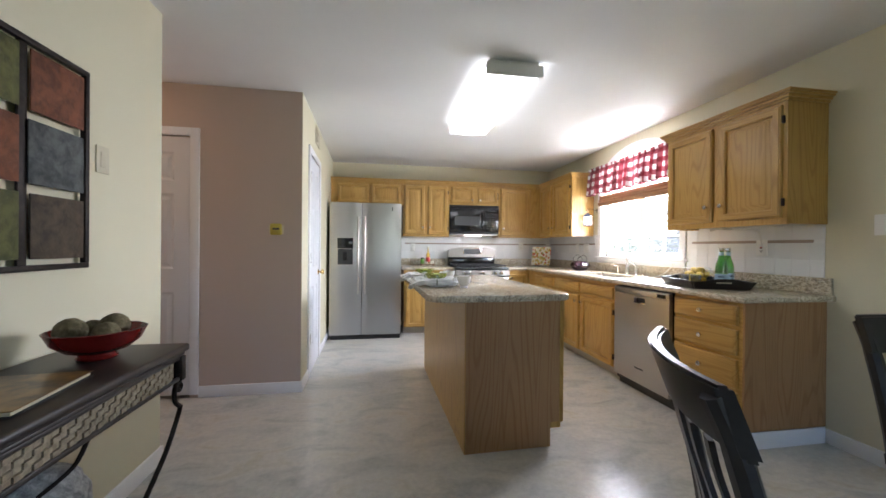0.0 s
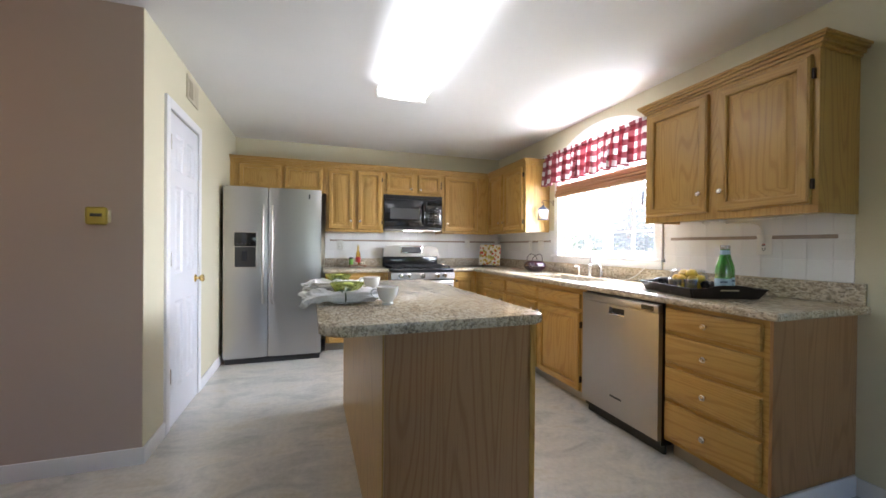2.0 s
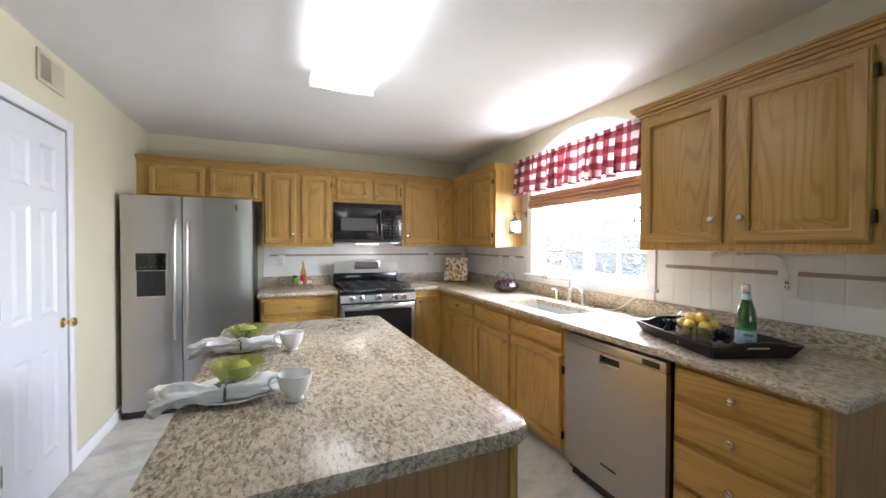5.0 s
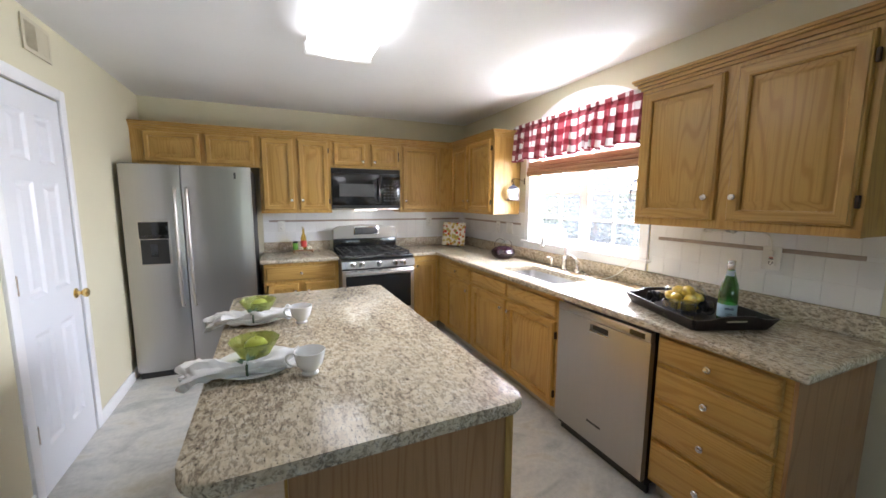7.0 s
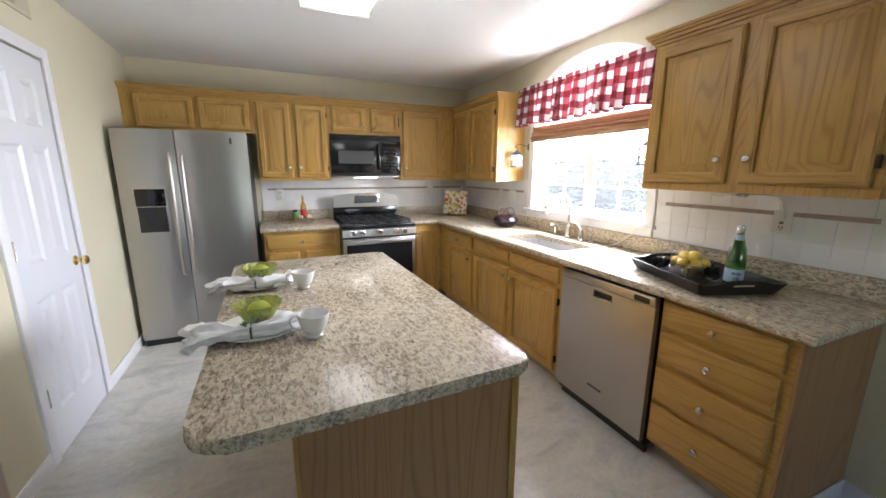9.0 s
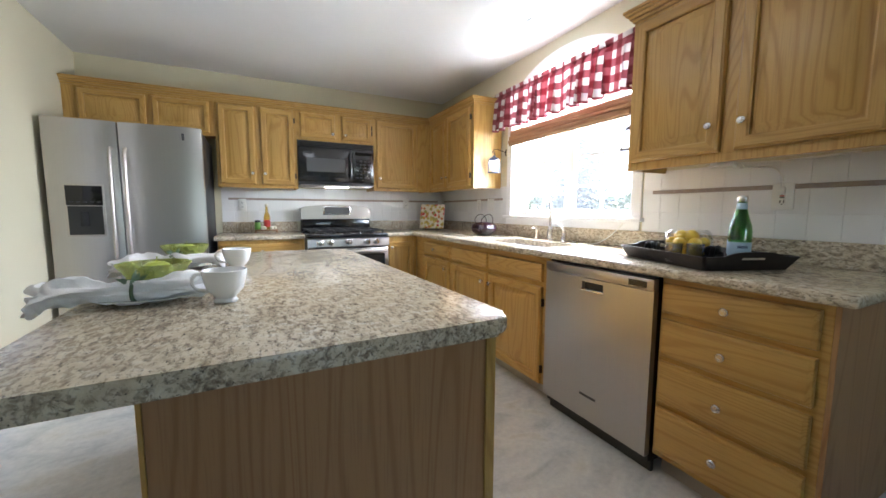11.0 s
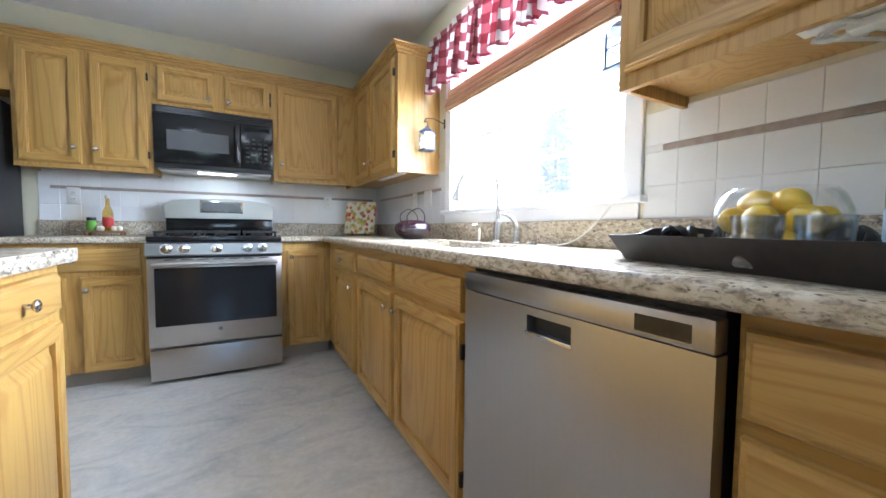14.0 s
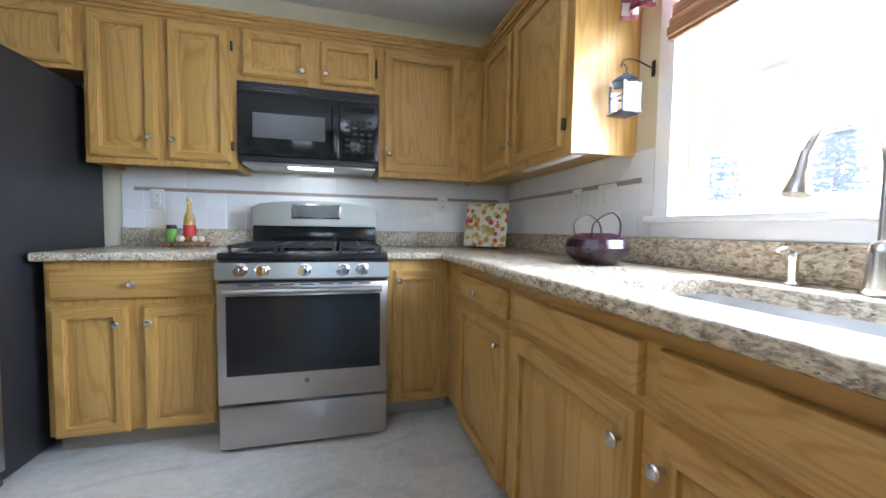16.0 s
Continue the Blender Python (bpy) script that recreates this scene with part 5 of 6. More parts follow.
# Under-cabinet lamps
def strip_lamp(x0, x1, y0, y1, z, label):
    u = thing("under_cabinet_light", ((x0 + x1) / 2, (y0 + y1) / 2, z), label, "light")
    part("housing", box(B(), x0, x1, y0, y1, z, z + 0.022, 0.004), WHITE_PLASTIC, u)
    part("lens", box(B(), x0 + 0.008, x1 - 0.008, y0 + 0.02, y1 - 0.02, z - 0.006, z, 0.003), WHITE_PLASTIC, u)
    return u


u = strip_lamp(2.66, 2.72, 1.90, 2.47, 1.362, "white strip light under the wall cabinet")
part("cable", tube(B(), smooth_path([(2.69, 2.44, 1.352), (2.72, 2.40, 1.338), (2.74, 2.36, 1.35), (2.76, 2.20, 1.345), (2.74, 1.98, 1.35)], 6), 0.004, 6), WHITE_PLASTIC, u)
part("cable", tube(B(), smooth_path([(2.72, 2.44, 1.350), (2.80, 2.36, 1.338), (2.89, 2.30, 1.335), (2.908, 2.265, 1.30), (2.912, 2.258, 1.245)], 6), 0.004, 6), WHITE_PLASTIC, u)
tangle = [(2.70 + 0.030 * math.cos(a * 1.0) + 0.016 * math.sin(a * 2.3), 2.385 + 0.055 * math.sin(a * 0.83), 1.340 + 0.011 * math.sin(a * 1.7)) for a in np.linspace(0, 16, 34)]
part("cable", tube(B(), smooth_path(tangle, 4), 0.0035, 6), WHITE_PLASTIC, u, "tangled white cable")
part("connector", box(B(), 2.675, 2.715, 2.34, 2.40, 1.334, 1.352, 0.005), WHITE_PLASTIC, u)
part("plug", box(B(), 2.902, 2.914, 2.245, 2.271, 1.215, 1.245, 0.004), WHITE_PLASTIC, u)
strip_lamp(2.66, 2.72, 4.46, 4.95, 1.352, "white strip light under the corner cabinet")

# Tray with bottles, glasses and lemons
tm = pose(2.595, 2.415, COUNTER + 0.001, 0, 0, -20)
ty = thing("serving_tray", (2.595, 2.415, COUNTER + 0.001), "dark wooden serving tray with cut-out handles", "tray", turn=-20)
HW, HL, FL = 0.166, 0.236, 0.028
part("bottom", box(B(), -HW, HW, -HL, HL, 0.0, 0.008, 0.002), ESPRESSO, ty, local=True)


def tray_side(a, b, out, heights):
    """A flared side from a to b that leans outwards; heights of its rim along the way."""
    w = B()
    n = len(heights) - 1
    o = Vector((*out, 0))
    rows = []
    for i, h in enumerate(heights):
        p = Vector((*a, 0)).lerp(Vector((*b, 0)), i / n)
        q = p + o * FL * (h / 0.055)
        ext = (Vector((*b, 0)) - Vector((*a, 0))).normalized() * (FL * (2 * i / n - 1)) * (h / 0.055)
        rows.append([w.verts.new(v) for v in (p, q + ext + Vector((0, 0, h)), q + ext + o * 0.010 + Vector((0, 0, h)), p + o * 0.010)])
    for r, s in zip(rows, rows[1:]):
        for k in range(4):
            w.faces.new((r[k], s[k], s[(k + 1) % 4], r[(k + 1) % 4]))
    w.faces.new(rows[0])
    w.faces.new(rows[-1][::-1])
    return w


flat = [0.055] * 5
hump = [0.055, 0.055, 0.058, 0.070, 0.074, 0.074, 0.074, 0.070, 0.058, 0.055, 0.055]
part("side", tray_side((-HW, -HL), (-HW, HL), (-1, 0), flat), ESPRESSO, ty, smooth=False, local=True)
part("side", tray_side((HW, HL), (HW, -HL), (1, 0), flat), ESPRESSO, ty, smooth=False, local=True)
for sgn in (-1, 1):
    part("side", tray_side((sgn * HW, sgn * HL), (-sgn * HW, sgn * HL), (0, sgn), hump), ESPRESSO, ty, smooth=False, local=True)
    part("hand_slot", box(B(), -0.048, 0.048, sgn * (HL + 0.027) - 0.009, sgn * (HL + 0.027) + 0.009, 0.043, 0.058, 0.004), IVORY_PLASTIC, ty, "pale hand slot", local=True)


def on_tray(u, v, z=0.009):
    return tm @ Vector((u, v, z))


def water_bottle(at, turn):
    b = thing("water_bottle", tuple(at), "green glass water bottle with a pale blue label", "bottle", "bottles on the tray", turn)
    part("glass", lathe(B(), [(0.028, 0), (0.036, 0.004), (0.037, 0.02), (0.037, 0.135), (0.034, 0.160), (0.024, 0.192), (0.016, 0.225), (0.0135, 0.250), (0.0145, 0.254), (0.0145, 0.262)], segs=28), GREEN_GLASS, b, local=True)
    part("label_band", lathe(B(), [(0.0373, 0.035), (0.0378, 0.036), (0.0378, 0.094), (0.0373, 0.095)], segs=28), LABEL_BLUE, b, "pale blue paper label", local=True)
    for z0, z1, a in ((0.072, 0.082, 0.9), (0.052, 0.056, 0.6), (0.044, 0.047, 0.5)):
        q = B()
        for i in range(8):
            c0, c1 = math.pi - a / 2 * 0.9 + i * a / 8 + 0.35, math.pi - a / 2 * 0.9 + (i + 0.7) * a / 8 + 0.35
            q.faces.new([q.verts.new((0.0384 * math.cos(c), 0.0384 * math.sin(c), z)) for c, z in ((c0, z0), (c1, z0), (c1, z1), (c0, z1))])
        part("print_bar", q, LABEL_NAVY, b, local=True)
    part("neck_label", lathe(B(), [(0.0150, 0.224), (0.0165, 0.225), (0.0143, 0.248), (0.0138, 0.249)], segs=24), LABEL_BLUE, b, local=True)
    part("cap", lathe(B(), [(0.0150, 0.254), (0.0156, 0.256), (0.0156, 0.274), (0.0135, 0.277), (0.004, 0.277)], segs=24), NICKEL, b, "silver screw cap", local=True)
    return b


water_bottle((2.562, 2.239, COUNTER + 0.0095), 20)
water_bottle((2.682, 2.302, COUNTER + 0.0095), 60)


def tumbler(at):
    g = thing("glass_tumbler", tuple(at), "clear drinking glass on the tray", "glass", "glasses on the tray")
    part("bowl", lathe(B(), [(0.026, 0), (0.029, 0.003), (0.034, 0.080), (0.032, 0.081), (0.0275, 0.010), (0.004, 0.009)], segs=28), TUMBLER_GLASS, g, local=True)


LB = Vector((2.568, 2.442, COUNTER + 0.010))
tumbler((2.464, 2.350, COUNTER + 0.010))
tumbler((2.425, 2.415, COUNTER + 0.010))
fb = thing("fruit_bowl", tuple(LB), "clear glass bowl heaped with lemons", "bowl")
part("bowl", lathe(B(), [(0.042, 0), (0.050, 0.003), (0.078, 0.030), (0.094, 0.066), (0.095, 0.092), (0.086, 0.118), (0.074, 0.132)], segs=32, lid=False), CLEAR, fb, local=True)
rng = random.Random(3)


def fruit_mesh(r, squash, tip, wobble=0.03):
    f = B()
    bmesh.ops.create_uvsphere(f, u_segments=16, v_segments=10, radius=r)
    for v in f.verts:
        d = v.co.normalized()
        v.co.z *= squash
        v.co.z += tip * r * (abs(d.z) ** 8) * (1 if d.z > 0 else -1)
        v.co *= 1 + wobble * noise.noise(d * 2.2 + Vector((r * 90, 0, 0)))
    return f


for k in range(14):
    if k < 5:
        a, rr, z = k * 2 * math.pi / 5 + 0.3, 0.040, 0.036
    elif k < 11:
        a, rr, z = k * math.pi / 3 + 1.0, 0.058, 0.076
    else:
        a, rr, z = k * 2 * math.pi / 3, 0.026, 0.106
    solid("lemon", merge(B(), fruit_mesh(0.0255, 1.10, 0.20), pose(LB.x + rr * math.cos(a), LB.y + rr * math.sin(a), LB.z + z, rng.uniform(50, 120), rng.uniform(0, 90), rng.uniform(0, 360))), LEMON, "ripe yellow lemon in the glass bowl", "lemon", "lemons in the bowl")
# dark cloth napkins tied on the tray
for k, (u, v, r) in enumerate(((-0.085, 0.185, 20), (0.03, -0.045, 70), (0.04, 0.19, 140))):
    p = on_tray(u, v, 0.010)
    cb = B()
    for q in range(3):
        a = q * 2.1 + k
        pts = [(p.x + 0.036 * math.cos(a + t) * math.sin(t * 1.5), p.y + 0.034 * math.sin(a + t) * math.cos(t), p.z + 0.012 + 0.046 * math.sin(t + 0.4 * q) ** 2) for t in np.linspace(0, 3.1, 12)]
        tube(cb, smooth_path(pts, 3), 0.010, 8)
    solid("black_napkin", cb, BLACK_CLOTH, "black cloth napkin knotted on the tray", "napkin", "napkins on the tray")


# Place settings on the island
def apple_mesh(r):
    f = B()
    bmesh.ops.create_uvsphere(f, u_segments=18, v_segments=12, radius=r)
    for v in f.verts:
        d = v.co.normalized()
        v.co.z *= 0.9
        v.co.z -= 0.22 * r * math.exp(-((d.x ** 2 + d.y ** 2) / 0.06)) * (1 if d.z > 0 else -0.6)
    tube(f, [(0, 0, r * 0.62), (0.002, 0.001, r * 1.15)], 0.0016, 5)
    return f


def place_setting(px, py, seed):
    z = COUNTER + 0.001
    solid("dinner_plate", lathe(B(), [(0.070, z), (0.078, z + 0.003), (0.105, z + 0.010), (0.132, z + 0.015), (0.133, z + 0.018), (0.104, z + 0.014), (0.078, z + 0.008), (0.01, z + 0.006)], (px, py, 0), 48), PORCELAIN, "white round dinner plate on the island", "plate", "place settings")
    bx, by, bz = px - 0.005, py + 0.035, z + 0.009
    gb = thing("glass_bowl", (bx, by, bz), "green pressed-glass bowl holding a green apple", "bowl", "place settings")
    f = B()
    prof = [(0.036, 0.0), (0.040, 0.004), (0.052, 0.030), (0.068, 0.056), (0.080, 0.074), (0.078, 0.077), (0.062, 0.060), (0.047, 0.030), (0.034, 0.008), (0.006, 0.007)]
    lathe(f, prof, segs=40)
    for v in f.verts:
        a = math.atan2(v.co.y, v.co.x)
        r = math.hypot(v.co.x, v.co.y)
        if r > 0.06:
            v.co.x *= 1 + 0.03 * math.sin(12 * a)
            v.co.y *= 1 + 0.03 * math.sin(12 * a)
    part("bowl", f, LIME_GLASS, gb, local=True)
    ap = apple_mesh(0.038)
    bmesh.ops.translate(ap, vec=(bx + 0.004, by, bz + 0.048), verts=ap.verts)
    solid("green_apple", ap, APPLE, "shiny green apple in a glass bowl", "apple", "place settings")
    # napkin drawn through a leafy ring and laid across the plate's rim
    nk = thing("napkin", (px - 0.03, py - 0.09, z + 0.02), "white cloth napkin pulled through a green leaf ring", "napkin", "place settings")
    rng = random.Random(seed)
    path = smooth_path([(px - 0.205, py - 0.066, z + 0.016), (px - 0.180, py - 0.062, z + 0.030), (px - 0.135, py - 0.066, z + 0.040), (px - 0.08, py - 0.085, z + 0.036), (px - 0.02, py - 0.095, z + 0.034), (px + 0.05, py - 0.085, z + 0.036), (px + 0.110, py - 0.065, z + 0.036), (px + 0.135, py - 0.055, z + 0.032)], 7)
    wide = [0.036, 0.052, 0.060, 0.056, 0.042, 0.028, 0.018, 0.016, 0.022, 0.029, 0.031, 0.026, 0.012]
    n = B()
    rings = []
    m = len(path)
    for i, p in enumerate(path):
        t = i / (m - 1)
        k = t * (len(wide) - 1)
        w = wide[int(k)] * (1 - k % 1) + wide[min(int(k) + 1, len(wide) - 1)] * (k % 1)
        ring = []
        for s in range(28):
            a = 2 * math.pi * s / 28
            fold = 1 + 0.16 * math.sin(5 * a + seed + 6.0 * t) * min(1, w / 0.03) + 0.55 * noise.noise(Vector((a * 1.2, t * 7, seed))) + 0.22 * noise.noise(Vector((a * 3.1, t * 19, seed + 4)))
            ring.append(n.verts.new((p.x + (0.010 + 0.022 * (1 - t) ** 4) * noise.noise(Vector((a * 1.3, t * 4, seed + 9))), p.y + w * math.cos(a) * fold, max(z + 0.0015 if p.x > px - 0.17 else z - 0.012, p.z + (0.024 + 0.026 * noise.noise(Vector((t * 6, a, seed)))) * math.sin(a) * fold))))
        rings.append(ring)
    for a, b in zip(rings, rings[1:]):
        for s in range(28):
            n.faces.new((a[s], a[(s + 1) % 28], b[(s + 1) % 28], b[s]))
    n.faces.new(rings[0][::-1])
    n.faces.new(rings[-1])
    part("cloth", n, LINEN, nk)
    rp = Vector((px - 0.02, py - 0.095, z + 0.034))
    ringm = B()
    tube(ringm, [rp + Vector((0, 0.022 * math.cos(a), 0.020 * math.sin(a))) for a in np.linspace(0, 2 * math.pi, 18)], 0.004, 6)
    ring_o = part("napkin_ring", ringm, LEAF, nk, "green leafy napkin ring")
    lf = B()
    for k in range(9):
        a, e = rng.uniform(0, 6.28), rng.uniform(0.2, 1.2)
        d = Vector((math.cos(a) * math.cos(e), math.sin(a) * math.cos(e), math.sin(e)))
        side = d.orthogonal().normalized() * 0.007
        b0 = rp + Vector((0, 0, 0.018))
        q = [b0, b0 + d * 0.016 + side, b0 + d * 0.036, b0 + d * 0.016 - side]
        lf.faces.new([lf.verts.new(v) for v in q])
    part("leaf_spray", lf, LEAF, nk, smooth=False)


def cup(cx, cy, turn):
    z = COUNTER + 0.001
    c = thing("coffee_cup", (cx, cy, z), "white footed porcelain coffee cup with a handle", "cup", "place settings", turn)
    part("bowl", lathe(B(), [(0.026, 0), (0.027, 0.003), (0.022, 0.010), (0.026, 0.016), (0.040, 0.032), (0.046, 0.055), (0.050, 0.078), (0.048, 0.079), (0.044, 0.056), (0.037, 0.034), (0.022, 0.021), (0.005, 0.020)], segs=36), PORCELAIN, c, local=True)
    part("handle", tube(B(), smooth_path([(0.045, 0, 0.066), (0.064, 0, 0.068), (0.074, 0, 0.052), (0.064, 0, 0.032), (0.038, 0, 0.026)], 5), 0.0042, 8), PORCELAIN, c, local=True)


place_setting(0.600, 2.600, 4)
place_setting(0.585, 3.160, 11)
cup(0.765, 2.475, 165)
cup(0.765, 3.035, 165)

# On the worktop beside the range: a small footed tray with a bottle, a jar and eggs
ct = thing("footed_board", (0.925, 5.53, COUNTER + 0.001), "small brown wooden footed tray", "tray")
part("board", box(B(), 0.800, 1.010, 5.475, 5.585, 0.934, 0.946, 0.003), TRAY_WOOD, ct)
for x in (0.812, 0.998):
    for y in (5.487, 5.573):
        part("foot", box(B(), x - 0.008, x + 0.008, y - 0.008, y + 0.008, 0.915, 0.934, 0.002), TRAY_WOOD, ct)
ob_ = thing("oil_bottle", (0.915, 5.54, 0.9465), "slim amber bottle with a red label", "bottle")
part("glass", lathe(B(), [(0.026, 0), (0.030, 0.003), (0.030, 0.120), (0.025, 0.144), (0.013, 0.172), (0.011, 0.222), (0.012, 0.226)], segs=20), AMBER_GLASS, ob_, local=True)
part("label_band", lathe(B(), [(0.0302, 0.025), (0.0308, 0.026), (0.0308, 0.092), (0.0302, 0.093)], segs=20), LABEL_RED, ob_, "red paper label", local=True)
part("cap", lathe(B(), [(0.0125, 0.224), (0.013, 0.225), (0.013, 0.246), (0.004, 0.247)], segs=16), IVORY_PLASTIC, ob_, local=True)
jr = thing("spice_jar", (0.830, 5.53, 0.9465), "green labelled jar with a dark lid", "jar")
part("jar", lathe(B(), [(0.024, 0), (0.027, 0.004), (0.027, 0.060), (0.022, 0.070)], segs=20), LABEL_GREEN, jr, local=True)
part("lid", lathe(B(), [(0.024, 0.070), (0.025, 0.072), (0.025, 0.090), (0.020, 0.092)], segs=20), BLACK_MATT, jr, "dark lid", local=True)
for k, (x, y) in enumerate(((0.875, 5.500), (0.955, 5.497), (0.985, 5.510), (0.968, 5.545), (0.892, 5.492))):
    solid("egg", merge(B(), fruit_mesh(0.015, 1.2, 0.0), Matrix.Translation((x, y, 0.9625))), CREAM, "pale speckled egg on the small tray", "egg", "eggs on the tray")


# Decorative plate on a stand in the corner
def painted_tile():
    m = material("painted_fruit_tile", 0.25)
    n = Nodes(m)
    v = n.coords((1, 1, 1), False)
    vo = n.add("ShaderNodeTexVoronoi")
    vo.inputs["Scale"].default_value = 26
    n.link(v, vo.inputs["Vector"])
    blob = n.ramp(vo.outputs["Distance"], [(0.46, (1, 1, 1)), (0.52, (0, 0, 0))])
    sep = n.add("ShaderNodeSeparateColor")
    n.link(vo.outputs["Color"], sep.inputs[0])
    hue = n.ramp(sep.outputs[0], [(0.2, (0.50, 0.05, 0.03)), (0.4, (0.55, 0.30, 0.05)), (0.6, (0.22, 0.26, 0.06)), (0.8, (0.60, 0.45, 0.10))])
    n.base(n.mix(blob, (0.74, 0.68, 0.52), hue))
    return m


bk = thing("painted_plaque", (2.645, 5.40, COUNTER + 0.001), "cream tile plaque painted with fruit and vegetables on a stand", "plaque", turn=-49)
pm = pose(0, 0, 0.016, -10, 0, 0)
part("tile", merge(B(), box(B(), -0.153, 0.153, -0.006, 0.006, 0.0, 0.284, 0.005), pm), painted_tile(), bk, local=True)
st = tube(B(), smooth_path([(-0.09, -0.03, 0.020), (-0.09, -0.028, 0.006), (-0.09, 0.03, 0.006), (-0.07, 0.075, 0.15)], 5), 0.004, 6)
tube(st, smooth_path([(0.09, -0.03, 0.020), (0.09, -0.028, 0.006), (0.09, 0.03, 0.006), (0.07, 0.075, 0.15)], 5), 0.004, 6)
tube(st, [(-0.09, 0.0, 0.006), (0.09, 0.0, 0.006)], 0.004, 6)
part("stand", st, RUSTY_IRON, bk, "dark wire stand", local=True)

# Pumpkin-shaped pot with a hoop handle
pt = thing("purple_pot", (2.700, 4.345, COUNTER + 0.001), "glossy purple pumpkin-shaped pot with wire handles", "pot")
pb = B()
lathe(pb, [(0.055, 0), (0.068, 0.003), (0.105, 0.034), (0.118, 0.064), (0.106, 0.094), (0.070, 0.114), (0.055, 0.118), (0.050, 0.112)], segs=48)
for v in pb.verts:
    a, r = math.atan2(v.co.y, v.co.x), math.hypot(v.co.x, v.co.y)
    k = 1 + 0.05 * abs(math.sin(4 * a)) - 0.03
    v.co.x *= k
    v.co.y *= k
part("body", pb, PURPLE, pt, local=True)
for s in (-1, 1):
    part("handle", tube(B(), smooth_path([(-0.06, s * 0.05, 0.105), (-0.058, s * 0.06, 0.155), (0.004, s * 0.072, 0.192), (0.052, s * 0.06, 0.16), (0.06, s * 0.05, 0.105)], 6), 0.0035, 6), RUSTY_IRON, pt, "thin wire hoop handle", local=True)

# Console table by the near wall
cn = thing("console_table", (-0.755, 0.95, 0), "dark wooden console table with woven apron and scrolled iron legs", "console table")
TX0, TX1, TY0, TY1 = -0.955, -0.548, 0.26, 1.625
part("tabletop", box(B(), TX0, TX1, TY0, TY1, 0.770, 0.800, 0.010, 3), ESPRESSO, cn)
part("edge_bead", box(B(), TX0 + 0.02, TX1 - 0.012, TY0 + 0.012, TY1 - 0.012, 0.755, 0.770, 0.006), ESPRESSO, cn)
WICKER = mottled("woven_rattan", (0.17, 0.13, 0.08), (0.30, 0.25, 0.17), 60, 0.7, relief=0.5)
strand = bpy.data.meshes.new("strand")
sb = box(B(), -0.005, 0.005, -0.0112, 0.0112, -0.007, 0.007)
finish(strand, sb, WICKER, False)
weave_rail = part("woven_apron", box(B(), TX1 - 0.040, TX1 - 0.036, TY0 + 0.05, TY1 - 0.05, 0.677, 0.7415), WICKER, cn, "woven rattan apron")
weave_end = part("woven_apron", box(B(), TX0 + 0.05, TX1 - 0.05, TY1 - 0.040, TY1 - 0.036, 0.677, 0.7415), WICKER, cn, "woven rattan apron")


def strands(bed, start, step, count, turn):
    """Four rows of short woven strands along one side."""
    for k in range(count):
        for r in range(4):
            o = 0.004 if (k + r) % 2 else 0.0
            p = Vector(start) + Vector(step) * k + Vector((0, 0, 0.0165 * r))
            p += Vector((0, o, 0)) if turn else Vector((o, 0, 0))
            e = new("strand", strand)
            e.parent = bed
            e.matrix_basis = WORLD[bed].inverted() @ pose(*p, 0, 0, turn)

strands(weave_rail, (TX1 - 0.029, TY0 + 0.072, 0.684), (0, 0.024, 0), 51, 0)
strands(weave_end, (TX0 + 0.062, TY1 - 0.029, 0.684), (0.024, 0, 0), 12, 90)
ap = box(B(), TX1 - 0.032, TX1 - 0.018, TY0 + 0.03, TY1 - 0.03, 0.662, 0.676, 0.003)
box(ap, TX0 + 0.03, TX1 - 0.033, TY1 - 0.032, TY1 - 0.018, 0.662, 0.676, 0.003)
box(ap, TX1 - 0.032, TX1 - 0.018, TY0 + 0.03, TY1 - 0.03, 0.742, 0.7545, 0.003)
part("apron_rail", ap, ESPRESSO, cn)
for x, y in ((TX1 - 0.026, TY1 - 0.026), (TX0 + 0.026, TY1 - 0.026), (TX1 - 0.026, TY0 + 0.026), (TX0 + 0.026, TY0 + 0.026)):
    sx = 1 if x > -0.75 else -1
    sy = 1 if y > 1 else -1
    lg = box(B(), x - 0.016, x + 0.016, y - 0.016, y + 0.016, 0.66, 0.754, 0.003)
    def lp(d, z):
        """A point of the leg, d inwards along the table's length from its corner."""
        return (x + sx * 0.0, y - sy * d, z)
    sc = [(0.010, 0.662), (0.018, 0.640), (0.006, 0.622), (-0.008, 0.634), (0.004, 0.652), (0.026, 0.650), (0.038, 0.620), (0.030, 0.585), (0.002, 0.560), (-0.004, 0.550), (0.030, 0.50), (0.090, 0.43), (0.160, 0.375), (0.225, 0.325), (0.265, 0.27), (0.265, 0.21), (0.220, 0.13), (0.130, 0.06), (0.045, 0.012), (0.0, 0.010)]
    tube(lg, smooth_path([lp(d, z) for d, z in sc], 5), 0.0085, 8)
    part("leg", lg, RUSTY_IRON, cn, "scrolled wrought iron leg")
part("lower_shelf", box(B(), TX0 + 0.03, TX1 - 0.02, TY0 + 0.27, TY1 - 0.27, 0.282, 0.300, 0.004), RUSTY_IRON, cn, "dark iron lower shelf")
for y in (0.62, 1.12):
    part("brace", tube(B(), smooth_path([(TX1 - 0.03, y + 0.02, 0.662), (TX1 - 0.05, y, 0.60), (TX1 - 0.10, y - 0.04, 0.55)], 5), 0.006, 6), RUSTY_IRON, cn)

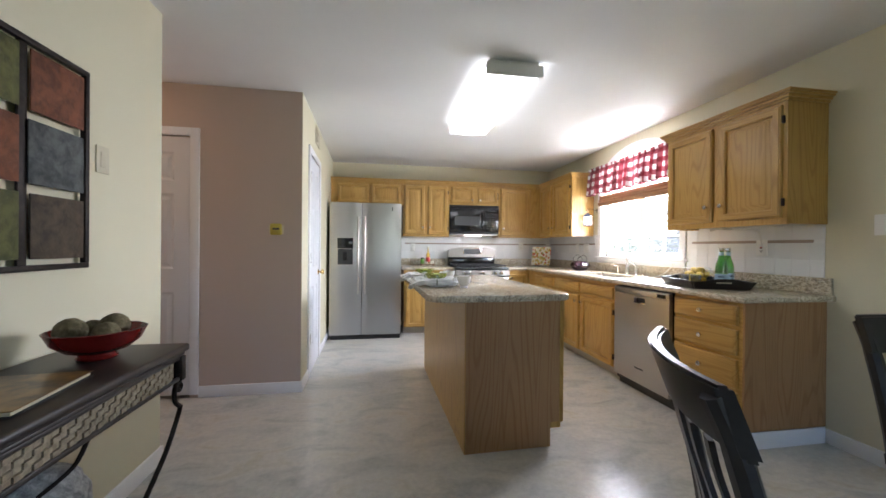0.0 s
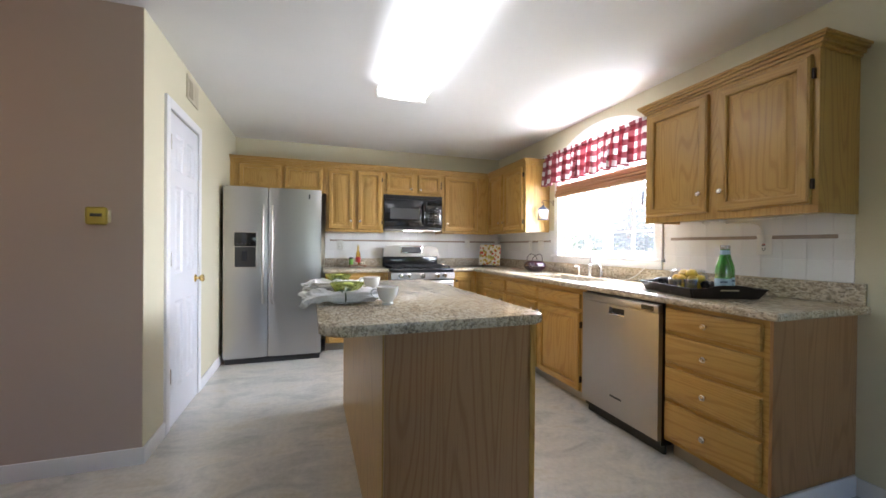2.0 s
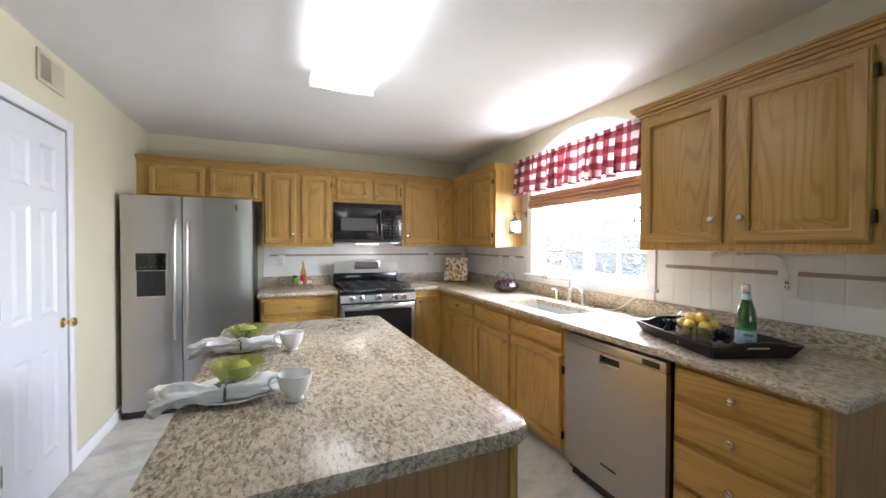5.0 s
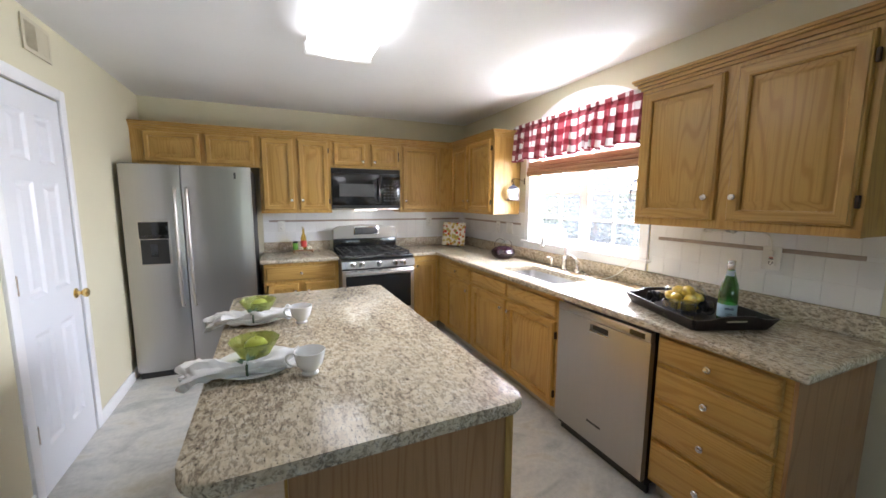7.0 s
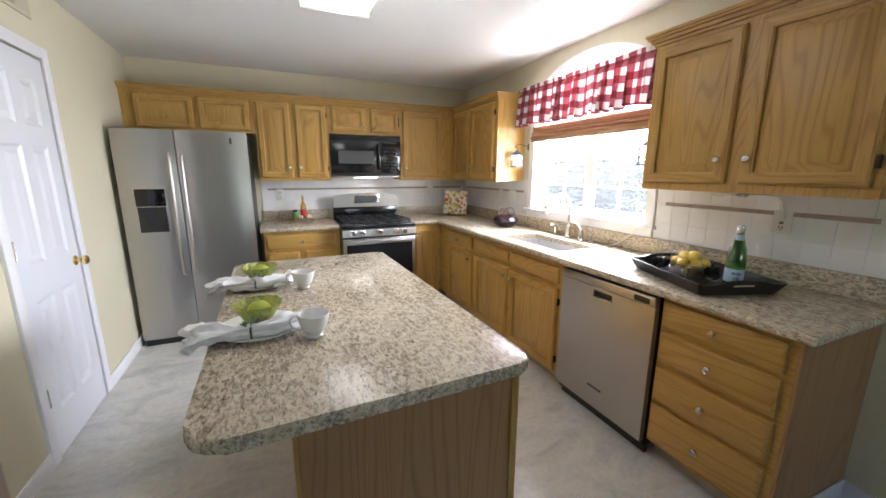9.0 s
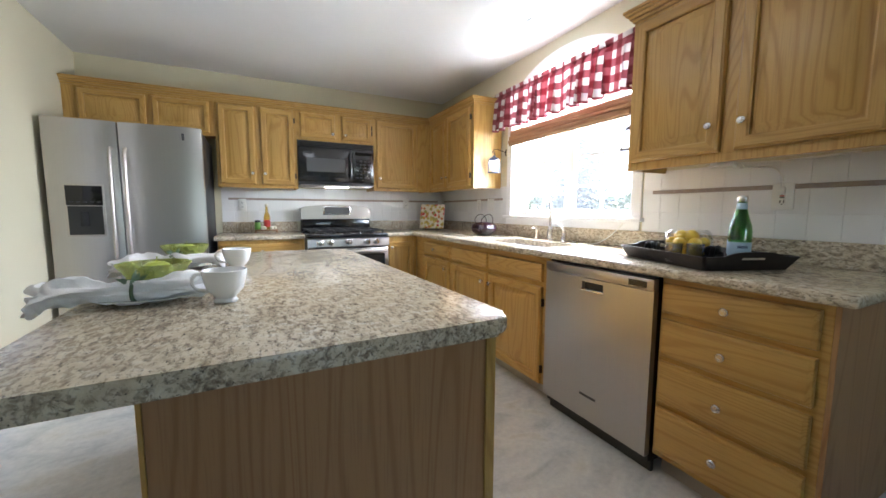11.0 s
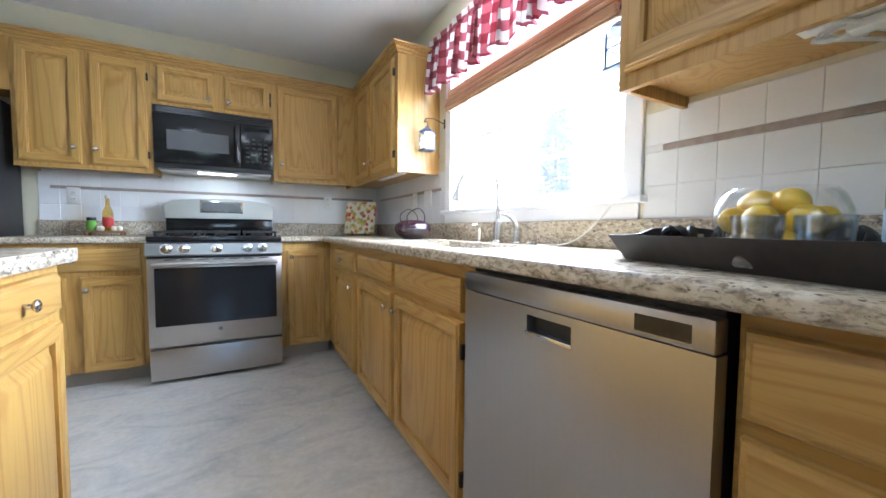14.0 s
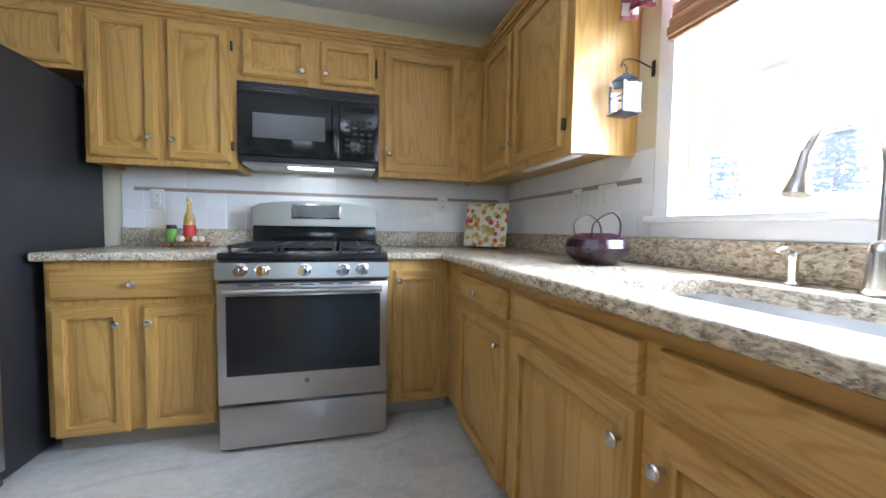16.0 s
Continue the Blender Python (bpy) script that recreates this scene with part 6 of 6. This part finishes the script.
# Red bowl with moss balls, a book, a twine ball
RB = Vector((-0.752, 1.440, 0.801))
rb = thing("footed_bowl", tuple(RB), "dark red glazed footed bowl on the console table", "bowl")
part("bowl", lathe(B(), [(0.052, 0), (0.056, 0.005), (0.050, 0.012), (0.050, 0.020), (0.085, 0.032), (0.118, 0.060), (0.132, 0.092), (0.136, 0.098), (0.130, 0.100), (0.112, 0.064), (0.08, 0.040), (0.01, 0.034)], segs=48), RED_GLAZE, rb, local=True)
for k, (dx, dy, dz, r) in enumerate(((-0.056, -0.035, 0.098, 0.044), (0.020, 0.052, 0.098, 0.044), (0.050, -0.038, 0.090, 0.038), (-0.045, 0.050, 0.085, 0.036))):
    f = B()
    bmesh.ops.create_icosphere(f, subdivisions=4, radius=r)
    for v in f.verts:
        v.co *= 1 + 0.06 * noise.noise(v.co * 90 + Vector((k, 0, 0)))
    bmesh.ops.translate(f, vec=RB + Vector((dx, dy, dz)), verts=f.verts)
    solid("moss_ball", f, MOSS, "brown dried moss ball in the red bowl", "moss ball", "balls in the bowl")
bo = thing("picture_book", (-0.73, 1.09, 0.801), "large closed book with an orange and yellow cover", "book", turn=6)
part("pages", box(B(), -0.108, 0.106, -0.138, 0.138, 0.003, 0.013, 0.001, 1), IVORY_PLASTIC, bo, local=True)
COVER = mottled("orange_book_cover", (0.05, 0.025, 0.012), (0.26, 0.14, 0.04), 14, 0.3, relief=0.0)
part("cover", box(B(), -0.112, 0.112, -0.142, 0.142, 0.0132, 0.016, 0.001, 1), COVER, bo, local=True)
part("cover", box(B(), -0.112, 0.112, -0.142, 0.142, 0.0, 0.0028, 0.001, 1), BLACK_MATT, bo, local=True)
f = B()
bmesh.ops.create_icosphere(f, subdivisions=5, radius=0.125)
for v in f.verts:
    v.co *= 1 + 0.05 * noise.noise(v.co * 26) + 0.03 * noise.noise(v.co * 70)
bmesh.ops.translate(f, vec=(-0.77, 1.225, 0.424), verts=f.verts)
solid("twine_ball", f, WICKER_WHITE, "large grey-white twine ball on the lower shelf", "ball")

# Framed panels on the near wall
pf = thing("wall_art", (XN, 1.30, 1.10), "black metal frame holding coloured textured panels", "wall art")
PX = XN + 0.012
f = B()
PY_0, PY_1, PZ_0, PZ_1 = 0.90, 1.692, 1.095, 1.868
for y0, y1, z0, z1 in ((PY_0, PY_1, PZ_0, PZ_0 + 0.020), (PY_0, PY_1, PZ_1 - 0.020, PZ_1), (PY_0, PY_0 + 0.020, PZ_0 + 0.02, PZ_1 - 0.02), (PY_1 - 0.020, PY_1, PZ_0 + 0.02, PZ_1 - 0.02)):
    box(f, PX, PX + 0.022, y0, y1, z0, z1, 0.003)
part("frame", f, RUSTY_IRON, pf)
for y in (1.160, 1.420):
    part("bar", box(B(), PX + 0.002, PX + 0.012, y - 0.016, y + 0.016, PZ_0 + 0.02, PZ_1 - 0.02, 0.002), RUSTY_IRON, pf)
panel_tones = {"rust": ((0.10, 0.03, 0.012), (0.20, 0.065, 0.025)), "slate": ((0.035, 0.04, 0.042), (0.11, 0.12, 0.12)), "umber": ((0.035, 0.022, 0.012), (0.08, 0.055, 0.03)), "olive": ((0.05, 0.055, 0.012), (0.11, 0.11, 0.03))}
PANEL = {}
for k, (a, b) in panel_tones.items():
    PANEL[k] = mottled(k + "_panel", a, b, 22, 0.75, relief=0.9, dist=0.006)
for c, (y0, y1) in enumerate(((0.925, 1.140), (1.180, 1.400), (1.440, 1.666))):
    for r, (z0, z1) in enumerate(((1.135, 1.355), (1.385, 1.600), (1.630, 1.835))):
        tone = (("umber", "slate", "rust"), ("olive", "rust", "olive"), ("umber", "slate", "rust"))[c][r]
        g = 0.008 if r == 1 else 0.0
        part("panel", box(B(), PX + 0.013, PX + 0.020, y0 - g, y1 + g * 0, z0, z1, 0.003), PANEL[tone], pf)

# Dining chairs
def chair(m, label):
    """A dark chair: origin on the floor under the seat's middle, facing +y."""
    e = thing("dining_chair", tuple(m.translation), label, "chair", "dining chairs", math.degrees(m.to_euler().z))
    part("seat", prism(B(), rounded(-0.225, 0.225, -0.21, 0.22, (0.03, 0.03, 0.06, 0.06)), 0.435, 0.465, 0.010), CHAIR_BLACK, e, local=True)
    sf = box(B(), -0.20, 0.20, -0.19, -0.172, 0.38, 0.434)
    box(sf, -0.20, 0.20, 0.172, 0.19, 0.38, 0.434)
    box(sf, -0.205, -0.188, -0.172, 0.172, 0.38, 0.434)
    box(sf, 0.188, 0.205, -0.172, 0.172, 0.38, 0.434)
    part("seat_frame", sf, CHAIR_BLACK, e, smooth=False, local=True)
    for x in (-0.195, 0.195):
        part("leg", tube(B(), [(x, 0.185, 0.43), (x, 0.19, 0.2), (x, 0.195, 0.0)], [0.020, 0.018, 0.014], 8), CHAIR_BLACK, e, local=True)
        # back leg and stile in one sweep
        st = smooth_path([(x, -0.235, 0.0), (x, -0.205, 0.22), (x, -0.200, 0.44), (x * 1.02, -0.225, 0.65), (x * 1.05, -0.275, 0.86), (x * 1.08, -0.315, 0.965)], 4)
        b = B()
        tube(b, st, [0.020] * (len(st) - 4) + [0.018] * 4, 8)
        part("back_leg", b, CHAIR_BLACK, e, local=True)

    def bow(x, y, k=0.045):
        return y - k * (1 - (x / 0.22) ** 2)

    def rail(z0, z1, y0, y1, thick, rise=0.0):
        r, rows = B(), []
        for i in range(13):
            x = -0.225 + 0.45 * i / 12
            lift = rise * (1 - (x / 0.225) ** 2)
            rows.append([r.verts.new(p) for p in ((x, bow(x, y0), z0), (x, bow(x, y0) + thick, z0), (x, bow(x, y1) + thick, z1 + lift), (x, bow(x, y1), z1 + lift))])
        for a, b in zip(rows, rows[1:]):
            for k in range(4):
                r.faces.new((a[k], b[k], b[(k + 1) % 4], a[(k + 1) % 4]))
        r.faces.new(rows[0])
        r.faces.new(rows[-1][::-1])
        bmesh.ops.bevel(r, geom=[g for g in r.edges if abs(g.verts[0].co.x - g.verts[1].co.x) > 0.01], offset=0.006, segments=2, affect="EDGES")
        return r

    part("top_rail", rail(0.875, 0.985, -0.282, -0.322, 0.026), CHAIR_BLACK, e, "curved top rail", local=True)
    part("lower_rail", rail(0.56, 0.60, -0.215, -0.222, 0.020), CHAIR_BLACK, e, local=True)
    for k in range(5):
        x = -0.13 + k * 0.065
        b = B()
        pts = smooth_path([(x, bow(x, -0.212) + 0.01, 0.595), (x * 1.1 + 0.012, bow(x, -0.235) + 0.012, 0.70), (x * 0.95 - 0.008, bow(x, -0.262) + 0.012, 0.80), (x, bow(x, -0.280) + 0.012, 0.866)], 4)
        rows = []
        for p in pts:
            rows.append([b.verts.new(p + Vector(q)) for q in ((-0.016, -0.005, 0), (0.016, -0.005, 0), (0.016, 0.005, 0), (-0.016, 0.005, 0))])
        for a, c in zip(rows, rows[1:]):
            for q in range(4):
                b.faces.new((a[q], a[(q + 1) % 4], c[(q + 1) % 4], c[q]))
        b.faces.new(rows[0][::-1])
        b.faces.new(rows[-1])
        part("slat", b, CHAIR_BLACK, e, local=True)
    return e


def chair_at(rx, ry, fx, fy, label):
    """The top rail's middle and the way the chair faces."""
    f = Vector((fx, fy, 0)).normalized()
    return chair(pose(rx + f.x * 0.322, ry + f.y * 0.322, 0, 0, 0, math.degrees(math.atan2(-f.x, f.y))), label)


chair_at(0.794, 0.668, 0.865, -0.503, "dark lacquered dining chair with curved rail and slats")
chair_at(1.900, 0.870, -0.33, -0.945, "dark lacquered dining chair with its back to the kitchen")

# Outside: lawn, spruce, shrubs and the far tree line
GRASS = mottled("lawn_grass", (0.07, 0.10, 0.035), (0.12, 0.14, 0.055), 3, 0.9, relief=0.5, dist=0.02)
NEEDLE = mottled("spruce_needles", (0.06, 0.08, 0.085), (0.12, 0.145, 0.155), 2, 0.8)
BARK = mottled("bark", (0.08, 0.06, 0.045), (0.16, 0.12, 0.09), 12, 0.9)
g = B()
for x0, x1, y0, y1 in ((XR + 0.14, 900, -900, 900), (-900, WEST - 0.14, -900, 900), (WEST - 0.14, XR + 0.14, YB + 0.14, 900), (WEST - 0.14, XR + 0.14, -900, SOUTH - 0.14)):
    g.faces.new([g.verts.new(p) for p in ((x0, y0, -0.5), (x1, y0, -0.5), (x1, y1, -0.5), (x0, y1, -0.5))])
solid("ground", g, GRASS, "mown green lawn outside the window", "ground", kind="structure", smooth=False)


def spruce(at, high, seed, label):
    t = thing("spruce_tree", at, label, "tree")
    rng = random.Random(seed)
    part("trunk", tube(B(), [(0, 0, 0), (0.02, 0.01, high * 0.5), (0, 0, high)], [0.16, 0.09, 0.015], 8), BARK, t, local=True)
    verts, faces = [], []
    z = 0.5
    while z < high - 0.1:
        reach = (high - z) * 0.34 + 0.12
        for k in range(15):
            a = rng.uniform(0, 6.283)
            r = reach * rng.uniform(0.75, 1.1)
            d = Vector((math.cos(a), math.sin(a), 0))
            side = Vector((-d.y, d.x, 0))
            steps = max(4, int(r * 7))
            for s in range(1, steps + 1):
                u = s / steps
                p = d * r * u + Vector((0, 0, z - 0.22 * r * u + 0.12 * r * u * u))
                for q in range(5):
                    w = (0.10 + 0.16 * (1 - u)) * rng.uniform(0.6, 1.2)
                    dirn = (side * rng.uniform(-1, 1) + d * rng.uniform(0.2, 0.9) + Vector((0, 0, rng.uniform(-0.5, 0.15)))).normalized() * w
                    n = dirn.cross(Vector((rng.uniform(-1, 1), rng.uniform(-1, 1), 1))).normalized() * 0.035
                    i = len(verts)
                    verts += [p - n, p + dirn * 0.6 - n * 0.8, p + dirn, p + dirn * 0.5 + n]
                    faces.append((i, i + 1, i + 2, i + 3))
        z += 0.15
    me = bpy.data.meshes.new("crown")
    me.from_pydata([tuple(v) for v in verts], [], faces)
    me.materials.append(NEEDLE)
    c = new("crown", me)
    c.parent = t
    tagged(c, "drooping blue-green needle boughs")
    return t


spruce((10.2, 10.6, -0.5), 5.6, 2, "tall blue-green spruce tree on the lawn")
spruce((13.5, 9.6, -0.5), 4.6, 6, "smaller blue-green spruce tree on the lawn")
hd = B()
rng = random.Random(8)
verts, faces = [], []
for k in range(5200):
    y = rng.uniform(2, 34)
    x = 24 + rng.uniform(-1.5, 1.5)
    top = 2.2 + 0.9 * noise.noise(Vector((y * 0.3, 0, 0)))
    p = Vector((x, y, rng.uniform(-0.5, top)))
    a, b = Vector((rng.uniform(-1, 1), rng.uniform(-1, 1), rng.uniform(-1, 1))) * 0.22, Vector((rng.uniform(-1, 1), rng.uniform(-1, 1), rng.uniform(-1, 1))) * 0.22
    i = len(verts)
    verts += [tuple(p - a), tuple(p + b), tuple(p + a), tuple(p - b)]
    faces.append((i, i + 1, i + 2, i + 3))
me = bpy.data.meshes.new("far_hedge")
me.from_pydata(verts, [], faces)
me.materials.append(mottled("hedge_leaves", (0.05, 0.075, 0.03), (0.10, 0.13, 0.055), 4, 0.8))
tagged(new("far_hedge", me), "far row of leafy green shrubs", "hedge", kind="stuff")

# Tiles of the backsplash: joints, then single tiles, and the taupe strip
GROUT = paint("grout", (0.80, 0.795, 0.78), 0.8, 0.3)
TILE = material("white_glazed_tile", 0.08, 0.0, (0.80, 0.80, 0.79))
tn = Nodes(TILE)
inf = tn.add("ShaderNodeObjectInfo")
tn.base(tn.mix(inf.outputs["Random"], (0.77, 0.77, 0.76), (0.83, 0.83, 0.82)))
tn.bump(tn.noise(tn.coords(), 9, 2), 0.06, 0.002)
STRIP = mottled("taupe_strip_tile", (0.30, 0.24, 0.20), (0.38, 0.31, 0.26), 40, 0.3, relief=0.05)
PITCH, JOINT = 0.1085, 0.0010
ROWS_Z = ((1.0195, 1.1275), (1.1285, 1.2365), (1.2595, 1.3665))
shared = {}


def tile_mesh(w, h):
    """One pillow-edged tile of w by h, made once for each size."""
    key = (round(w, 4), round(h, 4))
    if key not in shared:
        b, e, d = B(), 0.0014, 0.0045
        loops(b, [(-w / 2, w / 2, -h / 2, h / 2, 0), (-w / 2, w / 2, -h / 2, h / 2, d - 0.0008), (-w / 2 + e, w / 2 - e, -h / 2 + e, h / 2 - e, d)])
        me = bpy.data.meshes.new("tile")
        bmesh.ops.recalc_face_normals(b, faces=b.faces)
        b.to_mesh(me)
        b.free()
        me.materials.append(TILE)
        shared[key] = me
    return shared[key]


def tiled(m, length, label, rows=ROWS_Z, cut=()):
    """A tiled field; m's u runs along the wall from the field's start. cut: (u0, u1, z0) spans that stay free above z0."""
    bed = thing("tile_backsplash", tuple(m.translation), label, "backsplash")
    tagged(bed, kind="structure")
    part("grout", merge(B(), box(B(), 0, length, rows[0][0] - 0.001, rows[-1][1], 0.0004, 0.003), m), GROUT, bed, smooth=False)
    u = 0.0
    while u < length - 0.012:
        w = min(PITCH, length - u)
        for z0, z1 in rows:
            t = new("tile", tile_mesh(w - JOINT, z1 - z0 - JOINT))
            t.parent = bed
            t.matrix_basis = WORLD[bed].inverted() @ m @ Matrix.Translation((u + w / 2, (z0 + z1) / 2, 0.001))
        u += PITCH
    s0 = 0.06 if length > 0.5 else 0.0
    part("accent_strip", merge(B(), box(B(), s0, length - s0, 1.2378, 1.2582, 0.001, 0.0072, 0.001, 1), m), STRIP, bed, "taupe accent strip")
    part("grout_line", merge(B(), box(B(), 0, s0 + 0.001, 1.2378, 1.2582, 0.001, 0.0055), m), TILE, bed) if s0 else None
    part("grout_line", merge(B(), box(B(), length - s0 - 0.001, length, 1.2378, 1.2582, 0.001, 0.0055), m), TILE, bed) if s0 else None
    return bed


tiled(plane((XR, 2.930, 0), (0, -1, 0), (-1, 0, 0)), 1.055, "white glazed tiles with a taupe strip under the end cabinet")
tiled(plane((XR, YB - 0.008, 0), (0, -1, 0), (-1, 0, 0)), YB - 0.008 - 4.318, "white glazed tiles with a taupe strip beside the window")
tiled(plane((0.520, YB, 0), (1, 0, 0), (0, -1, 0)), XR - 0.521, "white glazed tiles with a taupe strip behind the range")
